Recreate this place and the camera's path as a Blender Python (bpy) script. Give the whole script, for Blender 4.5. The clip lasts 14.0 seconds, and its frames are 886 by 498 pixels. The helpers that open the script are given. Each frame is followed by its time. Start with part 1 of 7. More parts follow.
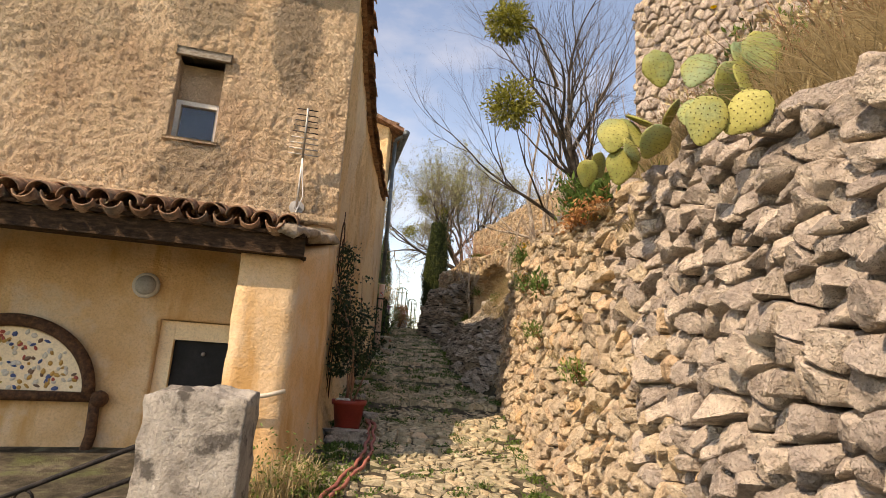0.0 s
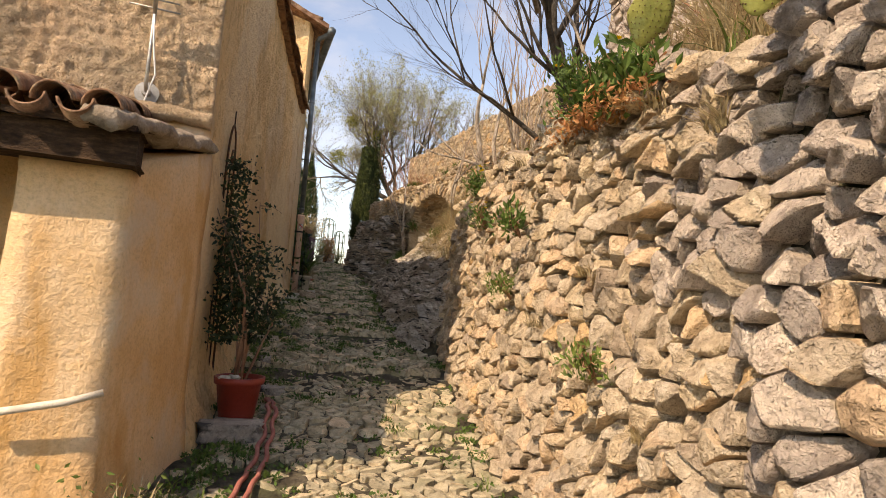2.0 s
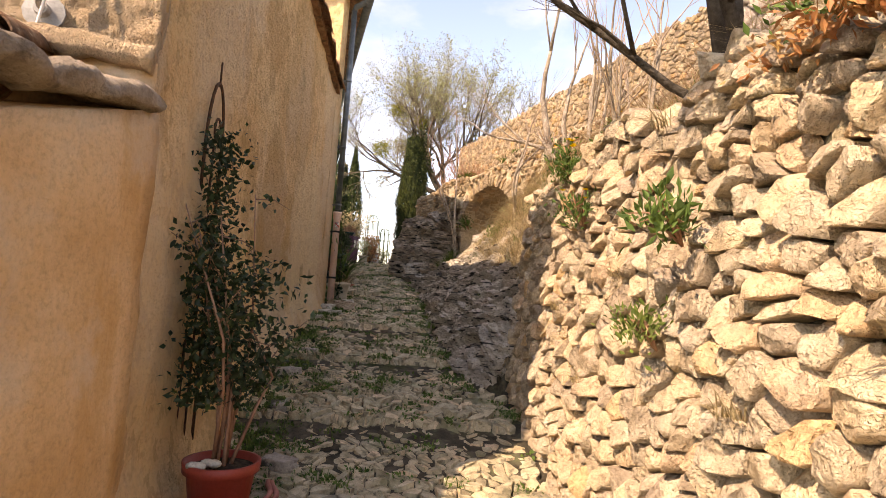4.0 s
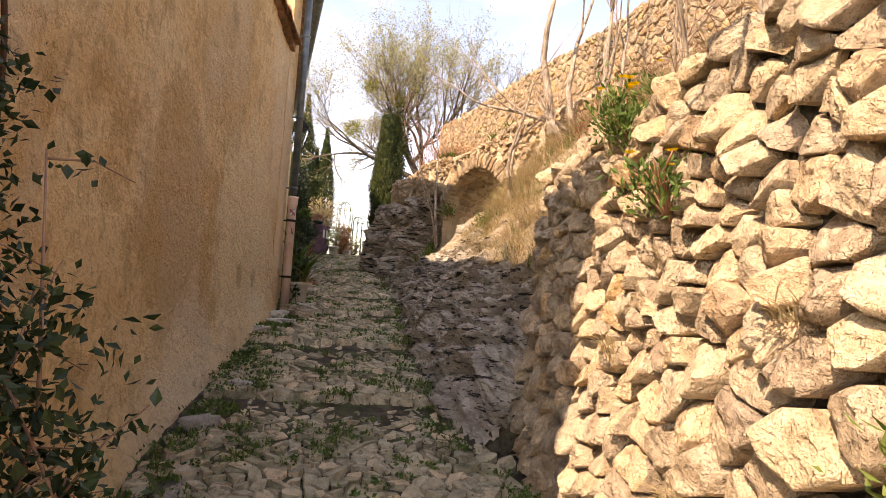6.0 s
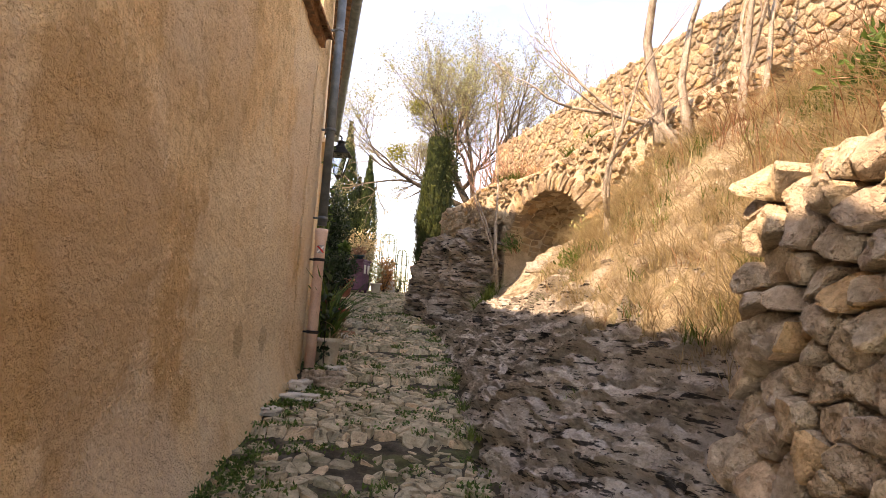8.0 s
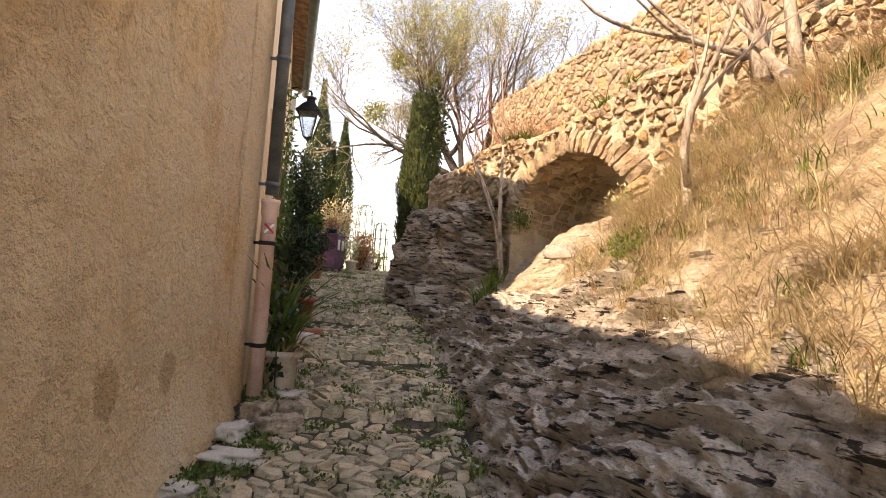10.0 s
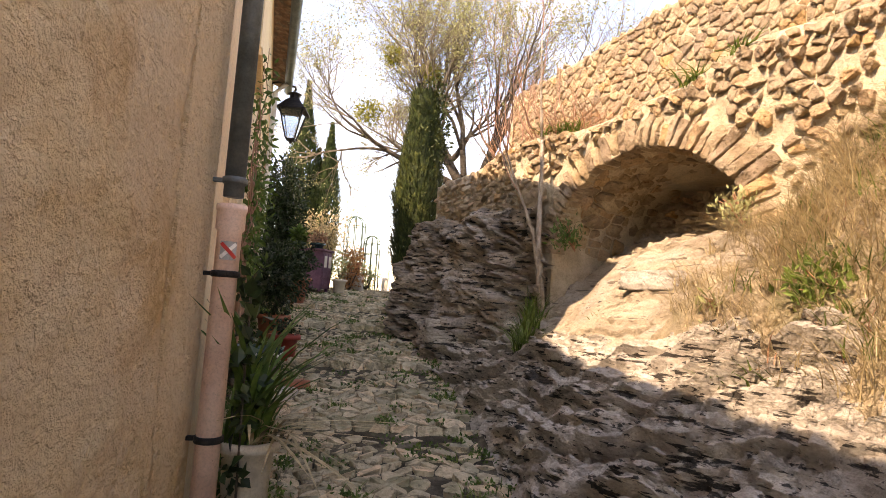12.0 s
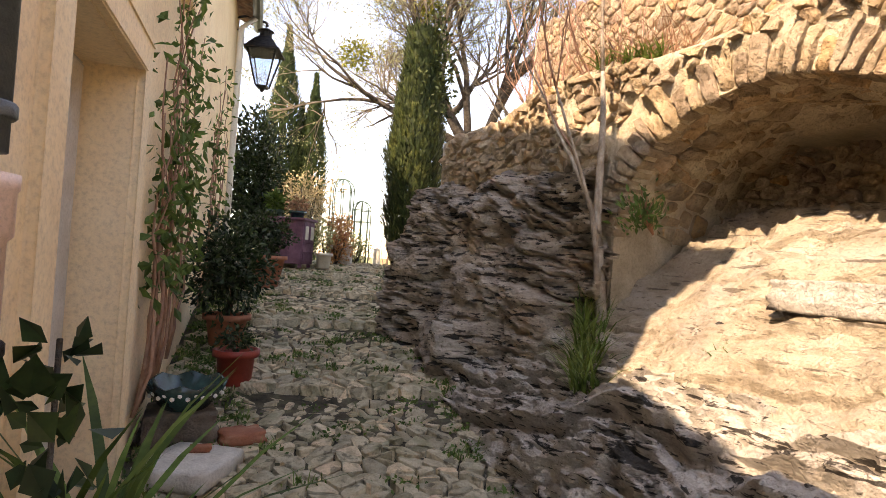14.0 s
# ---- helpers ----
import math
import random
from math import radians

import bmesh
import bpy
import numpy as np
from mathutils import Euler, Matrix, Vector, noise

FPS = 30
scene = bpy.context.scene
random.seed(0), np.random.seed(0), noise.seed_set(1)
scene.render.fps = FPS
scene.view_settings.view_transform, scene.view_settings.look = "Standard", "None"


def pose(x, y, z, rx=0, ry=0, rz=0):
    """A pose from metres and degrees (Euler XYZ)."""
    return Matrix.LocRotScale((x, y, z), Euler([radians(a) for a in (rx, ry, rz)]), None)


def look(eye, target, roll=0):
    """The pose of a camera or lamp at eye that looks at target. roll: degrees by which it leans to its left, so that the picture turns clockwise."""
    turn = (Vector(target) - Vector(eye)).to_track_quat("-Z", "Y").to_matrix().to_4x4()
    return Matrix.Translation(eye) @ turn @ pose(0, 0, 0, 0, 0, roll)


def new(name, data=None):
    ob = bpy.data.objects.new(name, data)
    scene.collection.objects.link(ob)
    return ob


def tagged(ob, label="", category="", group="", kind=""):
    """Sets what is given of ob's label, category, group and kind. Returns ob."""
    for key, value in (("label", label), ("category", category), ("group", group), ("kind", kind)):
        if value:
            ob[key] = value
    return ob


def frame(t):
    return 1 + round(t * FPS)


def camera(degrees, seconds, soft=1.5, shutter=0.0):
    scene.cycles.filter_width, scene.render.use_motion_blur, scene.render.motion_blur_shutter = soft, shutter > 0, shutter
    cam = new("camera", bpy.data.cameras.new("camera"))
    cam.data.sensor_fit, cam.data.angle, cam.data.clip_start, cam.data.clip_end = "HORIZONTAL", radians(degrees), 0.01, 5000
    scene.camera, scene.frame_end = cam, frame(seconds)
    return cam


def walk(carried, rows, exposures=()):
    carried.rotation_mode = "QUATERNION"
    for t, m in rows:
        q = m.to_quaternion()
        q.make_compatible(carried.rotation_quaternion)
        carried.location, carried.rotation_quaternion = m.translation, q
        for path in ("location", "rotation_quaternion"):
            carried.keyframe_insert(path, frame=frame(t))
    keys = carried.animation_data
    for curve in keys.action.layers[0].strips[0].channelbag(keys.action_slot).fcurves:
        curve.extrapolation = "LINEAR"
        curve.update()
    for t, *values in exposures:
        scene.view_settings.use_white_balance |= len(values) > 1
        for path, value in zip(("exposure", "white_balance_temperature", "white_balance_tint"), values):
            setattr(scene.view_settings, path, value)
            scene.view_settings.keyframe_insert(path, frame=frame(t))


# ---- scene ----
cam = camera(76.2, 14.0, soft=0.9)
METRES, EYE, TILT, LEAN, TURN = 11.5, 1.5, 0.0, 0.0, 0.0
ROWS = [
    (0.0, 0.0, 0.0, 0.0, -0.81, 12.15, -3.79),
    (0.5, 0.0022, 0.0392, 0.002, -3.6, 12.82, -3.7),
    (1.0, 0.0039, 0.0768, 0.0113, -4.56, 10.1, -3.89),
    (1.5, 0.0007, 0.1155, 0.014, -5.96, 8.99, -3.94),
    (2.0, 0.0003, 0.1507, 0.0237, -7.88, 5.74, -3.93),
    (2.5, 0.0025, 0.187, 0.0297, -5.7, 7.97, -3.88),
    (3.0, 0.0034, 0.2201, 0.0348, -2.59, 7.71, -3.88),
    (3.5, -0.0008, 0.2559, 0.0402, -2.67, 6.01, -3.89),
    (6.0, 0.005, 0.4251, 0.0613, -5.32, 3.91, -3.67),
    (6.5, 0.003, 0.4611, 0.0685, -0.97, 4.43, -3.72),
    (7.0, -0.0057, 0.4993, 0.0742, -0.52, 5.51, -3.79),
    (7.5, -0.0064, 0.5361, 0.0776, -3.14, 6.34, -3.71),
    (8.0, -0.0065, 0.5742, 0.0842, -0.91, 6.68, -3.75),
    (10.5, -0.0263, 0.7471, 0.1087, -4.3, 3.54, -3.88),
    (11.0, -0.0331, 0.7783, 0.1113, -5.31, 4.51, -3.76),
    (11.5, -0.0372, 0.8107, 0.1164, -5.57, 4.59, -3.83),
    (12.0, -0.0449, 0.8459, 0.1211, -4.95, 5.21, -3.87),
    (12.5, -0.0466, 0.8798, 0.1275, -6.7, 3.94, -3.75),
    (13.0, -0.0445, 0.9162, 0.1353, -6.2, 4.26, -3.77),
    (13.5, -0.0479, 0.9504, 0.141, -3.75, 4.32, -3.69),
    (14.0, -0.0481, 0.9825, 0.144, -5.73, 1.3, -3.74),
]
walk(cam, [(t, pose(0, 0, EYE, TILT, LEAN, TURN) @ pose(METRES * x, METRES * y, METRES * z, 90 + pitch, roll, yaw)) for t, x, y, z, yaw, pitch, roll in ROWS],
     exposures=[(0.0, 1.0, 8900, 20), (2.5, 1.1, 9000, 21), (3.5, 1.5, 9200, 25), (6.3, 1.88, 9600, 28), (7.5, 2.06, 9700, 29), (10.5, 2.13, 9700, 27), (13.0, 2.12, 9200, 27), (14.0, 2.2, 9100, 25)])

# ---- sky, sun, exposure ----
SUN_AZ, SUN_EL = 226.5, 44.8          # compass bearing (clockwise from +y) and height of the sun
to_sun = Vector((math.sin(radians(SUN_AZ)) * math.cos(radians(SUN_EL)), math.cos(radians(SUN_AZ)) * math.cos(radians(SUN_EL)), math.sin(radians(SUN_EL))))
world = bpy.data.worlds.new("sky")
scene.world = world
world.use_nodes = True
wt = world.node_tree
wt.nodes.clear()
w_out = wt.nodes.new("ShaderNodeOutputWorld")
w_bg = wt.nodes.new("ShaderNodeBackground")
w_sky = wt.nodes.new("ShaderNodeTexSky")
w_sky.sky_type, w_sky.sun_disc = "NISHITA", False
w_sky.sun_elevation, w_sky.sun_rotation = radians(SUN_EL), radians(SUN_AZ)
w_sky.dust_density, w_sky.ozone_density = 0.3, 1.5
w_co = wt.nodes.new("ShaderNodeTexCoord")
w_map = wt.nodes.new("ShaderNodeMapping")
w_map.inputs["Scale"].default_value = (1.0, 1.0, 2.4)
w_n = wt.nodes.new("ShaderNodeTexNoise")
w_n.inputs["Scale"].default_value, w_n.inputs["Detail"].default_value, w_n.inputs["Roughness"].default_value = 2.3, 7.0, 0.58
w_r = wt.nodes.new("ShaderNodeValToRGB")
w_r.color_ramp.elements[0].position, w_r.color_ramp.elements[1].position = 0.52, 0.86
w_r.color_ramp.elements[0].color, w_r.color_ramp.elements[1].color = (0, 0, 0, 1), (0.9, 0.9, 0.9, 1)
w_mix = wt.nodes.new("ShaderNodeMixRGB")
w_mix.inputs["Color2"].default_value = (3.1, 3.4, 4.0, 1)
w_bg.inputs["Strength"].default_value = 0.15
wt.links.new(w_co.outputs["Generated"], w_map.inputs["Vector"])
wt.links.new(w_map.outputs["Vector"], w_n.inputs["Vector"])
wt.links.new(w_n.outputs["Fac"], w_r.inputs["Fac"])
wt.links.new(w_r.outputs["Color"], w_mix.inputs["Fac"])
wt.links.new(w_sky.outputs["Color"], w_mix.inputs["Color1"])
wt.links.new(w_mix.outputs["Color"], w_bg.inputs["Color"])
wt.links.new(w_bg.outputs["Background"], w_out.inputs["Surface"])
sun_data = bpy.data.lights.new("sun", "SUN")
sun_data.energy, sun_data.angle, sun_data.color = 2.85, radians(0.6), (1.0, 0.93, 0.82)
sun_ob = new("sun", sun_data)
sun_ob.matrix_world = look(to_sun * 60, (0, 0, 0))

# ---- building tools ----
def mesh_from(name, verts, faces, material, smooth=True):
    me = bpy.data.meshes.new(name)
    me.from_pydata([tuple(v) for v in verts], [], faces)
    if material is not None:
        me.materials.append(material)
    if smooth:
        me.shade_smooth()
    me.update()
    return me


def from_bm(name, bm, material, smooth=False):
    me = bpy.data.meshes.new(name)
    bm.normal_update()
    bm.to_mesh(me)
    bm.free()
    me.materials.append(material)
    if smooth:
        me.shade_smooth()
    return me


def part(name, data, material, parent, label="", smooth=False):
    """One mesh object under a thing or part; data is a bmesh or a mesh."""
    me = from_bm(name, data, material, smooth) if isinstance(data, bmesh.types.BMesh) else data
    ob = new(name, me)
    ob.parent = parent
    if label:
        tagged(ob, label)
    return ob


def thing(name, label, category, at=(0, 0, 0), rz=0.0, group="", kind=""):
    ob = new(name)
    ob.matrix_basis = pose(*at, 0, 0, rz)
    return tagged(ob, label, category, group, kind)


def box(bm, lo, hi, bevel=0.0, m=None):
    """A box from corner to corner, with bevelled edges, added to bm."""
    made = bmesh.ops.create_cube(bm, size=1.0)["verts"]
    for v in made:
        v.co = Vector([lo[i] + (v.co[i] + 0.5) * (hi[i] - lo[i]) for i in range(3)])
        if m is not None:
            v.co = m @ v.co
    if bevel:
        es = list({e for v in made for e in v.link_edges})
        bmesh.ops.bevel(bm, geom=es, offset=bevel, segments=2, affect="EDGES", profile=0.6)
    return bm


def tube(points, radii, sides=8, cap=True):
    """Verts and faces of a round tube along points, with a radius at each."""
    pts = [Vector(p) for p in points]
    verts, faces = [], []
    up = Vector((0.31, 0.57, 0.76)).normalized()
    for i, p in enumerate(pts):
        d = (pts[min(i + 1, len(pts) - 1)] - pts[max(i - 1, 0)]).normalized()
        a = d.cross(up)
        if a.length < 0.05:
            a = d.cross(Vector((1, 0, 0)))
        a.normalize()
        b = d.cross(a)
        r = radii[i] if hasattr(radii, "__len__") else radii
        for k in range(sides):
            t = 2 * math.pi * k / sides
            verts.append(p + a * (r * math.cos(t)) + b * (r * math.sin(t)))
        if i:
            o = (i - 1) * sides
            for k in range(sides):
                n = (k + 1) % sides
                faces.append((o + k, o + n, o + sides + n, o + sides + k))
    if cap:
        faces.append(tuple(range(sides))[::-1])
        faces.append(tuple(range((len(pts) - 1) * sides, len(pts) * sides)))
    return verts, faces


def join(lots):
    """Several (verts, faces) lots as one."""
    verts, faces = [], []
    for v, f in lots:
        o = len(verts)
        verts += v
        faces += [tuple(i + o for i in q) for q in f]
    return verts, faces


def lathe(bm, profile, sides=24, m=None):
    """A turned body from (radius, height) pairs, added to bm."""
    rings = []
    for r, h in profile:
        ring = []
        for k in range(sides):
            t = 2 * math.pi * k / sides
            co = Vector((r * math.cos(t), r * math.sin(t), h))
            ring.append(bm.verts.new(m @ co if m is not None else co))
        rings.append(ring)
    for a, b in zip(rings, rings[1:]):
        for k in range(sides):
            n = (k + 1) % sides
            bm.faces.new((a[k], a[n], b[n], b[k]))
    bm.faces.new(rings[0][::-1])
    bm.faces.new(rings[-1])
    return bm


def fbm(x, y, z, octaves=4, h=0.9):
    return noise.fractal(Vector((x, y, z)), h, 2.1, octaves)


def smooth01(t):
    t = min(1.0, max(0.0, t))
    return t * t * (3 - 2 * t)


# ---- the lie of the land ----
LANE_Y = [-4.0, 0.0, 3.0, 4.6, 6.2, 7.9, 9.6, 12.0, 13.5, 15.5, 16.9, 19.0, 22.0, 24.0, 30.0]
LANE_Z = [-0.25, 0.05, 0.42, 0.60, 0.76, 1.08, 1.40, 1.78, 1.96, 2.27, 2.52, 2.75, 2.98, 3.0, 2.7]
WALL_Y = [-3.0, 1.3, 2.6, 3.8, 5.3, 6.7, 7.6, 8.7]
WALL_TOP = [2.2, 2.46, 2.78, 2.92, 3.02, 3.12, 3.15, 3.13]


def lane_z(y):
    return float(np.interp(y, LANE_Y, LANE_Z))


def wall_x(y):
    """Foot of the dry-stone wall's face."""
    return float(np.interp(y, [-3, 1.0, 2.4, 3.2, 4.0, 4.6, 5.4, 7.0, 8.7], [1.5, 1.17, 1.09, 1.09, 1.11, 1.07, 0.99, 0.94, 0.91]))


def rock_edge(y):
    """Where the paving ends and the bare rock begins."""
    return float(np.interp(y, [8.0, 9.0, 10.5, 12.0, 13.5, 15.0, 17.0, 19, 23], [0.9, 0.5, 0.28, 0.22, 0.15, -0.02, -0.3, -0.4, -0.3]))


def arch_x(y):
    """Foot of the wall with the arch."""
    return 1.23 - 0.449 * (y - 14.0)


def upper_x(y):
    """Face of the high retaining wall on top of the bank."""
    return 1.8 - 0.316 * (y - 14.5)


def step_z(y):
    """Paved lane: long shallow steps, each with a low riser."""
    k = (y - 1.7) / 1.5
    return lane_z(y) + 0.06 * (0.5 - (k - math.floor(k))) * smooth01((y - 5.6) / 1.0)


def bank_z(x, y):
    top = float(np.interp(y, WALL_Y, WALL_TOP)) - 0.10
    return min(top + 0.75 * max(0.0, x - 1.42), 5.0)


def rock_z(x, y):
    z = lane_z(y)
    d = max(-0.15, x - rock_edge(y))
    q = 0.16 * (1 - smooth01((y - 11.2) / 1.7)) + 0.03
    r = z + (0.07 + 1.04 * d + q * d * d) * smooth01((d + 0.15) / 0.3)
    k = smooth01((y - 13.7) / 0.9)
    r = r * (1 - k) + (z + 0.82 * max(0.0, d)) * k
    k = smooth01((y - 14.9) / 0.6)
    r = r * (1 - k) + min(r, z + 0.05 + 0.28 * max(0.0, d)) * k
    if y > 12.6:
        back = x - arch_x(y)
        r = min(r, 3.42 + 0.25 * max(0.0, back)) if back > -0.35 else r
        r = min(r, 3.9)
    return min(r, 4.0 + 0.3 * max(0.0, x - 2.2))


def land_z(x, y):
    """Height of the ground without its roughness."""
    if y < 8.55 and x <= wall_x(y) + 0.22:
        return lane_z(y)
    if y < 8.55:
        return bank_z(x, y)
    k = smooth01((y - 8.5) / 1.3)
    r = rock_z(x, y)
    k = 1 - (1 - k) * smooth01((x - 0.92) / 0.7)
    return bank_z(x, y) * (1 - k) + r * k

# ---- materials ----
def ramp(nt, stops):
    r = nt.nodes.new("ShaderNodeValToRGB")
    el = r.color_ramp.elements
    while len(el) < len(stops):
        el.new(0.5)
    for e, (at, col) in zip(el, stops):
        e.position, e.color = at, (*col, 1)
    return r


def noise_node(nt, vec, scale, detail=6.0, rough=0.6, stretch=None):
    if stretch:
        mp = nt.nodes.new("ShaderNodeMapping")
        mp.inputs["Scale"].default_value = stretch
        nt.links.new(vec, mp.inputs["Vector"])
        vec = mp.outputs["Vector"]
    n = nt.nodes.new("ShaderNodeTexNoise")
    n.inputs["Scale"].default_value, n.inputs["Detail"].default_value, n.inputs["Roughness"].default_value = scale, detail, rough
    nt.links.new(vec, n.inputs["Vector"])
    return n.outputs["Fac"]


def mixed(nt, mode, fac, a, b):
    m = nt.nodes.new("ShaderNodeMixRGB")
    m.blend_type = mode
    for key, val in (("Fac", fac), ("Color1", a), ("Color2", b)):
        if hasattr(val, "is_linked"):
            nt.links.new(val, m.inputs[key])
        else:
            m.inputs[key].default_value = val if key == "Fac" else (*val, 1)
    return m.outputs["Color"]


def material(name, cols, scale=5.0, rough=0.9, bump=0.3, grain=60.0, spec=0.25, stains=(), vary="", spread=0.35,
             stretch=None, pits=0.0, pit_scale=9.0, metal=0.0, through_light=0.0, tints=(), bump_far=0.012, speckle=0.45, patches=()):
    """A worn surface: three tones mixed by noise, fine grain, stains [(colour, scale, from, to, strength, stretch)],
    ragged patches [(colour, centre, one over the half sizes, strength)],
    a tone of its own for each piece (vary 'object' or 'island'), pits with shade put into their colour, and bump."""
    m = bpy.data.materials.new(name)
    m.use_nodes = True
    nt = m.node_tree
    bs = nt.nodes["Principled BSDF"]
    co = nt.nodes.new("ShaderNodeNewGeometry") if vary != "local" else None
    vec = co.outputs["Position"] if co else nt.nodes.new("ShaderNodeTexCoord").outputs["Object"]
    n1 = noise_node(nt, vec, scale, 7.0, 0.62, stretch)
    r = ramp(nt, [(0.32, cols[0]), (0.5, cols[1]), (0.68, cols[2])])
    nt.links.new(n1, r.inputs["Fac"])
    col = r.outputs["Color"]
    if vary in ("object", "island"):
        src = nt.nodes.new("ShaderNodeObjectInfo").outputs["Random"] if vary == "object" else co.outputs["Random Per Island"]
        lo = 1.0 - spread
        tn = ramp(nt, list(tints) or [(0.0, (lo, lo, lo)), (0.5, (1, 0.98, 0.96)), (1.0, (1.0 + spread * 0.4,) * 3)])
        nt.links.new(src, tn.inputs["Fac"])
        col = mixed(nt, "MULTIPLY", 1.0, col, tn.outputs["Color"])
    fine = noise_node(nt, vec, grain, 4.0, 0.7)
    fr = ramp(nt, [(0.3, (0.55, 0.54, 0.53)), (0.5, (1.0, 1.0, 1.0)), (0.72, (1.22, 1.22, 1.22))])
    nt.links.new(fine, fr.inputs["Fac"])
    col = mixed(nt, "MULTIPLY", speckle, col, fr.outputs["Color"])
    for tone, sc, lo, hi, k, st in stains:
        sn = noise_node(nt, vec, sc, 6.0, 0.6, st)
        sr = ramp(nt, [(lo, (0, 0, 0)), (hi, (k, k, k))])
        nt.links.new(sn, sr.inputs["Fac"])
        col = mixed(nt, "MIX", sr.outputs["Color"], col, tone)
    for tone, mid, inv, k in patches:
        sub = nt.nodes.new("ShaderNodeVectorMath")
        sub.operation = "SUBTRACT"
        sub.inputs[1].default_value = mid
        mul = nt.nodes.new("ShaderNodeVectorMath")
        mul.operation = "MULTIPLY"
        mul.inputs[1].default_value = inv
        ln = nt.nodes.new("ShaderNodeVectorMath")
        ln.operation = "LENGTH"
        add = nt.nodes.new("ShaderNodeMath")
        add.operation = "MULTIPLY_ADD"
        add.inputs[1].default_value = 1.7
        nt.links.new(vec, sub.inputs[0])
        nt.links.new(sub.outputs["Vector"], mul.inputs[0])
        nt.links.new(mul.outputs["Vector"], ln.inputs[0])
        nt.links.new(noise_node(nt, vec, 2.6, 8.0, 0.7), add.inputs[0])
        nt.links.new(ln.outputs["Value"], add.inputs[2])
        sr = ramp(nt, [(0.0, (k, k, k)), (0.86, (k * 0.8, k * 0.8, k * 0.8)), (0.94, (0, 0, 0))])
        half = nt.nodes.new("ShaderNodeMath")
        half.operation = "MULTIPLY"
        half.inputs[1].default_value = 0.5
        nt.links.new(add.outputs["Value"], half.inputs[0])
        nt.links.new(half.outputs["Value"], sr.inputs["Fac"])
        col = mixed(nt, "MIX", sr.outputs["Color"], col, tone)
    height = None
    if pits:
        vo = nt.nodes.new("ShaderNodeTexVoronoi")
        vo.inputs["Scale"].default_value = pit_scale
        warp = noise_node(nt, vec, pit_scale * 0.6, 3.0)
        mv = nt.nodes.new("ShaderNodeVectorMath")
        mv.operation = "ADD"
        sc3 = nt.nodes.new("ShaderNodeVectorMath")
        sc3.operation = "SCALE"
        sc3.inputs["Scale"].default_value = 0.22
        nt.links.new(warp, sc3.inputs[0])
        nt.links.new(vec, mv.inputs[0])
        nt.links.new(sc3.outputs["Vector"], mv.inputs[1])
        nt.links.new(mv.outputs["Vector"], vo.inputs["Vector"])
        # pit hollows: their shade is multiplied into the base colour
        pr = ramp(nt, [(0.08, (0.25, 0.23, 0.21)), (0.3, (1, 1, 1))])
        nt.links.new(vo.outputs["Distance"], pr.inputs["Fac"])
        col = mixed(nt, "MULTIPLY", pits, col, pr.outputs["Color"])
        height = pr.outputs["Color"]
    nt.links.new(col, bs.inputs["Base Color"])
    bs.inputs["Roughness"].default_value, bs.inputs["Metallic"].default_value = rough, metal
    bs.inputs["Specular IOR Level"].default_value = spec
    if bump:
        b1 = nt.nodes.new("ShaderNodeBump")
        b1.inputs["Strength"].default_value, b1.inputs["Distance"].default_value = min(1.0, bump), bump_far * 3
        nt.links.new(noise_node(nt, vec, grain * 0.28, 6.0, 0.65, stretch), b1.inputs["Height"])
        b2 = nt.nodes.new("ShaderNodeBump")
        b2.inputs["Strength"].default_value, b2.inputs["Distance"].default_value = min(1.0, bump), bump_far
        nt.links.new(fine, b2.inputs["Height"])
        nt.links.new(b1.outputs["Normal"], b2.inputs["Normal"])
        last = b2
        if height is not None:
            b3 = nt.nodes.new("ShaderNodeBump")
            b3.inputs["Strength"].default_value, b3.inputs["Distance"].default_value = min(1.0, pits), 0.03
            nt.links.new(height, b3.inputs["Height"])
            nt.links.new(b2.outputs["Normal"], b3.inputs["Normal"])
            last = b3
        nt.links.new(last.outputs["Normal"], bs.inputs["Normal"])
    if through_light:
        out = nt.nodes["Material Output"]
        tr = nt.nodes.new("ShaderNodeBsdfTranslucent")
        nt.links.new(col, tr.inputs["Color"])
        mx = nt.nodes.new("ShaderNodeMixShader")
        mx.inputs["Fac"].default_value = through_light
        nt.links.new(bs.outputs["BSDF"], mx.inputs[1])
        nt.links.new(tr.outputs["BSDF"], mx.inputs[2])
        nt.links.new(mx.outputs["Shader"], out.inputs["Surface"])
    return m


STONE_TINTS = [(0.0, (0.72, 0.66, 0.63)), (0.25, (1.0, 0.93, 0.83)), (0.5, (0.9, 0.85, 0.8)), (0.75, (1.12, 1.02, 0.86)), (0.92, (1.1, 0.92, 0.78)), (1.0, (1.15, 0.9, 0.6))]
M_STONE = material("limestone", [(0.39, 0.325, 0.245), (0.59, 0.505, 0.395), (0.68, 0.61, 0.50)], 9, 0.92, 1.0, 36, 0.12,
                   [((0.22, 0.19, 0.165), 5, 0.56, 0.74, 0.55, None)], "object", 0.3, tints=STONE_TINTS, bump_far=0.025)
M_STONES = material("limestone_small", [(0.39, 0.325, 0.245), (0.59, 0.505, 0.395), (0.68, 0.61, 0.50)], 9, 0.92, 1.0, 36, 0.12,
                    [((0.22, 0.19, 0.165), 5, 0.56, 0.74, 0.5, None)], "island", 0.3, tints=STONE_TINTS, bump_far=0.025)
M_TANSTONE = material("tan_limestone", [(0.31, 0.245, 0.17), (0.47, 0.385, 0.28), (0.55, 0.47, 0.36)], 7, 0.94, 1.0, 34, 0.1,
                      [((0.20, 0.165, 0.135), 4, 0.54, 0.7, 0.6, None)], "object", 0.3, tints=STONE_TINTS, bump_far=0.03)
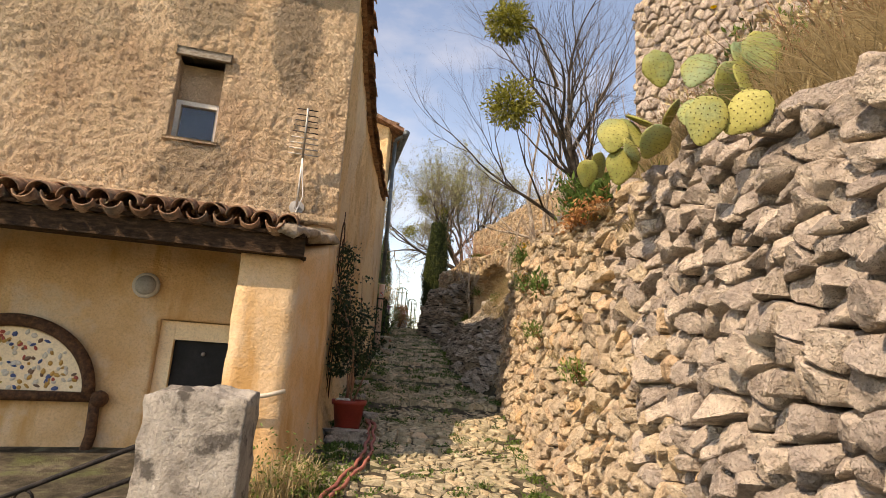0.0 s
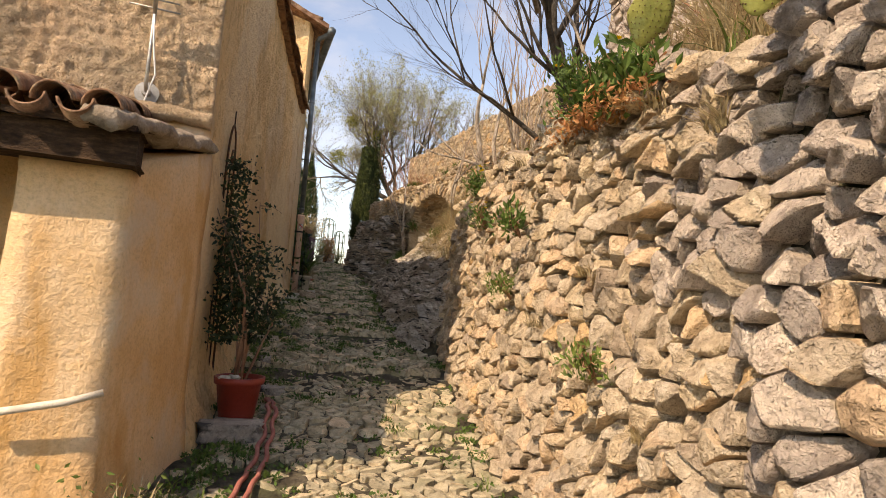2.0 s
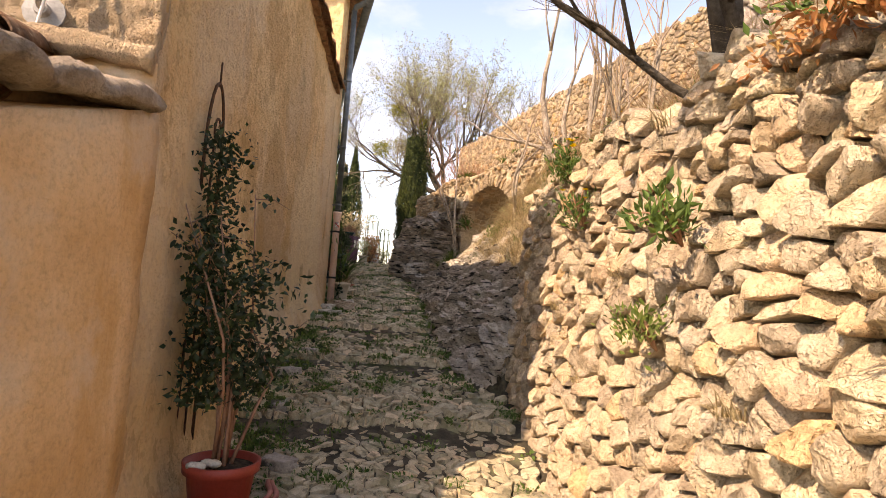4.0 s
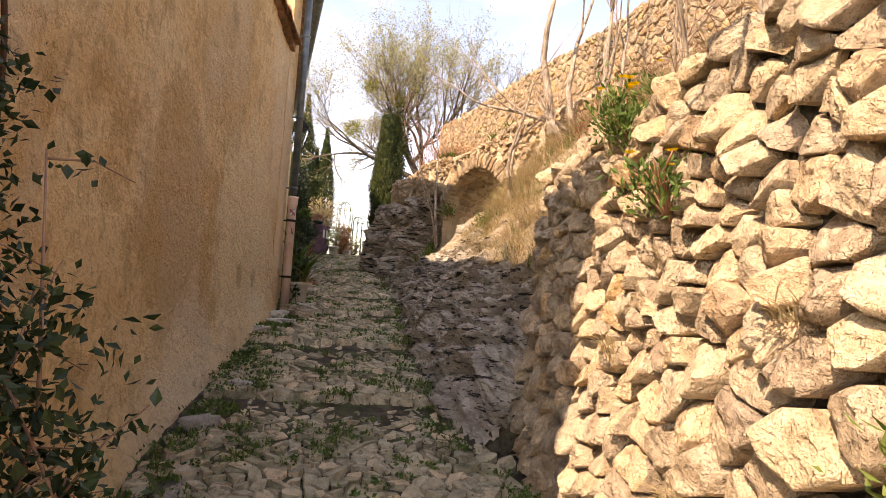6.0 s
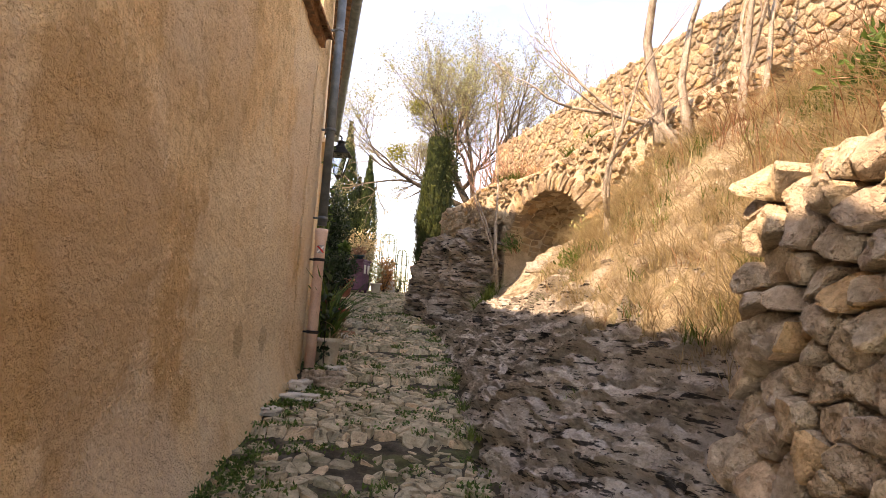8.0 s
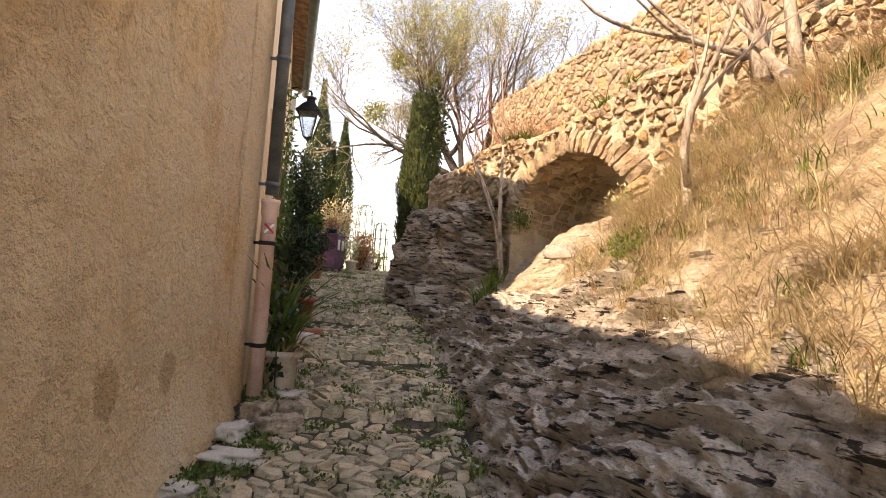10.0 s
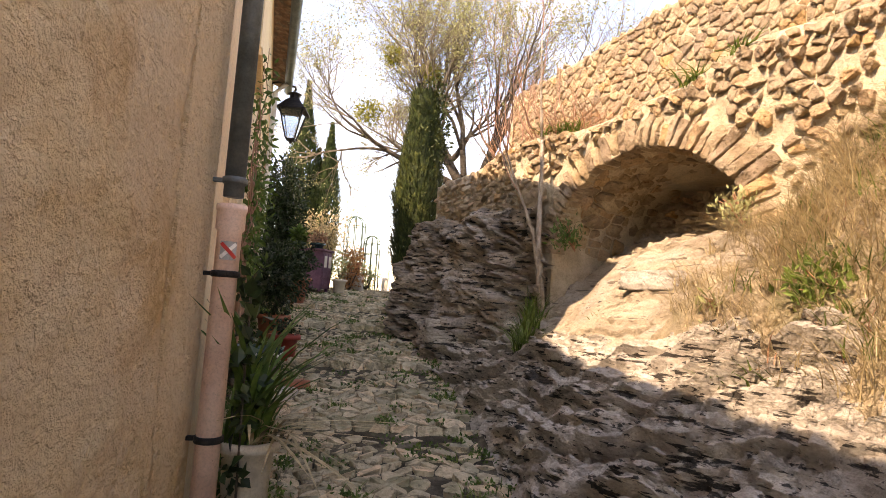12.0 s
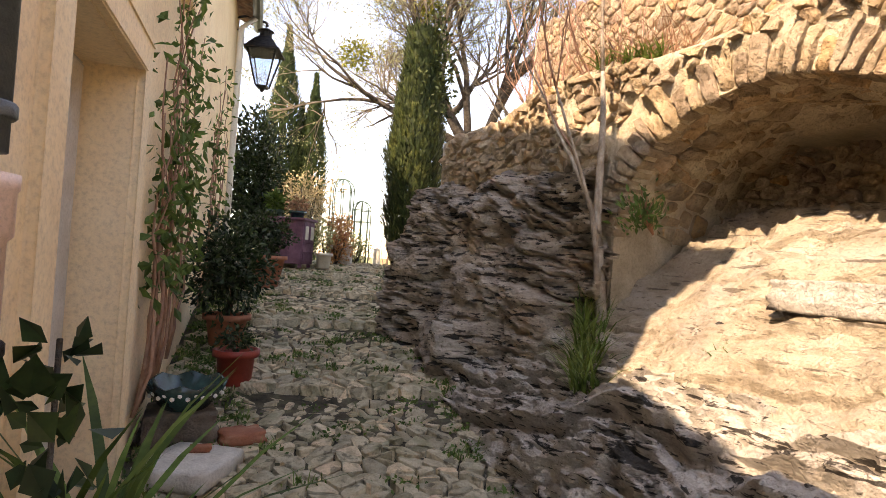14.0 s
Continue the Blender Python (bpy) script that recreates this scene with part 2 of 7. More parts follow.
M_TANSTONES = material("tan_limestone_small", [(0.31, 0.245, 0.17), (0.47, 0.385, 0.28), (0.55, 0.47, 0.36)], 7, 0.94, 1.0, 34, 0.1,
                       [((0.20, 0.165, 0.135), 4, 0.54, 0.7, 0.6, None)], "island", 0.3, tints=STONE_TINTS, bump_far=0.03)
GREY_TINTS = [(0.0, (0.7, 0.68, 0.68)), (0.5, (1.0, 0.97, 0.95)), (1.0, (1.2, 1.15, 1.08))]
M_GREYSTONE = material("grey_limestone", [(0.40, 0.335, 0.285), (0.58, 0.50, 0.425), (0.68, 0.60, 0.51)], 11, 0.93, 1.0, 40, 0.15,
                       [((0.14, 0.125, 0.115), 6, 0.55, 0.7, 0.6, None), ((0.5, 0.45, 0.36), 14, 0.6, 0.75, 0.5, None)], "island", 0.3, tints=GREY_TINTS, bump_far=0.03)
M_MORTAR = material("earth_mortar", [(0.09, 0.07, 0.05), (0.17, 0.13, 0.09), (0.28, 0.22, 0.15)], 8, 0.97, 1.0, 90, 0.1)
M_MORTARGREY = material("grey_mortar", [(0.24, 0.19, 0.14), (0.36, 0.29, 0.22), (0.46, 0.385, 0.30)], 9, 0.97, 1.0, 60, 0.1, [((0.12, 0.1, 0.08), 8, 0.55, 0.66, 0.7, None)])
M_DARKJOINT = material("dark_joint", [(0.10, 0.085, 0.065), (0.17, 0.14, 0.11), (0.25, 0.21, 0.16)], 7, 0.97, 0.8, 90, 0.1)
M_SANDWALL = material("old_sand_mortar", [(0.46, 0.37, 0.245), (0.62, 0.515, 0.36), (0.70, 0.60, 0.44)], 4, 0.95, 1.0, 55, 0.12,
                      [((0.40, 0.35, 0.29), 3, 0.55, 0.7, 0.6, None)], bump_far=0.02)
COB_TINTS = [(0.0, (0.55, 0.55, 0.50)), (0.35, (0.88, 0.86, 0.77)), (0.6, (0.76, 0.76, 0.68)), (0.85, (1.02, 0.97, 0.86)), (1.0, (1.12, 0.98, 0.84))]
M_COBBLE = material("lane_stone", [(0.42, 0.365, 0.27), (0.65, 0.565, 0.43), (0.78, 0.69, 0.54)], 12, 0.9, 0.8, 90, 0.2,
                    [((0.13, 0.15, 0.07), 3.2, 0.52, 0.66, 0.55, None), ((0.05, 0.05, 0.035), 14.0, 0.56, 0.64, 0.6, None)], "object", 0.3, tints=COB_TINTS)
M_COBBLES = material("lane_stones", [(0.42, 0.365, 0.27), (0.65, 0.565, 0.43), (0.78, 0.69, 0.54)], 12, 0.9, 0.8, 90, 0.2,
                     [((0.13, 0.15, 0.07), 3.2, 0.52, 0.66, 0.55, None), ((0.05, 0.05, 0.035), 14.0, 0.56, 0.64, 0.6, None)], "island", 0.3, tints=COB_TINTS)
M_EARTH = material("lane_earth", [(0.045, 0.04, 0.028), (0.10, 0.085, 0.062), (0.22, 0.19, 0.14)], 6, 0.98, 1.0, 80, 0.1,
                   [((0.10, 0.13, 0.04), 3.0, 0.52, 0.66, 0.6, None)])
# near-black streaks along the beds: crevice shade painted in, together with black lichen
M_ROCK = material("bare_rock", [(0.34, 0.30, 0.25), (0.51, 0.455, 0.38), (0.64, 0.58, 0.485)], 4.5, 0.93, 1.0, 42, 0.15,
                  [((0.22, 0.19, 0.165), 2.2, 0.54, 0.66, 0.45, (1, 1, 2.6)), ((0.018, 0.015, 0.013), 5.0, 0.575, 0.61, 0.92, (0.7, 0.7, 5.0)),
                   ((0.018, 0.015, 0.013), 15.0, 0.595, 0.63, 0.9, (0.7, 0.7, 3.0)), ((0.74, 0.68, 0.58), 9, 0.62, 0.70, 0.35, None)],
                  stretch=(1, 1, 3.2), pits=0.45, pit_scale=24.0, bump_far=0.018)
# outcrop's weathered rock, darkened in colour for its shade and black crevices
M_DARKROCK = material("shade_dark_weathered_rock", [(0.22, 0.185, 0.15), (0.40, 0.335, 0.265), (0.56, 0.47, 0.37)], 3.5, 0.93, 1.0, 42, 0.15,
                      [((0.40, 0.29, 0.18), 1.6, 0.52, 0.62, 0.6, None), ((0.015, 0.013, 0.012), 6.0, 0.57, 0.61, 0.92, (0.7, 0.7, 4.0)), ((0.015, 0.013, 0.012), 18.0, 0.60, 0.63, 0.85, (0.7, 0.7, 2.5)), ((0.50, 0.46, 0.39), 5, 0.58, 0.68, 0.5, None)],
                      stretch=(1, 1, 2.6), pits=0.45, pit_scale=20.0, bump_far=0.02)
M_GREYTWIG = material("grey_twigs", [(0.12, 0.10, 0.07), (0.18, 0.15, 0.11), (0.25, 0.21, 0.15)], 6, 0.95, 0.0, 40, 0.1)
M_SANDROCK = material("pale_rock", [(0.33, 0.265, 0.185), (0.46, 0.38, 0.275), (0.55, 0.475, 0.355)], 2.6, 0.93, 1.0, 46, 0.15,
                      [((0.50, 0.44, 0.37), 2.2, 0.52, 0.66, 0.6, (1, 1, 3.0)), ((0.10, 0.08, 0.06), 4.0, 0.60, 0.63, 0.75, (0.6, 0.6, 6.0)), ((0.16, 0.125, 0.09), 16.0, 0.63, 0.66, 0.7, (0.6, 0.6, 3.0))],
                      stretch=(1, 1, 2.5), pits=0.2, pit_scale=16.0, bump_far=0.020)
M_BANK = material("dry_bank_earth", [(0.24, 0.18, 0.12), (0.40, 0.32, 0.21), (0.52, 0.43, 0.29)], 5, 0.97, 1.0, 60, 0.1,
                  [((0.20, 0.21, 0.09), 2.0, 0.55, 0.68, 0.5, None)], bump_far=0.02)
M_FIELD = material("rough_grassland", [(0.12, 0.13, 0.06), (0.20, 0.20, 0.09), (0.30, 0.27, 0.14)], 0.6, 0.98, 0.6, 8, 0.1)
M_ROUGHCAST = material("ochre_roughcast", [(0.68, 0.475, 0.30), (0.78, 0.57, 0.375), (0.84, 0.64, 0.44)], 2.0, 0.95, 1.0, 46, 0.1,
                       [((0.58, 0.38, 0.25), 1.1, 0.5, 0.66, 0.5, None), ((0.34, 0.27, 0.19), 0.9, 0.62, 0.74, 0.4, (2.4, 2.4, 0.7)),
                        ((0.70, 0.55, 0.38), 3.3, 0.6, 0.72, 0.5, None)], bump_far=0.045,
                       patches=[((0.24, 0.20, 0.145), (-2.5, 5.3, 3.32), (2.6, 0, 2.6), 0.6), ((0.19, 0.165, 0.13), (-1.73, 5.5, 4.95), (4.0, 0, 1.5), 0.75), ((0.22, 0.19, 0.145), (-2.6, 5.3, 5.05), (3.0, 0, 2.6), 0.6),
                                ((0.30, 0.25, 0.18), (-4.2, 4.9, 4.7), (1.1, 0, 1.6), 0.4), ((0.26, 0.22, 0.16), (-1.6, 5.5, 3.1), (2.2, 0, 5.0), 0.4)])
M_OCHRE = material("ochre_render", [(0.86, 0.565, 0.275), (0.91, 0.64, 0.335), (0.93, 0.69, 0.39)], 1.3, 0.93, 1.0, 34, 0.15,
                   [((0.66, 0.41, 0.19), 0.85, 0.53, 0.545, 0.6, (1, 0.8, 0.6)), ((0.62, 0.385, 0.18), 2.3, 0.56, 0.59, 0.5, (1, 1, 0.8)), ((0.62, 0.39, 0.18), 14.0, 0.54, 0.58, 0.5, (1, 1, 0.6)),
                    ((0.93, 0.77, 0.55), 0.6, 0.47, 0.56, 0.55, (1, 1.2, 0.7)), ((0.95, 0.72, 0.42), 26.0, 0.58, 0.62, 0.5, None), ((0.36, 0.25, 0.13), 1.6, 0.62, 0.74, 0.5, (2.5, 2.5, 0.3)),
                    ((0.24, 0.17, 0.10), 1.1, 0.66, 0.72, 0.5, None)], bump_far=0.03, speckle=0.25,
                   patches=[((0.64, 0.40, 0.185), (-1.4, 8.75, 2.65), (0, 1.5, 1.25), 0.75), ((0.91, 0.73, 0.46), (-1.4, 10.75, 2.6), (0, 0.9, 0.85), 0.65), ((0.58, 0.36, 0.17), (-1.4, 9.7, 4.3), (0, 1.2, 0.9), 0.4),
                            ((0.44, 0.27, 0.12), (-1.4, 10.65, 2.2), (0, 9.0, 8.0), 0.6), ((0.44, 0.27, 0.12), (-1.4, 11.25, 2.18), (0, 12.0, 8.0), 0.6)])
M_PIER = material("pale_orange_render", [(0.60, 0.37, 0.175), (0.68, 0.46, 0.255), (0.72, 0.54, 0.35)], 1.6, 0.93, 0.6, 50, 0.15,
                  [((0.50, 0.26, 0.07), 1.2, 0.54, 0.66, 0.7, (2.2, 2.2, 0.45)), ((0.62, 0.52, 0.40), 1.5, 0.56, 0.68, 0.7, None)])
M_CREAM = material("cream_render", [(0.80, 0.615, 0.39), (0.87, 0.70, 0.465), (0.90, 0.75, 0.52)], 1.5, 0.9, 0.15, 50, 0.2,
                   [((0.50, 0.36, 0.22), 1.6, 0.58, 0.7, 0.4, (2, 2, 0.5))])
M_TILE = material("roof_tile", [(0.14, 0.08, 0.05), (0.32, 0.18, 0.11), (0.46, 0.32, 0.21)], 9, 0.9, 0.7, 70, 0.2,
                  [((0.11, 0.09, 0.07), 7, 0.52, 0.64, 0.8, None), ((0.52, 0.48, 0.30), 16, 0.62, 0.7, 0.7, None)], "object", 0.35)
M_BEAM = material("dark_old_beam", [(0.035, 0.02, 0.012), (0.07, 0.04, 0.022), (0.14, 0.085, 0.05)], 6, 0.85, 0.9, 60, 0.2, stretch=(1, 8, 8))
M_GREYWOOD = material("weathered_lintel", [(0.22, 0.18, 0.14), (0.36, 0.31, 0.25), (0.46, 0.41, 0.34)], 8, 0.9, 0.8, 70, 0.1, stretch=(1, 6, 6))
M_FRAME = material("grey_painted_wood", [(0.50, 0.47, 0.42), (0.58, 0.55, 0.50), (0.64, 0.61, 0.56)], 6, 0.6, 0.2, 80, 0.3)
M_IRON = material("black_iron", [(0.012, 0.012, 0.012), (0.025, 0.023, 0.022), (0.05, 0.04, 0.035)], 20, 0.6, 0.4, 120, 0.4, metal=0.6)
M_RUST = material("rusty_iron", [(0.05, 0.025, 0.015), (0.11, 0.055, 0.03), (0.2, 0.1, 0.05)], 25, 0.8, 0.5, 120, 0.3, metal=0.3)
M_STEEL = material("dull_steel", [(0.26, 0.25, 0.23), (0.36, 0.35, 0.32), (0.46, 0.44, 0.41)], 20, 0.45, 0.2, 120, 0.5, metal=0.85)
M_ZINC = material("weathered_zinc", [(0.07, 0.085, 0.09), (0.10, 0.125, 0.135), (0.16, 0.18, 0.19)], 7, 0.5, 0.2, 90, 0.5, metal=0.5)
M_PINKPIPE = material("pink_painted_iron", [(0.66, 0.46, 0.38), (0.77, 0.57, 0.48), (0.80, 0.62, 0.53)], 5, 0.6, 0.15, 90, 0.35,
                      [((0.2, 0.1, 0.06), 16, 0.66, 0.7, 0.9, None)])
M_TERRA = material("terracotta", [(0.25, 0.085, 0.045), (0.33, 0.125, 0.07), (0.39, 0.18, 0.11)], 6, 0.8, 0.2, 90, 0.25, [((0.5, 0.36, 0.27), 6, 0.6, 0.72, 0.5, None)])
M_REDPOT = material("red_plastic_pot", [(0.22, 0.028, 0.018), (0.27, 0.038, 0.024), (0.31, 0.055, 0.036)], 4, 0.5, 0.1, 60, 0.4)
M_WHITEPOT = material("cream_planter", [(0.52, 0.46, 0.36), (0.60, 0.54, 0.43), (0.66, 0.6, 0.5)], 5, 0.6, 0.2, 80, 0.3, [((0.25, 0.2, 0.13), 5, 0.58, 0.72, 0.6, None)])
M_GLAZE = material("dark_green_glaze", [(0.008, 0.02, 0.018), (0.015, 0.045, 0.04), (0.03, 0.09, 0.08)], 8, 0.25, 0.05, 60, 0.6)
M_SOIL = material("potting_soil", [(0.03, 0.022, 0.015), (0.06, 0.045, 0.03), (0.1, 0.08, 0.055)], 30, 1.0, 0.8, 100, 0.1)
M_WHITESTONE = material("pale_slab", [(0.48, 0.45, 0.38), (0.58, 0.55, 0.47), (0.66, 0.63, 0.55)], 6, 0.85, 0.5, 80, 0.2, [((0.3, 0.26, 0.2), 6, 0.58, 0.7, 0.5, None)])
M_LICHENSTONE = material("lichened_block", [(0.38, 0.34, 0.29), (0.56, 0.51, 0.44), (0.68, 0.63, 0.55)], 7, 0.93, 1.0, 60, 0.1,
                         [((0.10, 0.09, 0.08), 5, 0.54, 0.62, 0.85, None), ((0.62, 0.60, 0.55), 12, 0.6, 0.68, 0.8, None)], bump_far=0.02)
M_PURPLE = material("mauve_painted_wood", [(0.11, 0.05, 0.075), (0.16, 0.075, 0.11), (0.22, 0.11, 0.15)], 5, 0.7, 0.3, 70, 0.25, [((0.28, 0.2, 0.2), 6, 0.6, 0.7, 0.5, None)])
M_BARK = material("grey_bark", [(0.26, 0.21, 0.16), (0.42, 0.355, 0.28), (0.54, 0.47, 0.38)], 14, 0.95, 0.9, 60, 0.1, [((0.12, 0.09, 0.07), 5, 0.52, 0.66, 0.6, None)], stretch=(2, 2, 0.6))
M_DARKBARK = material("dark_bark", [(0.05, 0.04, 0.03), (0.09, 0.075, 0.06), (0.15, 0.13, 0.105)], 14, 0.95, 0.9, 60, 0.1)
M_TWIG = material("bare_twigs", [(0.22, 0.16, 0.12), (0.32, 0.25, 0.19), (0.42, 0.34, 0.27)], 6, 0.95, 0.0, 40, 0.1)
M_REDTWIG = material("reddish_twigs", [(0.24, 0.13, 0.09), (0.34, 0.2, 0.14), (0.42, 0.27, 0.2)], 6, 0.95, 0.0, 40, 0.1)


def leafy(name, a, b, c, light=0.3, rough=0.6):
    return material(name, [a, b, c], 8, rough, 0.0, 40, 0.3, (), "island", 0.45, through_light=light)


M_CYPRESS = leafy("cypress_green", (0.016, 0.03, 0.009), (0.033, 0.056, 0.015), (0.07, 0.10, 0.027), 0.12)
M_IVY = leafy("ivy_green", (0.014, 0.026, 0.008), (0.032, 0.048, 0.012), (0.10, 0.115, 0.03), 0.1)
M_DARKLEAF = leafy("dark_leaves", (0.010, 0.022, 0.008), (0.022, 0.042, 0.014), (0.05, 0.08, 0.024), 0.1, 0.45)
M_LEAF = leafy("green_leaves", (0.05, 0.10, 0.02), (0.09, 0.16, 0.035), (0.16, 0.24, 0.06), 0.3)
M_YOUNG = leafy("young_leaves", (0.24, 0.25, 0.10), (0.36, 0.37, 0.17), (0.48, 0.47, 0.26), 0.4)
M_MISTLE = leafy("mistletoe_leaves", (0.14, 0.15, 0.02), (0.24, 0.24, 0.035), (0.34, 0.33, 0.07), 0.3)
M_GRASS = leafy("green_grass", (0.07, 0.12, 0.02), (0.13, 0.19, 0.04), (0.22, 0.27, 0.08), 0.3)
M_STRAW = leafy("dry_grass", (0.30, 0.22, 0.12), (0.46, 0.37, 0.21), (0.60, 0.50, 0.31), 0.3)
M_REDSTEM = leafy("dry_red_stems", (0.26, 0.12, 0.07), (0.38, 0.2, 0.12), (0.5, 0.32, 0.2), 0.2)
M_RUSTLEAF = leafy("withered_leaves", (0.40, 0.14, 0.06), (0.5, 0.24, 0.1), (0.55, 0.36, 0.14), 0.3)
M_YELLOW = leafy("yellow_petals", (0.75, 0.5, 0.01), (0.85, 0.6, 0.02), (0.9, 0.68, 0.05), 0.3)
M_PAD = material("cactus_skin", [(0.15, 0.17, 0.04), (0.27, 0.27, 0.07), (0.40, 0.37, 0.11)], 4, 0.6, 0.2, 60, 0.3,
                 [((0.16, 0.25, 0.15), 3, 0.5, 0.66, 0.7, None), ((0.42, 0.34, 0.16), 9, 0.64, 0.74, 0.5, None)])
M_SPINE = material("dark_areoles", [(0.08, 0.05, 0.02), (0.12, 0.08, 0.035), (0.18, 0.12, 0.06)], 20, 0.9, 0.0)
M_HOSE = material("faded_red_hose", [(0.30, 0.10, 0.075), (0.36, 0.13, 0.10), (0.42, 0.17, 0.13)], 12, 0.7, 0.1, 80, 0.25)
M_BLACKGLASS = material("dark_door_panel", [(0.008, 0.009, 0.011), (0.012, 0.013, 0.016), (0.02, 0.021, 0.025)], 4, 0.4, 0.05, 60, 0.15)
M_RED = material("red_paint", [(0.42, 0.03, 0.025), (0.5, 0.04, 0.03), (0.55, 0.06, 0.04)], 10, 0.6, 0.0)
M_GREYPAINT = material("grey_paint", [(0.28, 0.28, 0.27), (0.34, 0.34, 0.33), (0.4, 0.4, 0.39)], 10, 0.7, 0.0)
M_WHITEPAINT = material("white_paint", [(0.7, 0.68, 0.64), (0.76, 0.74, 0.7), (0.8, 0.78, 0.74)], 10, 0.6, 0.0)
M_GREENMETAL = material("green_metal", [(0.03, 0.07, 0.05), (0.05, 0.10, 0.07), (0.08, 0.14, 0.1)], 10, 0.6, 0.1, 80, 0.4)
M_MOSAIC = [material("mosaic_" + k, [tuple(v * 0.8 for v in c), c, tuple(min(1, v * 1.1) for v in c)], 9, 0.4, 0.1, 60, 0.4) for k, c in
            (("cream", (0.62, 0.55, 0.45)), ("ochre", (0.5, 0.27, 0.06)), ("blue", (0.05, 0.08, 0.2)), ("red", (0.4, 0.08, 0.05)), ("brown", (0.18, 0.10, 0.06)))]


def glass_material(name, tone, rough=0.02):
    m = bpy.data.materials.new(name)
    m.use_nodes = True
    b = m.node_tree.nodes["Principled BSDF"]
    b.inputs["Base Color"].default_value = (*tone, 1)
    b.inputs["Transmission Weight"].default_value, b.inputs["Roughness"].default_value, b.inputs["IOR"].default_value = 1.0, rough, 1.45
    return m


M_GLASS = glass_material("window_glass", (0.75, 0.8, 0.85))

# ---- the ground: one sheet to the horizon ----
def spread_out(lo, hi, step, far, count):
    near = list(np.arange(lo, hi + 1e-6, step))
    grow = [((i + 1) / count) ** 2.2 for i in range(count)]
    return [lo - far * g for g in reversed(grow)] + near + [hi + far * g for g in grow]


def rough_ground(x, y):
    """Ground height with ledges, lumps and pits."""
    z = land_z(x, y)
    if y < 8.5:
        if x <= wall_x(y) + 0.22:
            return z - 0.02 + 0.02 * fbm(x * 3, y * 3, 0.3) + (0.035 * max(0.0, fbm(x * 1.4, y * 1.4, 5.1)) if y < 6 else 0)
        return z + 0.07 * fbm(x * 1.6, y * 1.6, 2.2)
    d = x - rock_edge(y)
    if d < -0.1:
        return z - 0.025 + 0.015 * fbm(x * 3, y * 3, 0.3)
    if y > 21:
        return z + 0.05 * fbm(x * 0.5, y * 0.5, 2.2)
    k = smooth01((d + 0.1) / 0.35)
    grassy = smooth01((z - lane_z(y) - 1.15) / 0.4) * (1 - smooth01((y - 12.6) / 0.8))
    # ledges of tilted strata
    warp = 0.9 * fbm(x * 1.3, y * 1.3, 1.7) + 0.35 * fbm(x * 4.1, y * 4.1, 8.2)
    t = (z + 0.22 * (x - y * 0.25)) / 0.15 + warp * 1.3
    f = t - math.floor(t)
    ledge = (smooth01((f - 0.62) / 0.38) - f) * 0.19
    lump = 0.08 * fbm(x * 2.1, y * 2.6, 3.3) + 0.06 * fbm(x * 7, y * 9, 6.1) + 0.02 * fbm(x * 19, y * 24, 1.1, 2)
    hole = fbm(x * 5.5, y * 7.5, 11.0, 3)
    pit = -0.15 * smooth01((hole - 0.22) / 0.28)
    soft = 1 - 0.65 * grassy
    calm = 1 - 0.5 * smooth01((y - 13.4) / 0.6) * smooth01((d - 0.55) / 0.3)
    return z - 0.02 + k * soft * calm * (ledge + lump + pit)


gx = spread_out(-0.7, 2.9, 0.032, 420.0, 26)
gx = sorted(set(gx) | {round(v, 3) for v in np.arange(-2.6, -0.72, 0.11)} | {round(v, 3) for v in np.arange(3.05, 5.5, 0.2)})
gy = [v for v in spread_out(8.4, 17.6, 0.032, 520.0, 26) if v < -4 or 8.39 < v < 17.61 or v > 26] + list(np.arange(-4, 8.38, 0.09)) + list(np.arange(17.7, 26, 0.15))
gy = sorted(set(gy))
nx = len(gx)
ground_verts = [(x, y, rough_ground(x, y)) for y in gy for x in gx]
ground_faces, ground_slots = [], []
for j in range(len(gy) - 1):
    for i in range(nx - 1):
        ground_faces.append((j * nx + i, j * nx + i + 1, (j + 1) * nx + i + 1, (j + 1) * nx + i))
        cx, cy = (gx[i] + gx[i + 1]) / 2, (gy[j] + gy[j + 1]) / 2
        wob = 0.12 * noise.noise(Vector((cx * 2.3, cy * 2.3, 0.5)))
        if abs(cx) > 14 or cy > 27 or cy < -6:
            s = 3
        elif cy < 8.55:
            s = 0 if cx < wall_x(cy) + 0.22 else 2
        elif cx < rock_edge(cy) + wob:
            s = 0
        elif land_z(cx, cy) - lane_z(cy) > 1.3 + 3 * wob and cy < 12.75 + wob * 4:
            s = 2
        else:
            s = (4 if cy > 12.9 + 2 * wob and cx - rock_edge(cy) > 0.8 + 3 * wob else 1) if cy < 20 else 2
        ground_slots.append(s)
ground_mesh = mesh_from("ground", ground_verts, ground_faces, M_EARTH)
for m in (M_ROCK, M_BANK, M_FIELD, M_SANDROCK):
    ground_mesh.materials.append(m)
ground_mesh.polygons.foreach_set("material_index", ground_slots)
ground = tagged(new("ground", ground_mesh), "bare limestone and trodden earth sloping uphill", "ground", kind="structure")


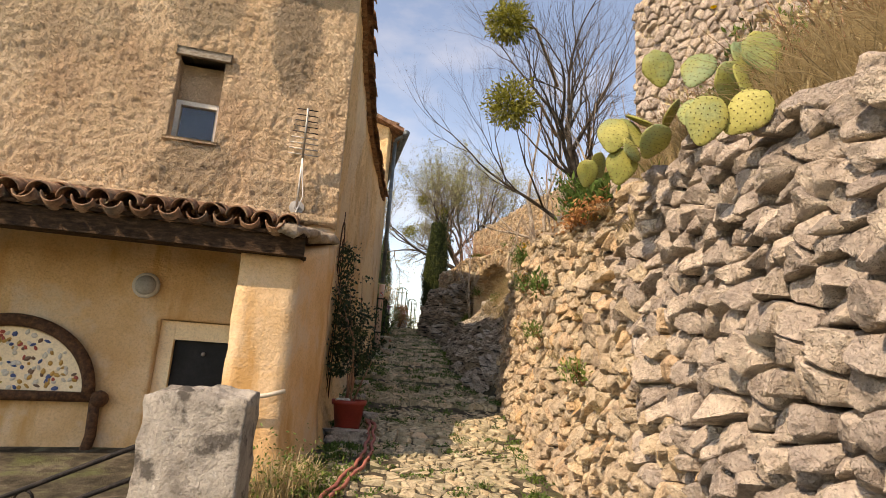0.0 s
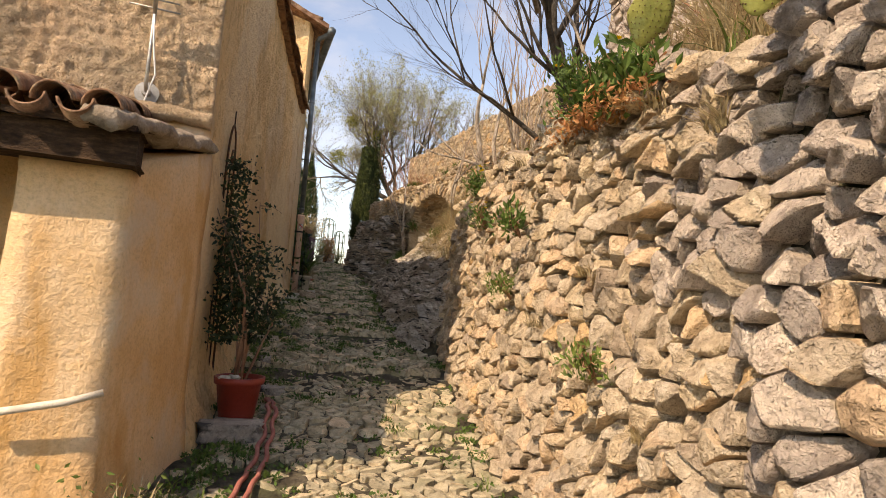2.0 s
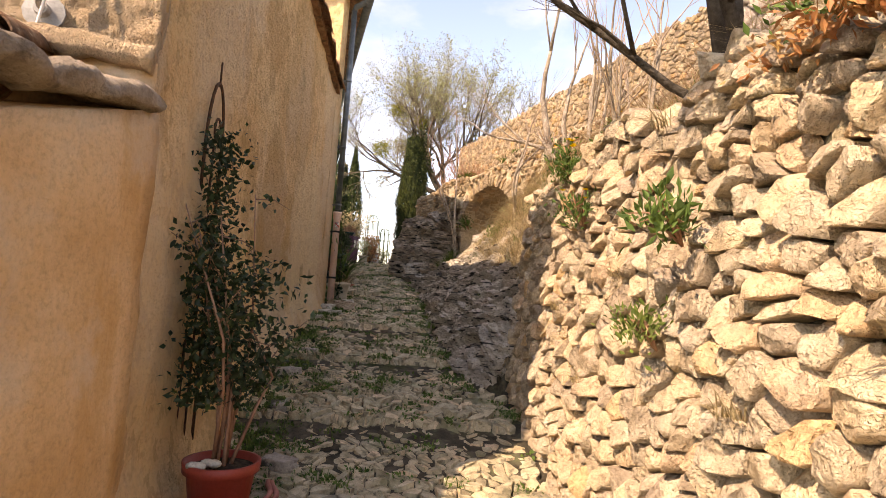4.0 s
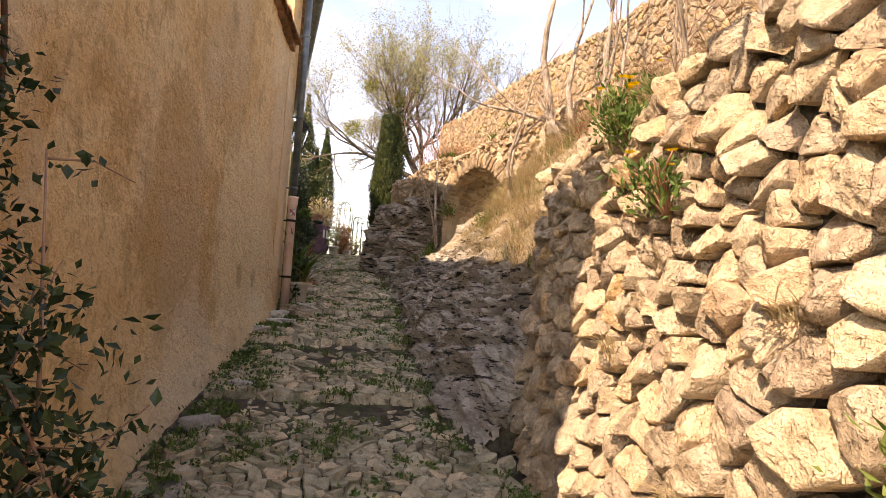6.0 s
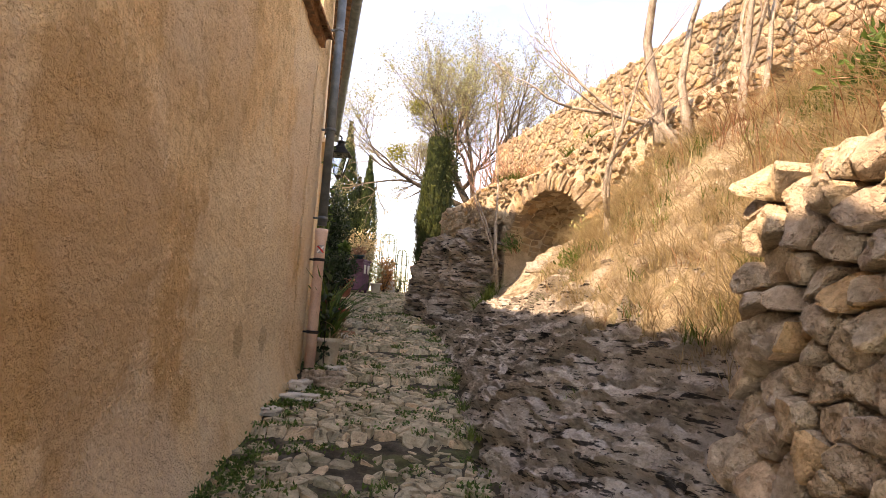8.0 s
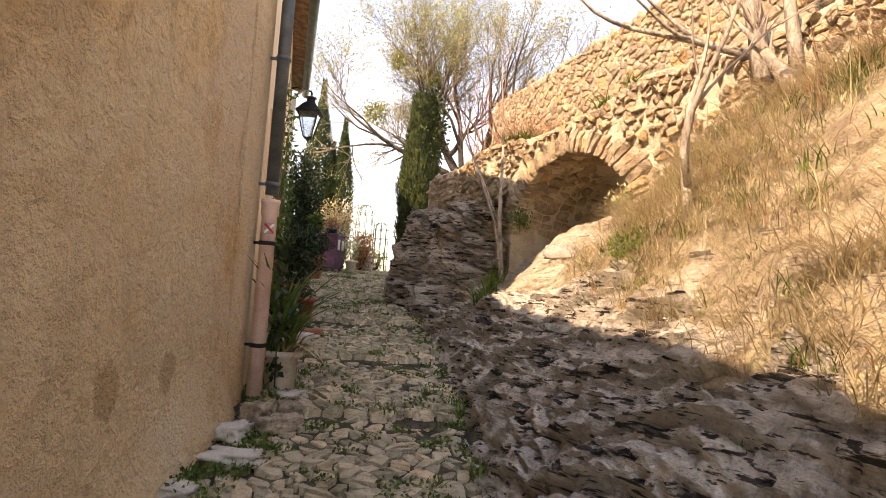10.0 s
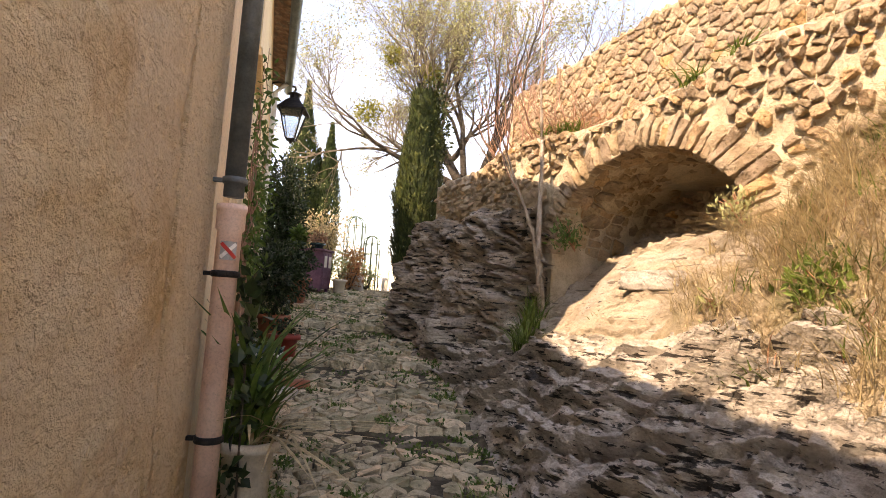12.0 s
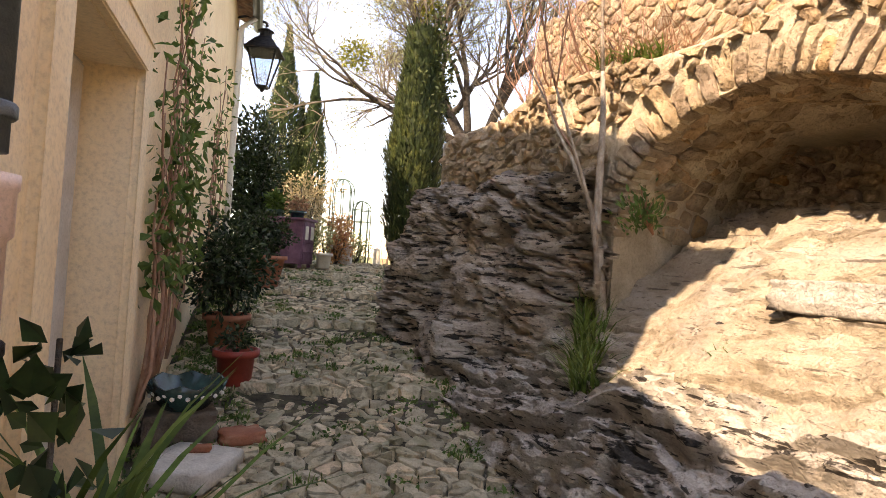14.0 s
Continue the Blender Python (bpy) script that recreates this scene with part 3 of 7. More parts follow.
def solid(name, poly, z0, tops, mat, label="", parent=None, kind="structure", category="wall"):
    """An upright block on a plan outline, with a height at each corner."""
    k = len(poly)
    tops = tops if hasattr(tops, "__len__") else [tops] * k
    v = [(x, y, z0) for x, y in poly] + [(x, y, t) for (x, y), t in zip(poly, tops)]
    f = [tuple(range(k))[::-1], tuple(range(k, 2 * k))] + [(i, (i + 1) % k, k + (i + 1) % k, k + i) for i in range(k)]
    area = sum(poly[i][0] * poly[(i + 1) % k][1] - poly[(i + 1) % k][0] * poly[i][1] for i in range(k))
    if area < 0:
        f = [q[::-1] for q in f]
    ob = new(name, mesh_from(name, v, f, mat, False))
    if parent is not None:
        ob.parent = parent
        return ob
    return tagged(ob, label, category, kind=kind)


# ---- the house with the porch ----
HC = Vector((-1.12, 5.66, 0))                       # its corner on the lane
HU, HN = Vector((-0.970, -0.242, 0)), Vector((0.242, -0.970, 0))


def face_pt(u, z, out=0.0):
    """A point on the house front: u metres from the corner, z up, out from the wall."""
    p = HC + HU * u + HN * out
    return Vector((p.x, p.y, z))


def grid_wall(name, us, zs, place, depth, mat, hole=lambda u, z: False):
    """A wall panel as a grid with thickness and square holes; place(u, z, out) gives the points."""
    verts, faces, index = [], [], {}

    def vert(i, j, k):
        if (i, j, k) not in index:
            index[i, j, k] = len(verts)
            verts.append(place(us[i], zs[j], -depth * k))
        return index[i, j, k]

    open_ = [[hole((us[i] + us[i + 1]) / 2, (zs[j] + zs[j + 1]) / 2) for j in range(len(zs) - 1)] for i in range(len(us) - 1)]
    n, m = len(us) - 1, len(zs) - 1
    for i in range(n):
        for j in range(m):
            if open_[i][j]:
                continue
            faces.append((vert(i, j, 0), vert(i, j + 1, 0), vert(i + 1, j + 1, 0), vert(i + 1, j, 0)))
            faces.append((vert(i, j, 1), vert(i + 1, j, 1), vert(i + 1, j + 1, 1), vert(i, j + 1, 1)))
            for di, dj, a, b in ((-1, 0, (0, 0), (0, 1)), (1, 0, (1, 1), (1, 0)), (0, -1, (1, 0), (0, 0)), (0, 1, (0, 1), (1, 1))):
                p, q = i + di, j + dj
                if not (0 <= p < n and 0 <= q < m) or open_[p][q]:
                    faces.append((vert(i + a[0], j + a[1], 0), vert(i + a[0], j + a[1], 1), vert(i + b[0], j + b[1], 1), vert(i + b[0], j + b[1], 0)))
    return mesh_from(name, verts, faces, mat, False)


def cuts(lo, hi, step, extra):
    return sorted({round(v, 4) for v in list(np.arange(lo, hi, step)) + [hi] + list(extra)})


house = thing("house", "old ochre rendered house with a tiled porch beside the lane", "house")
WIN = (1.29, 1.73, 3.58, 4.46)                       # window opening: u from, to, z from, to
DOOR = (0.79, 1.50, -0.2, 1.80)


def front_place(u, z, out):
    lump = 0
    if out == 0:
        lump = 0.014 * fbm(u * 2.2, z * 2.2, 4.0) - 0.022 * abs(noise.noise(Vector((u * 9 + 0.8 * z, z * 8 - 0.5 * u, 1.0)))) - 0.024 * abs(noise.noise(Vector((u * 17 - z, z * 15, 5.0)))) + 0.014 * fbm(u * 21, z * 22, 6.0, 2)
    return face_pt(u, z, out + lump)


def porch_place(u, z, out):
    return face_pt(u, z, out + (0.012 * fbm(u * 2.2, z * 2.2, 4.0) if out == 0 else 0))


us = cuts(0.0, 4.7, 0.022, [WIN[0], WIN[1], DOOR[0], DOOR[1]]) + list(np.arange(4.9, 7.1, 0.3))
zs = cuts(2.9, 5.66, 0.022, [WIN[2], WIN[3]])
front = part("wall_front", grid_wall("wall_front", us, zs, front_place, 0.32, M_ROUGHCAST,
             lambda u, z: WIN[0] < u < WIN[1] and WIN[2] < z < WIN[3]), None, house, "sunlit roughcast front wall")
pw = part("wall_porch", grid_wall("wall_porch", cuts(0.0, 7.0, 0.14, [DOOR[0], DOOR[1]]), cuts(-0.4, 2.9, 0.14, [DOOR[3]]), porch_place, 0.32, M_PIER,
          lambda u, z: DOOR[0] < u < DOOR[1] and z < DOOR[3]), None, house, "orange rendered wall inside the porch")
pw.data.shade_smooth()
front.data.shade_smooth()

SIDE_Y = [5.66, 6.4, 7.5, 8.6, 9.6, 10.8, 12.1]
SIDE_X = [-1.12, -1.2, -1.32, -1.39, -1.42, -1.43, -1.43]


def side_x(y):
    return float(np.interp(y, SIDE_Y, SIDE_X))


def verge_z(y):
    return float(np.interp(y, [5.0, 5.66, 7.2, 8.5, 9.4, 10.6, 12.15], [5.73, 5.68, 5.60, 5.52, 5.41, 5.28, 5.10]))


def side_place(v, h, out):
    y = 5.70 + v
    z = -0.2 + h * (verge_z(y) + 0.2)
    foot = 0.10 * max(0.0, 1 - (z - lane_z(y)) / 0.5) ** 2 if z > lane_z(y) - 0.3 else 0.1
    lump = 0.03 * fbm(y * 0.8, z * 0.8, 9.0) + 0.014 * fbm(y * 4, z * 4, 2.0) + 0.010 * fbm(y * 13, z * 13, 7.0, 3) if out == 0 else 0
    return Vector((side_x(y) + foot + out + lump, y, z))


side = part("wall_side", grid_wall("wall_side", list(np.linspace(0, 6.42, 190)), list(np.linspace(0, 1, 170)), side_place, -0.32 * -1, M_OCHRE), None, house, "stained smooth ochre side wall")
side.data.flip_normals()
side.data.shade_smooth()
for nm, a, b in (("wall_back", (-1.76, 12.06), (-7.6, 12.06)), ("wall_far", (-7.55, 12.0), (-7.55, 4.2))):
    if nm == "wall_back":
        solid(nm, [(-1.76, 11.8), (-7.3, 11.8), (-7.3, 12.08), (-1.76, 12.08)], -0.2, 4.98, M_OCHRE, parent=house)
    else:
        solid(nm, [(-7.9, 4.1), (-7.62, 4.1), (-7.32, 12.08), (-7.6, 12.08)], -0.2, [5.64, 5.64, 5.0, 5.0], M_OCHRE, parent=house)

# main roof, falling to the back, with a ragged verge of tiles over the lane
roof_y = [5.5, 6.4, 7.2, 8.0, 8.5, 9.4, 10.6, 12.15]
roof_v = [(x if k else side_x(y) + 0.06, y if k or y > 5.6 else 5.5, verge_z(y) + dz) for y in roof_y for k, x in ((0, 0), (1, -7.9)) for dz in (0.01, 0.09)]
roof_v[2] = (-7.9, 3.8, roof_v[2][2])
roof_v[3] = (-7.9, 3.8, roof_v[3][2])
roof_f = [(0, 1, 3, 2), (29, 28, 30, 31)]
for k in range(len(roof_y) - 1):
    o = 4 * k
    roof_f += [(o, o + 2, o + 6, o + 4), (o + 1, o + 5, o + 7, o + 3), (o, o + 4, o + 5, o + 1), (o + 2, o + 3, o + 7, o + 6)]
part("roof", mesh_from("roof", roof_v, roof_f, M_TILE, False), None, house, "low-pitched weathered tile roof")


def half_tile(length, r0, r1, thick=0.014, sides=10):
    """A canal tile: a tapering half pipe with thickness, arched up, along +y."""
    verts, faces = [], []
    for r_in in (0, thick):
        for k, (y, r) in enumerate(((0.0, r0), (length, r1))):
            for i in range(sides + 1):
                t = math.pi * i / sides
                verts.append(((r - r_in) * math.cos(t), y, (r - r_in) * math.sin(t)))
    n = sides + 1
    for i in range(sides):
        faces.append((i, i + 1, n + i + 1, n + i))
        faces.append((2 * n + i + 1, 2 * n + i, 3 * n + i, 3 * n + i + 1))
        faces.append((i + 1, i, 2 * n + i, 2 * n + i + 1))
        faces.append((n + i, n + i + 1, 3 * n + i + 1, 3 * n + i))
    faces += [(0, n, 3 * n, 2 * n), (n - 1, 2 * n + n - 1, 3 * n + n - 1, n + n - 1)]
    return mesh_from("tile", verts, faces, M_TILE)


rng = random.Random(4)
verge_tile = half_tile(0.34, 0.085, 0.07)
y = 5.6
while y < 12.0:
    ob = new("verge_tile", verge_tile)
    ob.parent = house
    ob.matrix_basis = pose(side_x(y) + 0.07 + rng.uniform(-0.02, 0.02), y, verge_z(y) + 0.03 + rng.uniform(-0.012, 0.012), -5, rng.uniform(-6, 6), rng.uniform(-4, 4))
    y += 0.27

# porch: pier with the side wall, beam, lean-to roof
pier_out = [(-1.20, 4.70), (-1.14, 5.2), (-1.105, 5.72), (-1.5, 5.7), (-1.55, 5.05), (-1.66, 4.95), (-1.66, 4.59)]
pz = list(np.linspace(-0.1, 1.0, 28))
rounds = []
for i in range(len(pier_out)):
    a, b = Vector(pier_out[i]), Vector(pier_out[(i + 1) % len(pier_out)])
    m_ = max(2, int((b - a).length / 0.09))
    rounds += [tuple(a.lerp(b, k / m_)) for k in range(m_)]
pv, pf = [], []
for h in pz:
    for x, y in rounds:
        top = 2.37 + 0.32 * min(1.0, max(0.0, (y - 4.7) / 0.95))
        z = -0.1 + (top + 0.1) * (h + 0.1) / 1.1
        flare = 0.05 * max(0, 1 - (z - 0.62) / 0.5) ** 2
        w = 0.015 * fbm(x * 3, y * 3, z * 3)
        pv.append((x + w + flare * (1 if x > -1.4 else -1), y + w - flare * (1 if y < 5 else 0), z))
nr = len(rounds)
for j in range(len(pz) - 1):
    for i in range(nr):
        pf.append((j * nr + i, j * nr + (i + 1) % nr, (j + 1) * nr + (i + 1) % nr, (j + 1) * nr + i))
pf.append(tuple(range((len(pz) - 1) * nr, len(pz) * nr)))
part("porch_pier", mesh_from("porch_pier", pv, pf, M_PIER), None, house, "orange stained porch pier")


def along(u0, u1, lo, hi, z0, z1, bev=0.015):
    """A bar parallel to the front: u from-to, out from-to, z from-to."""
    bm = bmesh.new()
    m = Matrix((( -HU.x, HN.x, 0, HC.x), (-HU.y, HN.y, 0, HC.y), (0, 0, 1, 0), (0, 0, 0, 1)))
    box(bm, (-u1, lo, z0), (-u0, hi, z1), bev, m)
    bmesh.ops.recalc_face_normals(bm, faces=bm.faces)
    return bm


part("porch_beam", along(0.28, 4.6, 0.86, 1.02, 2.34, 2.50, 0.02), M_BEAM, house, "dark heavy porch beam")
for k in range(8):
    u = 0.55 + k * 0.52
    bm = bmesh.new()
    a, b = face_pt(u, 2.74, 0.02), face_pt(u, 2.50, 1.02)
    v, f = tube([a, b], 0.045, 6)
    part("rafter", mesh_from("rafter", v, f, M_BEAM, False), None, house)
bm = bmesh.new()
corners = [face_pt(0.30, 2.50, 1.06), face_pt(4.7, 2.52, 1.06), face_pt(4.7, 2.84, -0.01), face_pt(0.06, 2.76, -0.01)]
lo_ = [bm.verts.new(c) for c in corners]
hi_ = [bm.verts.new(c + Vector((0, 0, 0.03))) for c in corners]
bm.faces.new(lo_)
bm.faces.new(hi_[::-1])
for i in range(4):
    bm.faces.new((lo_[i], hi_[i], hi_[(i + 1) % 4], lo_[(i + 1) % 4]))
bmesh.ops.recalc_face_normals(bm, faces=bm.faces)
part("porch_deck", bm, M_BEAM, house)
cover, pan = half_tile(0.46, 0.088, 0.072, 0.011), half_tile(0.46, 0.078, 0.09, 0.011)
slope = math.degrees(math.atan2(0.27, 1.06))
turn = math.degrees(math.atan2(-0.242, -0.970)) + 180
for row in range(3):
    for k in range(24):
        u = 0.44 + k * 0.20
        out = 1.11 - row * 0.37
        base_z = 2.545 + row * 0.094
        for kind in (0, 1):
            p = face_pt(u + 0.10 * kind, base_z + (0.06 if kind else 0.045) + rng.uniform(-0.008, 0.008), out + rng.uniform(-0.025, 0.025))
            ob = new("roof_tile", pan if kind else cover)
            ob.parent = house
            ob.matrix_basis = pose(*p, slope + rng.uniform(-3, 3), (180 if kind else 0) + rng.uniform(-9, 9), turn + rng.uniform(-5, 5))
# mortar flashing where the lean-to meets the wall, and its sloping end
v, f = tube([face_pt(u_, 2.90 + 0.02 * min(u_, 3) + 0.012 * math.sin(u_ * 9), 0.02) for u_ in np.linspace(0.0, 4.6, 120)], [0.045 + 0.02 * abs(fbm(k * 0.35, 0, 1)) for k in range(120)], 9)
v = [q_ + Vector((0, 0, 0.03 * fbm(q_.x * 9, q_.y * 9, q_.z * 9))) for q_ in v]
part("roof_flashing", mesh_from("roof_flashing", v, f, M_ROUGHCAST), None, house)
v, f = [], []
for k in range(40):
    t_ = k / 39
    c = Vector((-1.26 + 0.10 * t_, 4.44 + 1.22 * t_, 2.53 + 0.19 * t_ + 0.012 * math.sin(t_ * 9)))
    for q in range(14):
        a = 2 * math.pi * q / 14
        sx, sz_ = math.copysign(abs(math.cos(a)) ** 0.55, math.cos(a)), math.copysign(abs(math.sin(a)) ** 0.55, math.sin(a))
        e = Vector((c.x + 0.10 * sx, c.y, c.z + 0.048 * sz_))
        w_ = fbm(e.x * 9, e.y * 9, e.z * 9)
        v.append(e + Vector((0.03 * w_, 0, 0.03 * fbm(e.x * 8 + 5, e.y * 8, e.z * 8))))
    if k:
        f += [((k - 1) * 14 + q, (k - 1) * 14 + (q + 1) % 14, k * 14 + (q + 1) % 14, k * 14 + q) for q in range(14)]
f += [tuple(range(14))[::-1], tuple(range(39 * 14, 40 * 14))]
part("verge_mortar", mesh_from("verge_mortar", v, f, M_MORTARGREY), None, house, "grey mortar verge of the porch roof")

# window of the house front
w = part("window", along(WIN[0] + 0.004, WIN[1] - 0.004, -0.29, -0.27, WIN[2], WIN[3], 0), M_BLACKGLASS, house)
for u0, u1, z0, z1 in ((WIN[0], WIN[0] + 0.05, WIN[2], 4.05), (WIN[1] - 0.05, WIN[1], WIN[2], 4.05), (WIN[0] + 0.05, WIN[1] - 0.05, WIN[2], WIN[2] + 0.05), (WIN[0] + 0.05, WIN[1] - 0.05, 4.0, 4.05)):
    part("window_frame", along(u0, u1, -0.24, -0.18, z0, z1, 0.006), M_FRAME, w)
part("window_pane", along(WIN[0] + 0.045, WIN[1] - 0.045, -0.215, -0.207, WIN[2] + 0.04, 4.01, 0), M_GLASS, w, "dark reflecting pane").visible_shadow = False
part("window_blind", along(WIN[0] + 0.003, WIN[1] - 0.003, -0.25, -0.20, 4.053, WIN[3] - 0.003, 0.0), M_ROUGHCAST, w)
part("window_lintel", along(WIN[0] - 0.05, WIN[1] + 0.03, -0.2, 0.02, WIN[3], WIN[3] + 0.085, 0.012), M_GREYWOOD, w, "weathered wooden lintel")
part("window_sill", along(WIN[0] - 0.03, WIN[1] + 0.03, -0.18, 0.015, WIN[2] - 0.03, WIN[2], 0.006), M_ROUGHCAST, w)

# door in the porch
d = part("door", along(DOOR[0] + 0.004, DOOR[1] - 0.004, -0.22, -0.16, 0.25, DOOR[3] - 0.004, 0), M_BLACKGLASS, house, "dark closed door")
for u0, u1, z0, z1 in ((DOOR[0] + 0.005, DOOR[0] + 0.06, 0.25, 1.79), (DOOR[1] - 0.13, DOOR[1] - 0.005, 0.25, 1.79), (DOOR[0] + 0.06, DOOR[1] - 0.13, 1.62, 1.79)):
    part("door_frame", along(u0, u1, -0.15, -0.08, z0, z1, 0.006), M_CREAM, d)
bm = bmesh.new()
bmesh.ops.create_uvsphere(bm, u_segments=12, v_segments=8, radius=0.02, matrix=Matrix.Translation(face_pt(1.1, 1.5, -0.13)))
part("door_knob", bm, M_STEEL, d, "small round steel knob", True)

# ---- the second house, taller, its wall running off to the left ----
house2 = thing("house", "taller cream and ochre rendered house farther up the lane", "house")
L0, L1 = Vector((-1.38, 12.40)), Vector((-3.12, 20.4))
LD = (L1 - L0).normalized()
LN = Vector((LD.y, -LD.x))


def lane2(s, z, out=0.0):
    p = L0 + LD * s + LN * out
    return Vector((p.x, p.y, z))


DOOR2 = (0.58, 1.58, 1.5, 3.93)
WIN2 = (1.75, 2.75, 4.75, 5.95)


def lane2_place(s, z, out):
    return lane2(s, z, out + (0.008 * fbm(s * 2, z * 2, 3.0) if out == 0 else 0))


s_cut = cuts(0.0, 8.25, 0.2, [DOOR2[0], DOOR2[1], WIN2[0], WIN2[1]])
z_cut = cuts(1.3, 6.8, 0.2, [DOOR2[2], DOOR2[3], WIN2[2], WIN2[3]])
w2 = part("wall_lane", grid_wall("wall_lane", s_cut, z_cut, lane2_place, 0.3, M_CREAM,
          lambda s, z: (DOOR2[0] < s < DOOR2[1] and z < DOOR2[3]) or (WIN2[0] < s < WIN2[1] and WIN2[2] < z < WIN2[3])), None, house2, "cream rendered lane wall")
w2.data.flip_normals()
solid("wall_gable", [(-1.375, 12.395), (-1.42, 12.11), (-6.0, 12.13), (-6.0, 12.5), (-1.5, 12.5)], 1.2, [6.8, 6.86, 8.4, 8.4, 6.9], M_OCHRE, parent=house2)
solid("wall_end", [(-3.1, 20.42), (-8.8, 20.42), (-8.8, 20.15), (-3.35, 20.15)], 1.5, [6.8, 8.2, 8.2, 6.85], M_CREAM, parent=house2)
solid("wall_back", [(-9.1, 12.5), (-8.82, 12.5), (-8.82, 20.15), (-9.1, 20.15)], 1.0, 7.2, M_CREAM, parent=house2)
ev = [lane2(-0.35, 6.78, 0.24), lane2(8.45, 6.78, 0.24), lane2(8.45, 8.6, -5.5), lane2(-1.4, 8.6, -5.5)]
ev += [p + Vector((0, 0, 0.09)) for p in ev]
part("roof", mesh_from("roof", ev, [(0, 1, 2, 3), (7, 6, 5, 4), (1, 0, 4, 5), (2, 1, 5, 6), (3, 2, 6, 7), (0, 3, 7, 4)], M_TILE, False), None, house2)
vt2 = half_tile(0.34, 0.09, 0.075)
for k in range(12):
    p = Vector((-1.22 - 0.3 * k * 0.97, 12.12, 6.9 + 0.096 * k))
    ob = new("verge_tile", vt2)
    ob.parent = house2
    ob.matrix_basis = pose(*p, 18, 0, 90 + rng.uniform(-3, 3))
bm = bmesh.new()
for s0, s1, o0, o1, z0, z1 in ((0.44, 0.58, 0.0, 0.035, 1.8, 4.07), (1.58, 1.70, 0.0, 0.035, 1.8, 4.07), (0.58, 1.58, 0.0, 0.035, 3.93, 4.07)):
    m = Matrix(((LD.x, LN.x, 0, L0.x), (LD.y, LN.y, 0, L0.y), (0, 0, 1, 0), (0, 0, 0, 1)))
    b_ = bmesh.new()
    box(b_, (s0, o0, z0), (s1, o1, z1), 0.008, m)
    bmesh.ops.recalc_face_normals(b_, faces=b_.faces)
    part("door_surround", b_, M_CREAM, house2)
bm.free()


def slab2(s0, s1, o0, o1, z0, z1, bev=0.006):
    b_ = bmesh.new()
    box(b_, (s0, o0, z0), (s1, o1, z1), bev, Matrix(((LD.x, LN.x, 0, L0.x), (LD.y, LN.y, 0, L0.y), (0, 0, 1, 0), (0, 0, 0, 1))))
    bmesh.ops.recalc_face_normals(b_, faces=b_.faces)
    return b_


door2 = part("door", slab2(0.584, 1.576, -0.27, -0.22, 1.9, 3.92), M_FRAME, house2, "grey painted plank door in a deep recess")
for k in range(6):
    part("plank", slab2(0.60 + k * 0.16, 0.752 + k * 0.16, -0.22, -0.205, 1.95, 3.9, 0.004), M_FRAME, door2)
part("door_handle", slab2(0.70, 0.73, -0.205, -0.15, 2.85, 2.98, 0.004), M_IRON, door2, "black iron handle")
win2 = part("window", slab2(1.755, 2.745, -0.24, -0.20, 4.755, 5.945), M_BLACKGLASS, house2)
for k in range(3):
    part("window_bar", slab2(1.95 + k * 0.27, 1.975 + k * 0.27, -0.10, -0.075, 4.755, 5.945, 0.004), M_IRON, win2)
part("window_sill", slab2(1.70, 2.80, -0.2, 0.06, 4.69, 4.75), M_CREAM, win2)
v, f = tube([lane2(-0.35, 6.76, 0.30), lane2(8.45, 6.76, 0.30)], 0.075, 10)
part("gutter", mesh_from("gutter", v, f, M_ZINC), None, house2, "dark zinc gutter along the eaves")
v, f = tube([lane2(7.9, 6.72, 0.28), lane2(7.85, 6.5, 0.08), lane2(7.85, 2.75, 0.07)], 0.045, 10)
part("far_downpipe", mesh_from("far_downpipe", v, f, M_WHITEPAINT), None, house2, "white painted downpipe")

# ---- dry-stone wall along the lane: core behind the face stones ----
WALL_LEAN = 0.075


def core(name, us, face_at, z0, top_at, depth, mat, label):
    """The core of a stone wall: face_at(u, z) gives x, y of the face; depth runs backwards along (dx, dy)."""
    v, f = [], []
    for u in us:
        t = top_at(u)
        for z, d in ((z0, 0), (t, 0), (t + 0.02, 1), (z0, 1)):
            x, y = face_at(u, z)
            v.append((x + depth[0] * d, y + depth[1] * d, z))
    for i in range(len(us) - 1):
        a, b = 4 * i, 4 * i + 4
        for k in range(4):
            n = (k + 1) % 4
            f.append((a + k, a + n, b + n, b + k))
    f += [(0, 3, 2, 1), tuple(4 * (len(us) - 1) + k for k in range(4))]
    return tagged(new(name, mesh_from(name, v, f, mat, False)), label, "wall", kind="structure")


def wall_top(y):
    return float(np.interp(y, WALL_Y, WALL_TOP))


wall_east = core("wall_east", list(np.arange(-3, 8.63, 0.25)) + [8.66], lambda u, z: (wall_x(u) + 0.13 + WALL_LEAN * (z - lane_z(u)), u), -0.6,
                 lambda u: wall_top(u) - 0.10, (0.42, 0.0), M_MORTAR, "dry-stone retaining wall of rough limestone rubble")

# ---- the wall with the arch ----
AD = Vector((-0.449, 1.0)).normalized()               # along the wall, uphill
AN = Vector((-AD.y, AD.x))                            # out of it, towards the lane
A0 = Vector((arch_x(14.0), 14.0))


def arch_pt(s, z, out=0.0):
    p = A0 + AD * s + AN * out
    return Vector((p.x, p.y, z))


ARCH_S, ARCH_W, ARCH_Z, ARCH_H = -0.08, 0.98, 3.36, 0.83


def arch_top(s):
    return float(np.interp(s, [-3.2, -1.8, -1.1, -0.45, 0.6, 1.1, 1.9, 2.3, 3.25], [4.75, 4.66, 4.72, 4.56, 4.48, 4.56, 4.52, 4.42, 4.36]))


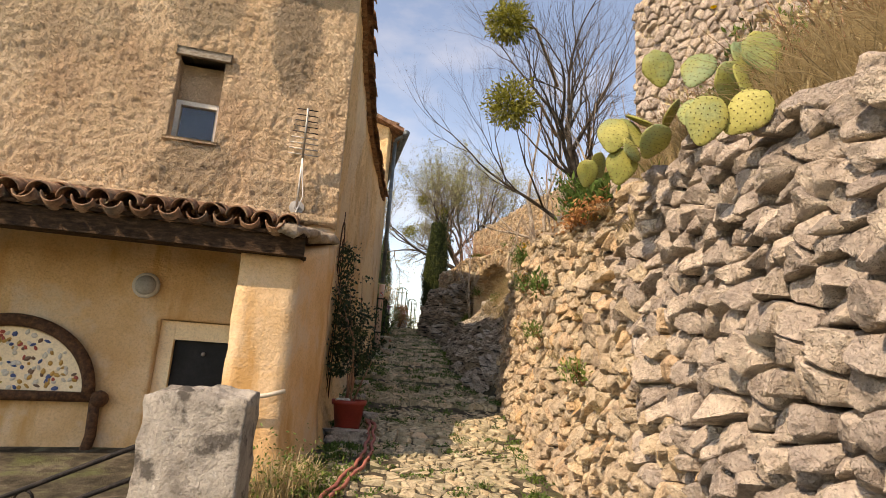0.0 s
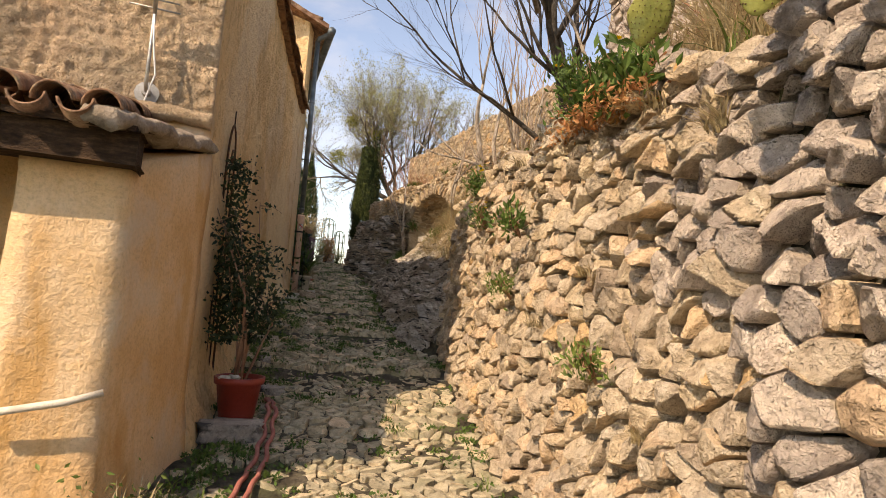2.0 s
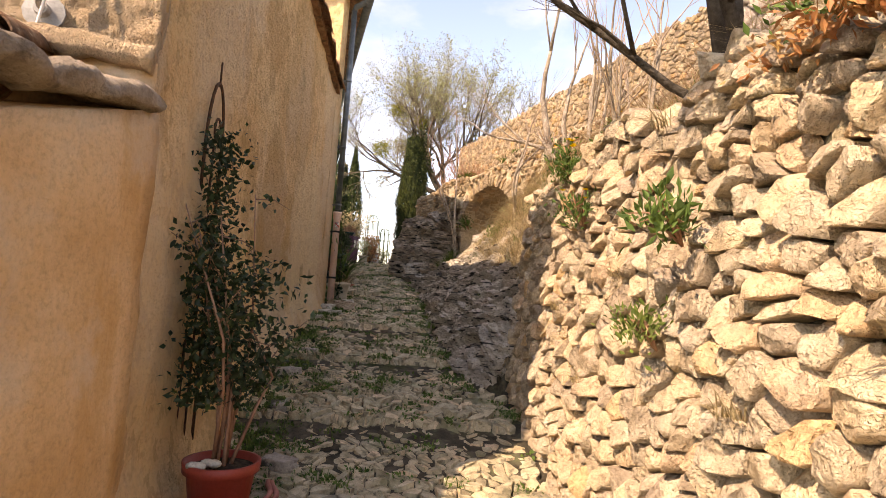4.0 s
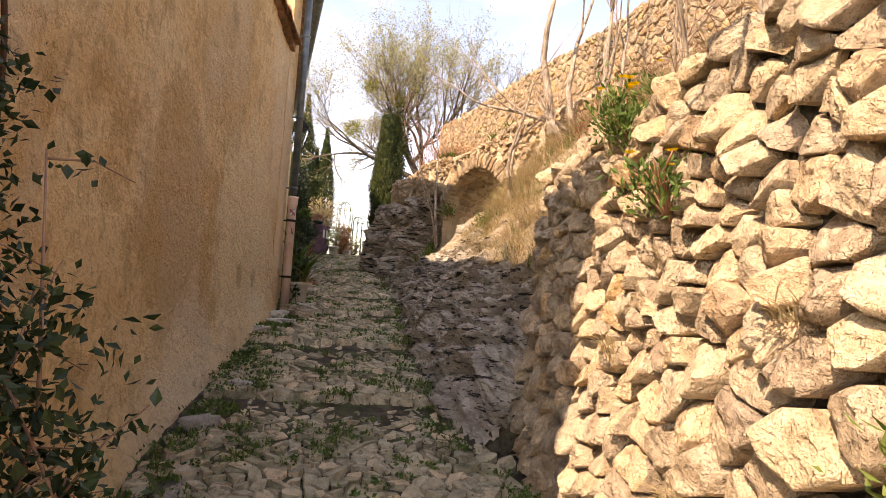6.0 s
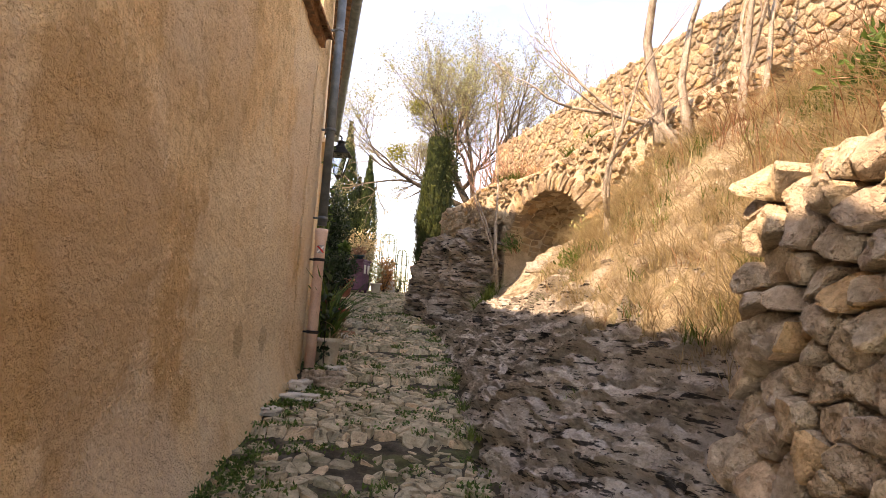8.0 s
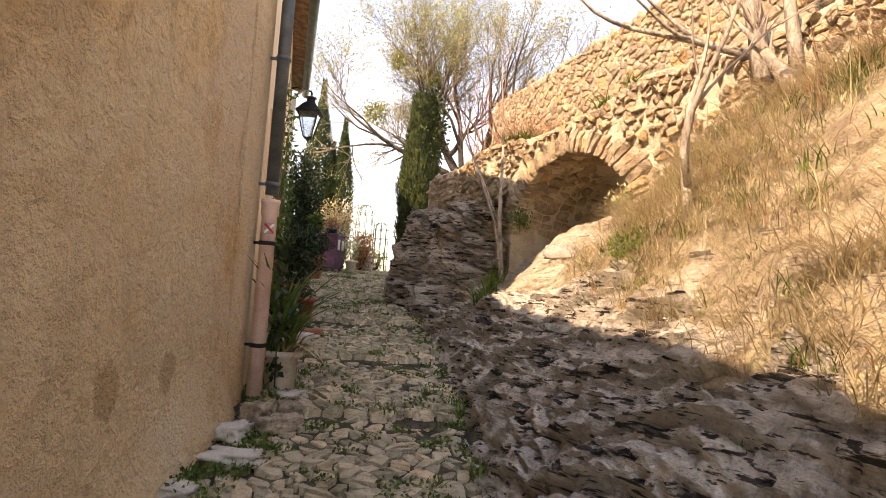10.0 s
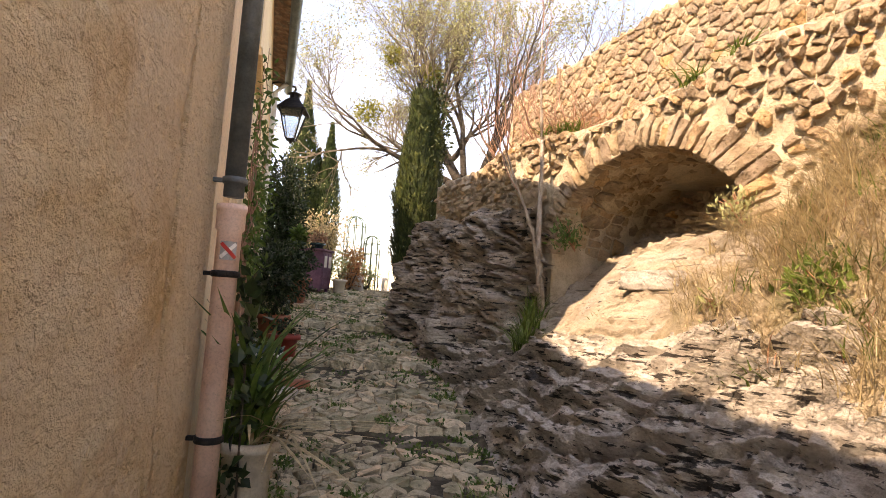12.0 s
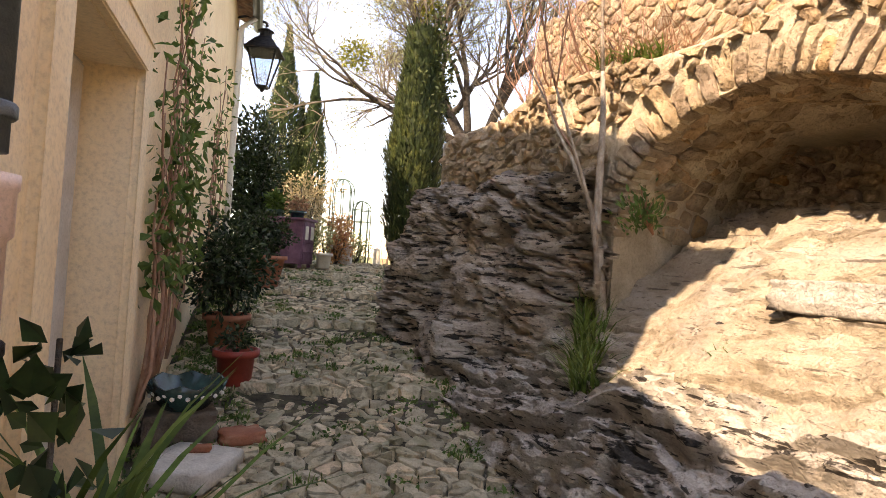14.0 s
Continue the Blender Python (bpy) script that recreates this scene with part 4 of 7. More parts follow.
def arch_lump(s, z):
    """Unevenness of the mortared face."""
    return 0.05 * fbm(s * 1.7, z * 2.4, 1.0) + 0.014 * fbm(s * 8, z * 11, 4.0, 3)


def intrados(s):
    k = (s - ARCH_S) / ARCH_W
    return ARCH_Z + ARCH_H * math.sqrt(max(0.0, 1 - k * k)) if abs(k) < 1 else 0.0


av, af = [], []
ss = sorted({round(v, 3) for v in list(np.arange(-3.2, 3.26, 0.035)) + list(np.linspace(ARCH_S - ARCH_W, ARCH_S + ARCH_W, 65))})
ROWS_A = 44
for s in ss:
    lo = intrados(s) if abs(s - ARCH_S) < ARCH_W - 1e-4 else 1.6
    if abs(abs(s - ARCH_S) - ARCH_W) < 2e-3:
        lo = ARCH_Z
    for j in range(ROWS_A + 1):
        z = lo + (arch_top(s) - lo) * j / ROWS_A
        av.append(arch_pt(s, z, arch_lump(s, z) - 0.045))
    av.append(arch_pt(s, arch_top(s) + 0.12, -1.2))
R1 = ROWS_A + 2
for i in range(len(ss) - 1):
    for j in range(R1 - 1):
        af.append((i * R1 + j, (i + 1) * R1 + j, (i + 1) * R1 + j + 1, i * R1 + j + 1))
o = len(av)                                           # vault and the jambs
vault = [s for s in ss if abs(s - ARCH_S) <= ARCH_W + 1e-3]
prof = [(vault[0], 2.7)] + [(s, max(ARCH_Z, intrados(s))) for s in vault] + [(vault[-1], 2.7)]
DEEP = 26
for s, z in prof:
    for k in range(DEEP):
        dd = 1.15 * k / (DEEP - 1)
        av.append(arch_pt(s, z - 0.06 * dd + (0.05 * fbm(s * 3, z * 3, dd * 3) + 0.03 * fbm(s * 11, z * 11, dd * 14, 3)) * min(1, k / 3), -0.05 - dd))
for i in range(len(prof) - 1):
    for k in range(DEEP - 1):
        a = o + i * DEEP + k
        af.append((a, a + 1, a + DEEP + 1, a + DEEP))
ob_back = len(av)
av += [arch_pt(-1.2, 2.6, -1.18), arch_pt(1.2, 2.6, -1.18), arch_pt(1.2, 4.3, -1.18), arch_pt(-1.2, 4.3, -1.18)]
af.append((ob_back, ob_back + 1, ob_back + 2, ob_back + 3))
e0 = len(av)
av += [arch_pt(3.25, 1.6, -0.05), arch_pt(3.25, arch_top(3.25), -0.05), arch_pt(3.25, 4.4, -1.2), arch_pt(3.25, 1.6, -1.2)]
af.append((e0, e0 + 3, e0 + 2, e0 + 1))
wall_arch = tagged(new("wall_arch", mesh_from("wall_arch", av, af, M_SANDWALL)), "mortared rubble wall with a shallow arched recess", "wall", kind="structure")

# ---- natural rock under the bastion, in tilted beds ----
def outcrop_out(s, z):
    """How far the natural rock stands out before the wall's plane, without its beds."""
    h = (z - 2.3) / 1.65
    left = smooth01((s - 0.8) / 1.5)
    out = 0.04 + (0.16 * smooth01((s - 1.0) / 0.3) + 0.30 * left) * max(0.0, 1 - max(0.0, h) ** 1.3) + 0.10 * smooth01((s - 2.6) / 0.8)
    if h > 0.93:
        out -= 0.35 * (h - 0.93) / 0.1
    cave = -0.75 * math.exp(-(((s - 2.42) / 0.14) ** 2 + ((z - 2.90) / 0.20) ** 2) ** 2)
    return out + 0.13 * fbm(s * 1.8, z * 1.8, 7.0) + cave - 1.3 * smooth01((s - 3.15) / 0.55) ** 1.3


rv, rf = [], []
RS, RZ = 110, 70
for i in range(RS):
    s = 0.95 + 2.73 * i / (RS - 1)
    for j in range(RZ):
        z = 2.0 + 2.02 * j / (RZ - 1)
        warp = fbm(s * 0.9, z * 0.9, 2.0) * 2.4 + 0.7 * fbm(s * 3.5, z * 3.5, 5.0)
        t = (z - 0.30 * s + 0.08 * math.sin(s * 2.2)) / 0.15 + warp
        f_ = t - math.floor(t)
        bed = (0.03 + 0.06 * smooth01(fbm(s * 1.3, z * 2.2, 12.0) + 0.4)) * (smooth01(f_ / 0.75) - smooth01((f_ - 0.82) / 0.18)) - 0.05
        rv.append(arch_pt(s, z, outcrop_out(s, z) + bed + 0.05 * fbm(s * 7, z * 9, 9.0)))
for i in range(RS - 1):
    for j in range(RZ - 1):
        a = i * RZ + j
        rf.append((a, a + RZ, a + RZ + 1, a + 1))
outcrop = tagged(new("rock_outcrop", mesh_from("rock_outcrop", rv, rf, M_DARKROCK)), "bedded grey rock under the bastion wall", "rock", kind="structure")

# ---- high retaining wall and the ruined tower on top of the bank ----

wall_upper = core("wall_upper", list(np.arange(9.66, 17.4, 0.3)) + [17.4], lambda u, z: (upper_x(u) + 0.06, u), 4.05, lambda u: 5.76, (0.6, 0.15), M_SANDWALL,
                  "high retaining wall of rubble stone")
solid("wall_tower", [(3.39, 9.64), (4.62, 5.75), (6.5, 6.3), (5.3, 10.2)], 2.5, 8.6, M_SANDWALL, "ruined rubble tower wall above the bank")
solid("wall_upper_end", [(upper_x(17.4) + 0.05, 17.42), (upper_x(17.4) + 0.7, 17.42), (3.5, 19.5), (3.0, 19.5)], 2.5, 5.7, M_SANDWALL, "return of the high retaining wall")
tagged(new("terrace", mesh_from("terrace", [arch_pt(-3.2, 4.84, -1.15), arch_pt(3.25, 4.42, -1.15), Vector((upper_x(17.4) + 0.3, 17.4, 4.45)), Vector((3.3, 10.0, 4.9))], [(0, 1, 2, 3)], M_BANK, False)),
       "narrow earth terrace under the high wall", "ground", kind="structure")


def lane_left(y):
    if y < 5.75:
        return -1.0
    if y < 12.2:
        return side_x(y) + 0.16
    return L0.x + (y - L0.y) * LD.x / LD.y + 0.06


def lane_right(y):
    return wall_x(y) - 0.03 if y < 8.4 else rock_edge(y) + 0.05 + 0.12 * noise.noise(Vector((y * 1.3, 0, 7)))

# ---- things by the porch ----
def stone_block(name, label, category, at, size, mat, seed, cuts_=6, rough=0.12, rz=0.0):
    """A weathered block: a subdivided box, rounded and knocked about; stands on z = at.z."""
    bm = bmesh.new()
    bmesh.ops.create_cube(bm, size=1.0)
    bmesh.ops.subdivide_edges(bm, edges=bm.edges[:], cuts=cuts_, use_grid_fill=True)
    for v in bm.verts:
        p = v.co.copy()
        n = p.normalized() * 0.62
        p = p.lerp(n, 0.16)
        k = 1 + rough * fbm(p.x * 2.2 + seed, p.y * 2.2, p.z * 2.2) + 0.45 * rough * fbm(p.x * 7 + seed, p.y * 7, p.z * 7, 5, 0.6)
        v.co = Vector((p.x * size[0] * k, p.y * size[1] * k, (p.z + 0.5) * size[2] * (1 + (k - 1) * 0.4)))
    ob = new(name, from_bm(name, bm, mat, True))
    ob.matrix_basis = pose(*at, 0, 0, rz)
    return tagged(ob, label, category)


stone_block("stone_pillar", "squat grey lichened stone gate pillar", "pillar", (-1.24, 3.22, 0.2), (0.52, 0.46, 1.11), M_LICHENSTONE, 3.0, 22, 0.07, 8)
rail = thing("handrail", "thin black iron handrail leaning on the pillar", "railing")
for k, (a, b) in enumerate((((-1.5, 3.1, 1.02), (-2.4, 3.25, 0.62)), ((-1.5, 3.14, 0.86), (-2.4, 3.3, 0.46)))):
    v, f = tube([a, b], 0.014, 8)
    part("rail_bar", mesh_from("rail_bar", v, f, M_IRON), None, rail)
v, f = tube([(-2.3, 3.28, 0.66), (-2.3, 3.28, 0.1)], 0.012, 8)
part("rail_post", mesh_from("rail_post", v, f, M_IRON), None, rail)
ring = [Vector((-2.14 + 0.05 * math.cos(t), 3.25, 0.68 + 0.05 * math.sin(t))) for t in np.linspace(0, 5.2, 16)]
v, f = tube(ring, 0.008, 6)
part("rail_scroll", mesh_from("rail_scroll", v, f, M_IRON), None, rail)

bulkhead = thing("wall_lamp", "round bulkhead wall lamp with clouded glass", "lamp", face_pt(1.66, 2.09, 0.0))
toward = HN.to_track_quat("Z", "Y").to_matrix().to_4x4()
bm = bmesh.new()
lathe(bm, [(0.115, 0.0), (0.12, 0.02), (0.115, 0.045), (0.095, 0.05)], 28, toward)
part("rim", bm, M_FRAME, bulkhead, smooth=True)
bm = bmesh.new()
lathe(bm, [(0.092, 0.045), (0.086, 0.07), (0.062, 0.092), (0.025, 0.104), (0.004, 0.106)], 28, toward)
part("glass", bm, M_GREYPAINT, bulkhead, "clouded glass", True)

# arched iron bracket with a mosaic plaque on the porch wall
plaque = thing("mosaic_plaque", "arched iron frame holding a mosaic of pebbles", "plaque")


def arc_pt(t, ru, rz, out=0.06):
    return face_pt(2.62 - ru * math.cos(t), 1.09 + rz * math.sin(t), out)


v, f = tube([arc_pt(t, 0.66, 0.60) for t in np.linspace(0.0, math.pi, 28)], 0.055, 8)
part("frame", mesh_from("frame", v, f, M_RUST), None, plaque, "dark rusty iron arch")
v, f = tube([face_pt(1.92, 1.07, 0.06), face_pt(3.35, 1.04, 0.06)], 0.045, 8)
part("crossbar", mesh_from("crossbar", v, f, M_RUST), None, plaque)
v, f = tube([face_pt(1.90, 1.12, 0.06), face_pt(1.88, 0.75, 0.06), face_pt(1.96, 0.3, 0.06)], 0.045, 8)
part("leg", mesh_from("leg", v, f, M_RUST), None, plaque)
bm = bmesh.new()
bmesh.ops.create_icosphere(bm, subdivisions=2, radius=0.075, matrix=Matrix.Translation(face_pt(1.86, 1.06, 0.07)))
part("boss", bm, M_RUST, plaque, smooth=True)
v = [arc_pt(t, 0.6, 0.54, 0.015) for t in np.linspace(0, math.pi, 24)]
part("backing", mesh_from("backing", v + [p + HN * 0.02 for p in v], [tuple(range(24)), tuple(range(47, 23, -1))] + [(i, i + 1, 25 + i, 24 + i) for i in range(23)], M_CREAM, False), None, plaque)
rng = random.Random(8)
peb = []
for c in range(5):
    bm = bmesh.new()
    bmesh.ops.create_icosphere(bm, subdivisions=1, radius=1.0)
    peb.append(from_bm("pebble", bm, M_MOSAIC[c], True))
for k in range(150):
    t, q = rng.uniform(0.05, math.pi - 0.05), math.sqrt(rng.random())
    p = face_pt(2.62 - 0.57 * q * math.cos(t), 1.11 + 0.49 * q * math.sin(t), 0.036)
    ob = new("pebble", peb[rng.choice((0, 0, 0, 0, 1, 1, 2, 3, 4))])
    ob.parent = plaque
    ob.matrix_basis = Matrix.Translation(p) @ Euler((0, rng.uniform(0, 3), radians(14))).to_matrix().to_4x4() @ Matrix.Diagonal((rng.uniform(0.015, 0.034), 0.012, rng.uniform(0.012, 0.026), 1))

# television aerial on the house front
aerial = thing("tv_aerial", "small comb-shaped television aerial on a wall bracket", "aerial")
base = face_pt(0.41, 3.02, 0.0)
bm = bmesh.new()
lathe(bm, [(0.075, 0.0), (0.075, 0.012), (0.03, 0.02), (0.025, 0.05)], 12, Matrix.Translation(base) @ toward)
part("wall_plate", bm, M_GREYPAINT, aerial, "grey steel wall plate")
v, f = tube([base + HN * 0.05, base + HN * 0.09 + Vector((0, 0, 0.03)), base + HN * 0.09 + Vector((0, 0, 0.62))], 0.012, 8)
part("mast", mesh_from("mast", v, f, M_STEEL), None, aerial)
boom_a, boom_b = base + HN * 0.09 + Vector((0, 0, 0.50)) - HU * 0.0, base + HN * 0.26 + Vector((0.02, 0, 0.98)) + HU * 0.02
v, f = tube([boom_a, boom_b], 0.012, 6)
part("boom", mesh_from("boom", v, f, M_STEEL), None, aerial)
for k in range(9):
    c = boom_a.lerp(boom_b, 0.08 + k * 0.11)
    ln = 0.15 - 0.006 * k
    v, f = tube([c - HU * ln, c + HU * ln], 0.006, 6)
    part("element", mesh_from("element", v, f, M_IRON if k > 3 else M_STEEL), None, aerial)
v, f = tube([base + HN * 0.1 + Vector((0, 0, 0.5)), base + HN * 0.12 + Vector((0.02, 0, 0.3)), base + HN * 0.1 + Vector((0.05, 0, 0.1)), base + HN * 0.04 + Vector((-0.01, 0, -0.08)), base + HN * 0.03 + Vector((-0.02, 0, -0.2))], 0.006, 6)
part("cable", mesh_from("cable", v, f, M_WHITEPAINT), None, aerial, "pale coaxial cable")

bracket = thing("hose_bracket", "short pale pipe stub fixed across the pier", "pipe")
v, f = tube([(-1.64, 4.50, 1.16), (-1.30, 4.56, 1.22), (-1.17, 4.62, 1.26)], 0.018, 8)
part("pipe", mesh_from("pipe", v, f, M_WHITEPOT), None, bracket)


# ---- plants: leaves, blades, twigs ----
def leaf_lot(points, rng, length=0.05, width=0.5, droop=0.3, out=None, fold=True):
    """Small pointed leaves at points; out: the way that they look from their middle."""
    verts, faces = [], []
    for p in points:
        p = Vector(p)
        d = Vector((rng.gauss(0, 1), rng.gauss(0, 1), rng.gauss(0, 1) - droop))
        if out is not None:
            d += (p - Vector(out)).normalized() * 1.4
        d.normalize()
        s = d.cross(Vector((rng.gauss(0, 1), rng.gauss(0, 1), rng.gauss(0, 1)))).normalized()
        n = d.cross(s)
        L = length * rng.uniform(0.6, 1.3)
        W = L * width * 0.5
        o = len(verts)
        verts += [p, p + d * L * 0.45 + s * W + n * W * 0.35, p + d * L, p + d * L * 0.45 - s * W + n * W * 0.35]
        faces += [(o, o + 1, o + 2), (o, o + 2, o + 3)] if fold else [(o, o + 1, o + 2, o + 3)]
    return verts, faces


def blade_lot(roots, rng, length=0.2, width=0.006, lean=0.5, segs=3, away=None):
    """Grass blades that bend over from their roots."""
    verts, faces = [], []
    for p in roots:
        p = Vector(p)
        a = rng.uniform(0, 2 * math.pi)
        h = Vector((math.cos(a), math.sin(a), 0))
        if away is not None:
            h = (h * 0.8 + Vector(away)).normalized()
        L, k = length * rng.uniform(0.5, 1.3), lean * rng.uniform(0.3, 1.4)
        s = Vector((-h.y, h.x, 0)) * width * rng.uniform(0.7, 1.3)
        o = len(verts)
        for i in range(segs + 1):
            t = i / segs
            c = p + Vector((0, 0, L * (t - 0.35 * k * t * t))) + h * (L * k * t * t)
            if i == segs:
                verts.append(c)
            else:
                verts += [c - s * (1 - 0.5 * t), c + s * (1 - 0.5 * t)]
        for i in range(segs - 1):
            b = o + 2 * i
            faces.append((b, b + 1, b + 3, b + 2))
        b = o + 2 * (segs - 1)
        faces.append((b, b + 1, b + 2))
    return verts, faces


def branches(base, way, length, radius, rng, depth, spread=0.6, lift=0.15, kids=(2, 4), sides=6, bend=0.18, tips=None, thin=0.62):
    """Tubes of a limb and what grows from it; tips collects the ends of the last twigs."""
    lots, p, d = [], Vector(base), Vector(way).normalized()
    pts, n = [p.copy()], 5 if depth > 0 else 3
    for i in range(n):
        d = (d + Vector((rng.gauss(0, bend), rng.gauss(0, bend), rng.gauss(0, bend) + lift * 0.3))).normalized()
        p = p + d * length / n
        pts.append(p.copy())
    rad = [radius * (1 - 0.6 * i / n) for i in range(n + 1)]
    lots.append(tube(pts, rad, sides if depth > 1 else 4 if depth > 0 else 3, depth > 1))
    if depth == 0:
        if tips is not None:
            tips += pts[1:]
        return lots
    for k in range(rng.randint(*kids)):
        i = rng.randint(2, n)
        side_ = Vector((rng.gauss(0, 1), rng.gauss(0, 1), rng.gauss(0, 0.8)))
        w = (d + side_.normalized() * spread * rng.uniform(0.7, 1.5) + Vector((0, 0, lift))).normalized()
        lots += branches(pts[i], w, length * rng.uniform(0.5, 0.8), rad[i] * thin, rng, depth - 1, spread, lift, kids, sides, bend, tips, thin)
    lots += branches(pts[-1], d, length * 0.6, rad[-1], rng, depth - 1, spread, lift, kids, sides, bend, tips, thin)
    return lots



def thick(lot):
    return (lot[0][0] - lot[0][len(lot[0]) // 12 if len(lot[0]) > 30 else 1]).length > 0.0 and len(lot[0]) >= 30


def clump(name, parent, centre, radii, count, mat, rng, length=0.05, width=0.5, shell=0.5, label=""):
    """A cloud of leaves in a lumpy ellipsoid."""
    pts = []
    while len(pts) < count:
        d = Vector((rng.gauss(0, 1), rng.gauss(0, 1), rng.gauss(0, 1))).normalized()
        r = shell + (1 - shell) * rng.random()
        r *= 1 + 0.35 * noise.noise(d * 2.1 + Vector(centre))
        pts.append(Vector(centre) + Vector((d.x * radii[0], d.y * radii[1], d.z * radii[2])) * r)
    v, f = leaf_lot(pts, rng, length, width, 0.2, centre)
    ob = part(name, mesh_from(name, v, f, mat, False), None, parent, label)
    return tagged(ob, kind="stuff") if parent is None else ob


# climbing rose in the red pot, on an iron hoop
rose = thing("potted_climbing_rose", "dark climbing rose in a red pot against the wall", "plant", (-0.90, 6.34, 0.80))
bm = bmesh.new()
lathe(bm, [(0.125, 0.0), (0.13, 0.02), (0.165, 0.27), (0.185, 0.275), (0.19, 0.325), (0.172, 0.325), (0.165, 0.285), (0.02, 0.28)], 28)
part("pot", bm, M_REDPOT, rose, "red plastic flower pot", True)
bm = bmesh.new()
lathe(bm, [(0.165, 0.27), (0.16, 0.29), (0.05, 0.30), (0.004, 0.30)], 20)
part("soil", bm, M_SOIL, rose)
rng = random.Random(31)
for k in range(4):
    bm = bmesh.new()
    bmesh.ops.create_icosphere(bm, subdivisions=2, radius=0.03, matrix=Matrix.Translation((rng.uniform(-0.1, 0.12), rng.uniform(-0.14, -0.05), 0.325)) @ Matrix.Diagonal((1.2, 0.9, 0.7, 1)))
    part("pebble", bm, M_WHITESTONE, rose, "white pebble", True)
stems, stem_pts = [], []
for k in range(9):
    p0 = Vector((rng.uniform(-0.05, 0.05), rng.uniform(-0.05, 0.05), 0.28))
    end = Vector((rng.uniform(-0.30, -0.02), rng.uniform(-0.1, 0.32), rng.uniform(1.1, 1.95)))
    mid = p0.lerp(end, 0.5) + Vector((rng.uniform(-0.05, 0.2), rng.uniform(-0.2, 0.2), 0))
    line = [p0, p0.lerp(mid, 0.5) + Vector((0.02, 0, 0.08)), mid, mid.lerp(end, 0.5), end]
    stems.append(tube(line, [0.011, 0.009, 0.007, 0.005, 0.003], 5))
    for q in range(5):
        a = line[rng.randint(2, 4)].lerp(line[rng.randint(1, 3)], rng.random())
        b = a + Vector((rng.uniform(-0.12, 0.24), rng.uniform(-0.25, 0.28), rng.uniform(-0.25, 0.25)))
        stems.append(tube([a, a.lerp(b, 0.5) + Vector((0, 0, 0.03)), b], [0.004, 0.003, 0.002], 4))
        stem_pts += [a.lerp(b, t) + Vector((rng.gauss(0, 0.03), rng.gauss(0, 0.03), rng.gauss(0, 0.03))) for t in np.linspace(0.2, 1, 26)]
for v, f in stems[::6]:
    part("stem", mesh_from("stem", v, f, M_REDTWIG), None, rose)
v, f = join([l for k, l in enumerate(stems) if k % 6])
tagged(part("twig_tangle", mesh_from("twig_tangle", v, f, M_REDTWIG), None, rose), kind="stuff")
stem_pts += [Vector((-0.2 + rng.gauss(0, 0.06), 0.2 + rng.gauss(0, 0.13), rng.uniform(0.55, 2.05))) for _ in range(1900)]
stem_pts += [Vector((rng.gauss(0.02, 0.13), rng.gauss(-0.02, 0.14), rng.uniform(0.6, 1.35))) for _ in range(900)]
stem_pts = [p for p in stem_pts if p.y < 0.31]
v, f = leaf_lot(stem_pts, rng, 0.042, 0.6, 0.4)
part("foliage", mesh_from("foliage", v, f, M_DARKLEAF, False), None, rose, "small dark glossy leaves")
hoop = [Vector((-0.31, 0.16, 0.3)), Vector((-0.31, 0.16, 1.9))] + [Vector((-0.31, 0.29 - 0.13 * math.cos(t), 1.95 + 0.42 * math.sin(t))) for t in np.linspace(0.1, math.pi - 0.1, 12)] + [Vector((-0.31, 0.42, 1.9)), Vector((-0.31, 0.42, 0.3))]
scroll = [Vector((-0.30, 0.29 + 0.055 * (1 - t / 9) * math.cos(t), 2.08 + 0.1 * (1 - t / 9) * math.sin(t))) for t in np.linspace(0, 8, 24)]
v, f = join([tube(hoop, 0.009, 6), tube(scroll, 0.007, 5), tube([(-0.31, 0.29, 2.35), (-0.31, 0.29, 2.5)], 0.006, 5), tube([(-0.31, 0.29, 2.0), (-0.31, 0.29, 0.3)], 0.007, 5)])
part("trellis", mesh_from("trellis", v, f, M_RUST), None, rose, "rusty iron hoop trellis")

stone_block("rock", "flat grey stone lying in front of the pot", "stone", (-0.86, 6.02, 0.72), (0.42, 0.24, 0.13), M_LICHENSTONE, 7.0, 6, 0.2, 10)
hose = thing("garden_hose", "faded red hose lying in a loop on the lane", "hose")
for dx in (0.0, 0.055):
    line = [Vector((-0.74 + dx * 0.4, 6.75 - 0.2 * dx, lane_z(6.75) + 0.03)), Vector((-0.66 + dx, 6.3, lane_z(6.3) + 0.12)), Vector((-0.62 + dx, 5.9, lane_z(5.9) + 0.04)),
            Vector((-0.60 + dx * 1.3, 5.3, lane_z(5.3) + 0.025)), Vector((-0.66 + dx * 1.2, 4.7, lane_z(4.7) + 0.03)), Vector((-0.74 + dx, 4.1, lane_z(4.1) + 0.03)), Vector((-0.85, 3.6, lane_z(3.6) + 0.03))]
    fine = []
    for a, b in zip(line, line[1:]):
        fine += [a.lerp(b, t) + Vector((0.012 * math.sin(9 * (a.y + t)), 0, 0)) for t in np.linspace(0, 1, 8, endpoint=False)]
    v, f = tube(fine + [line[-1]], 0.016, 7)
    part("hose_run", mesh_from("hose_run", v, f, M_HOSE), None, hose)

# ---- the downpipe at the corner of the two houses ----
pipe = thing("downpipe", "zinc downpipe on a pink cast-iron boot at the house corner", "downpipe")
PX, PY = -1.285, 12.37
def up_tube(name, z0, z1, r, mat, prof=None, label=""):
    bm = bmesh.new()
    lathe(bm, prof or [(r, z0), (r, z1)], 20, Matrix.Translation((PX, PY, 0)))
    return part(name, bm, mat, pipe, label, True)


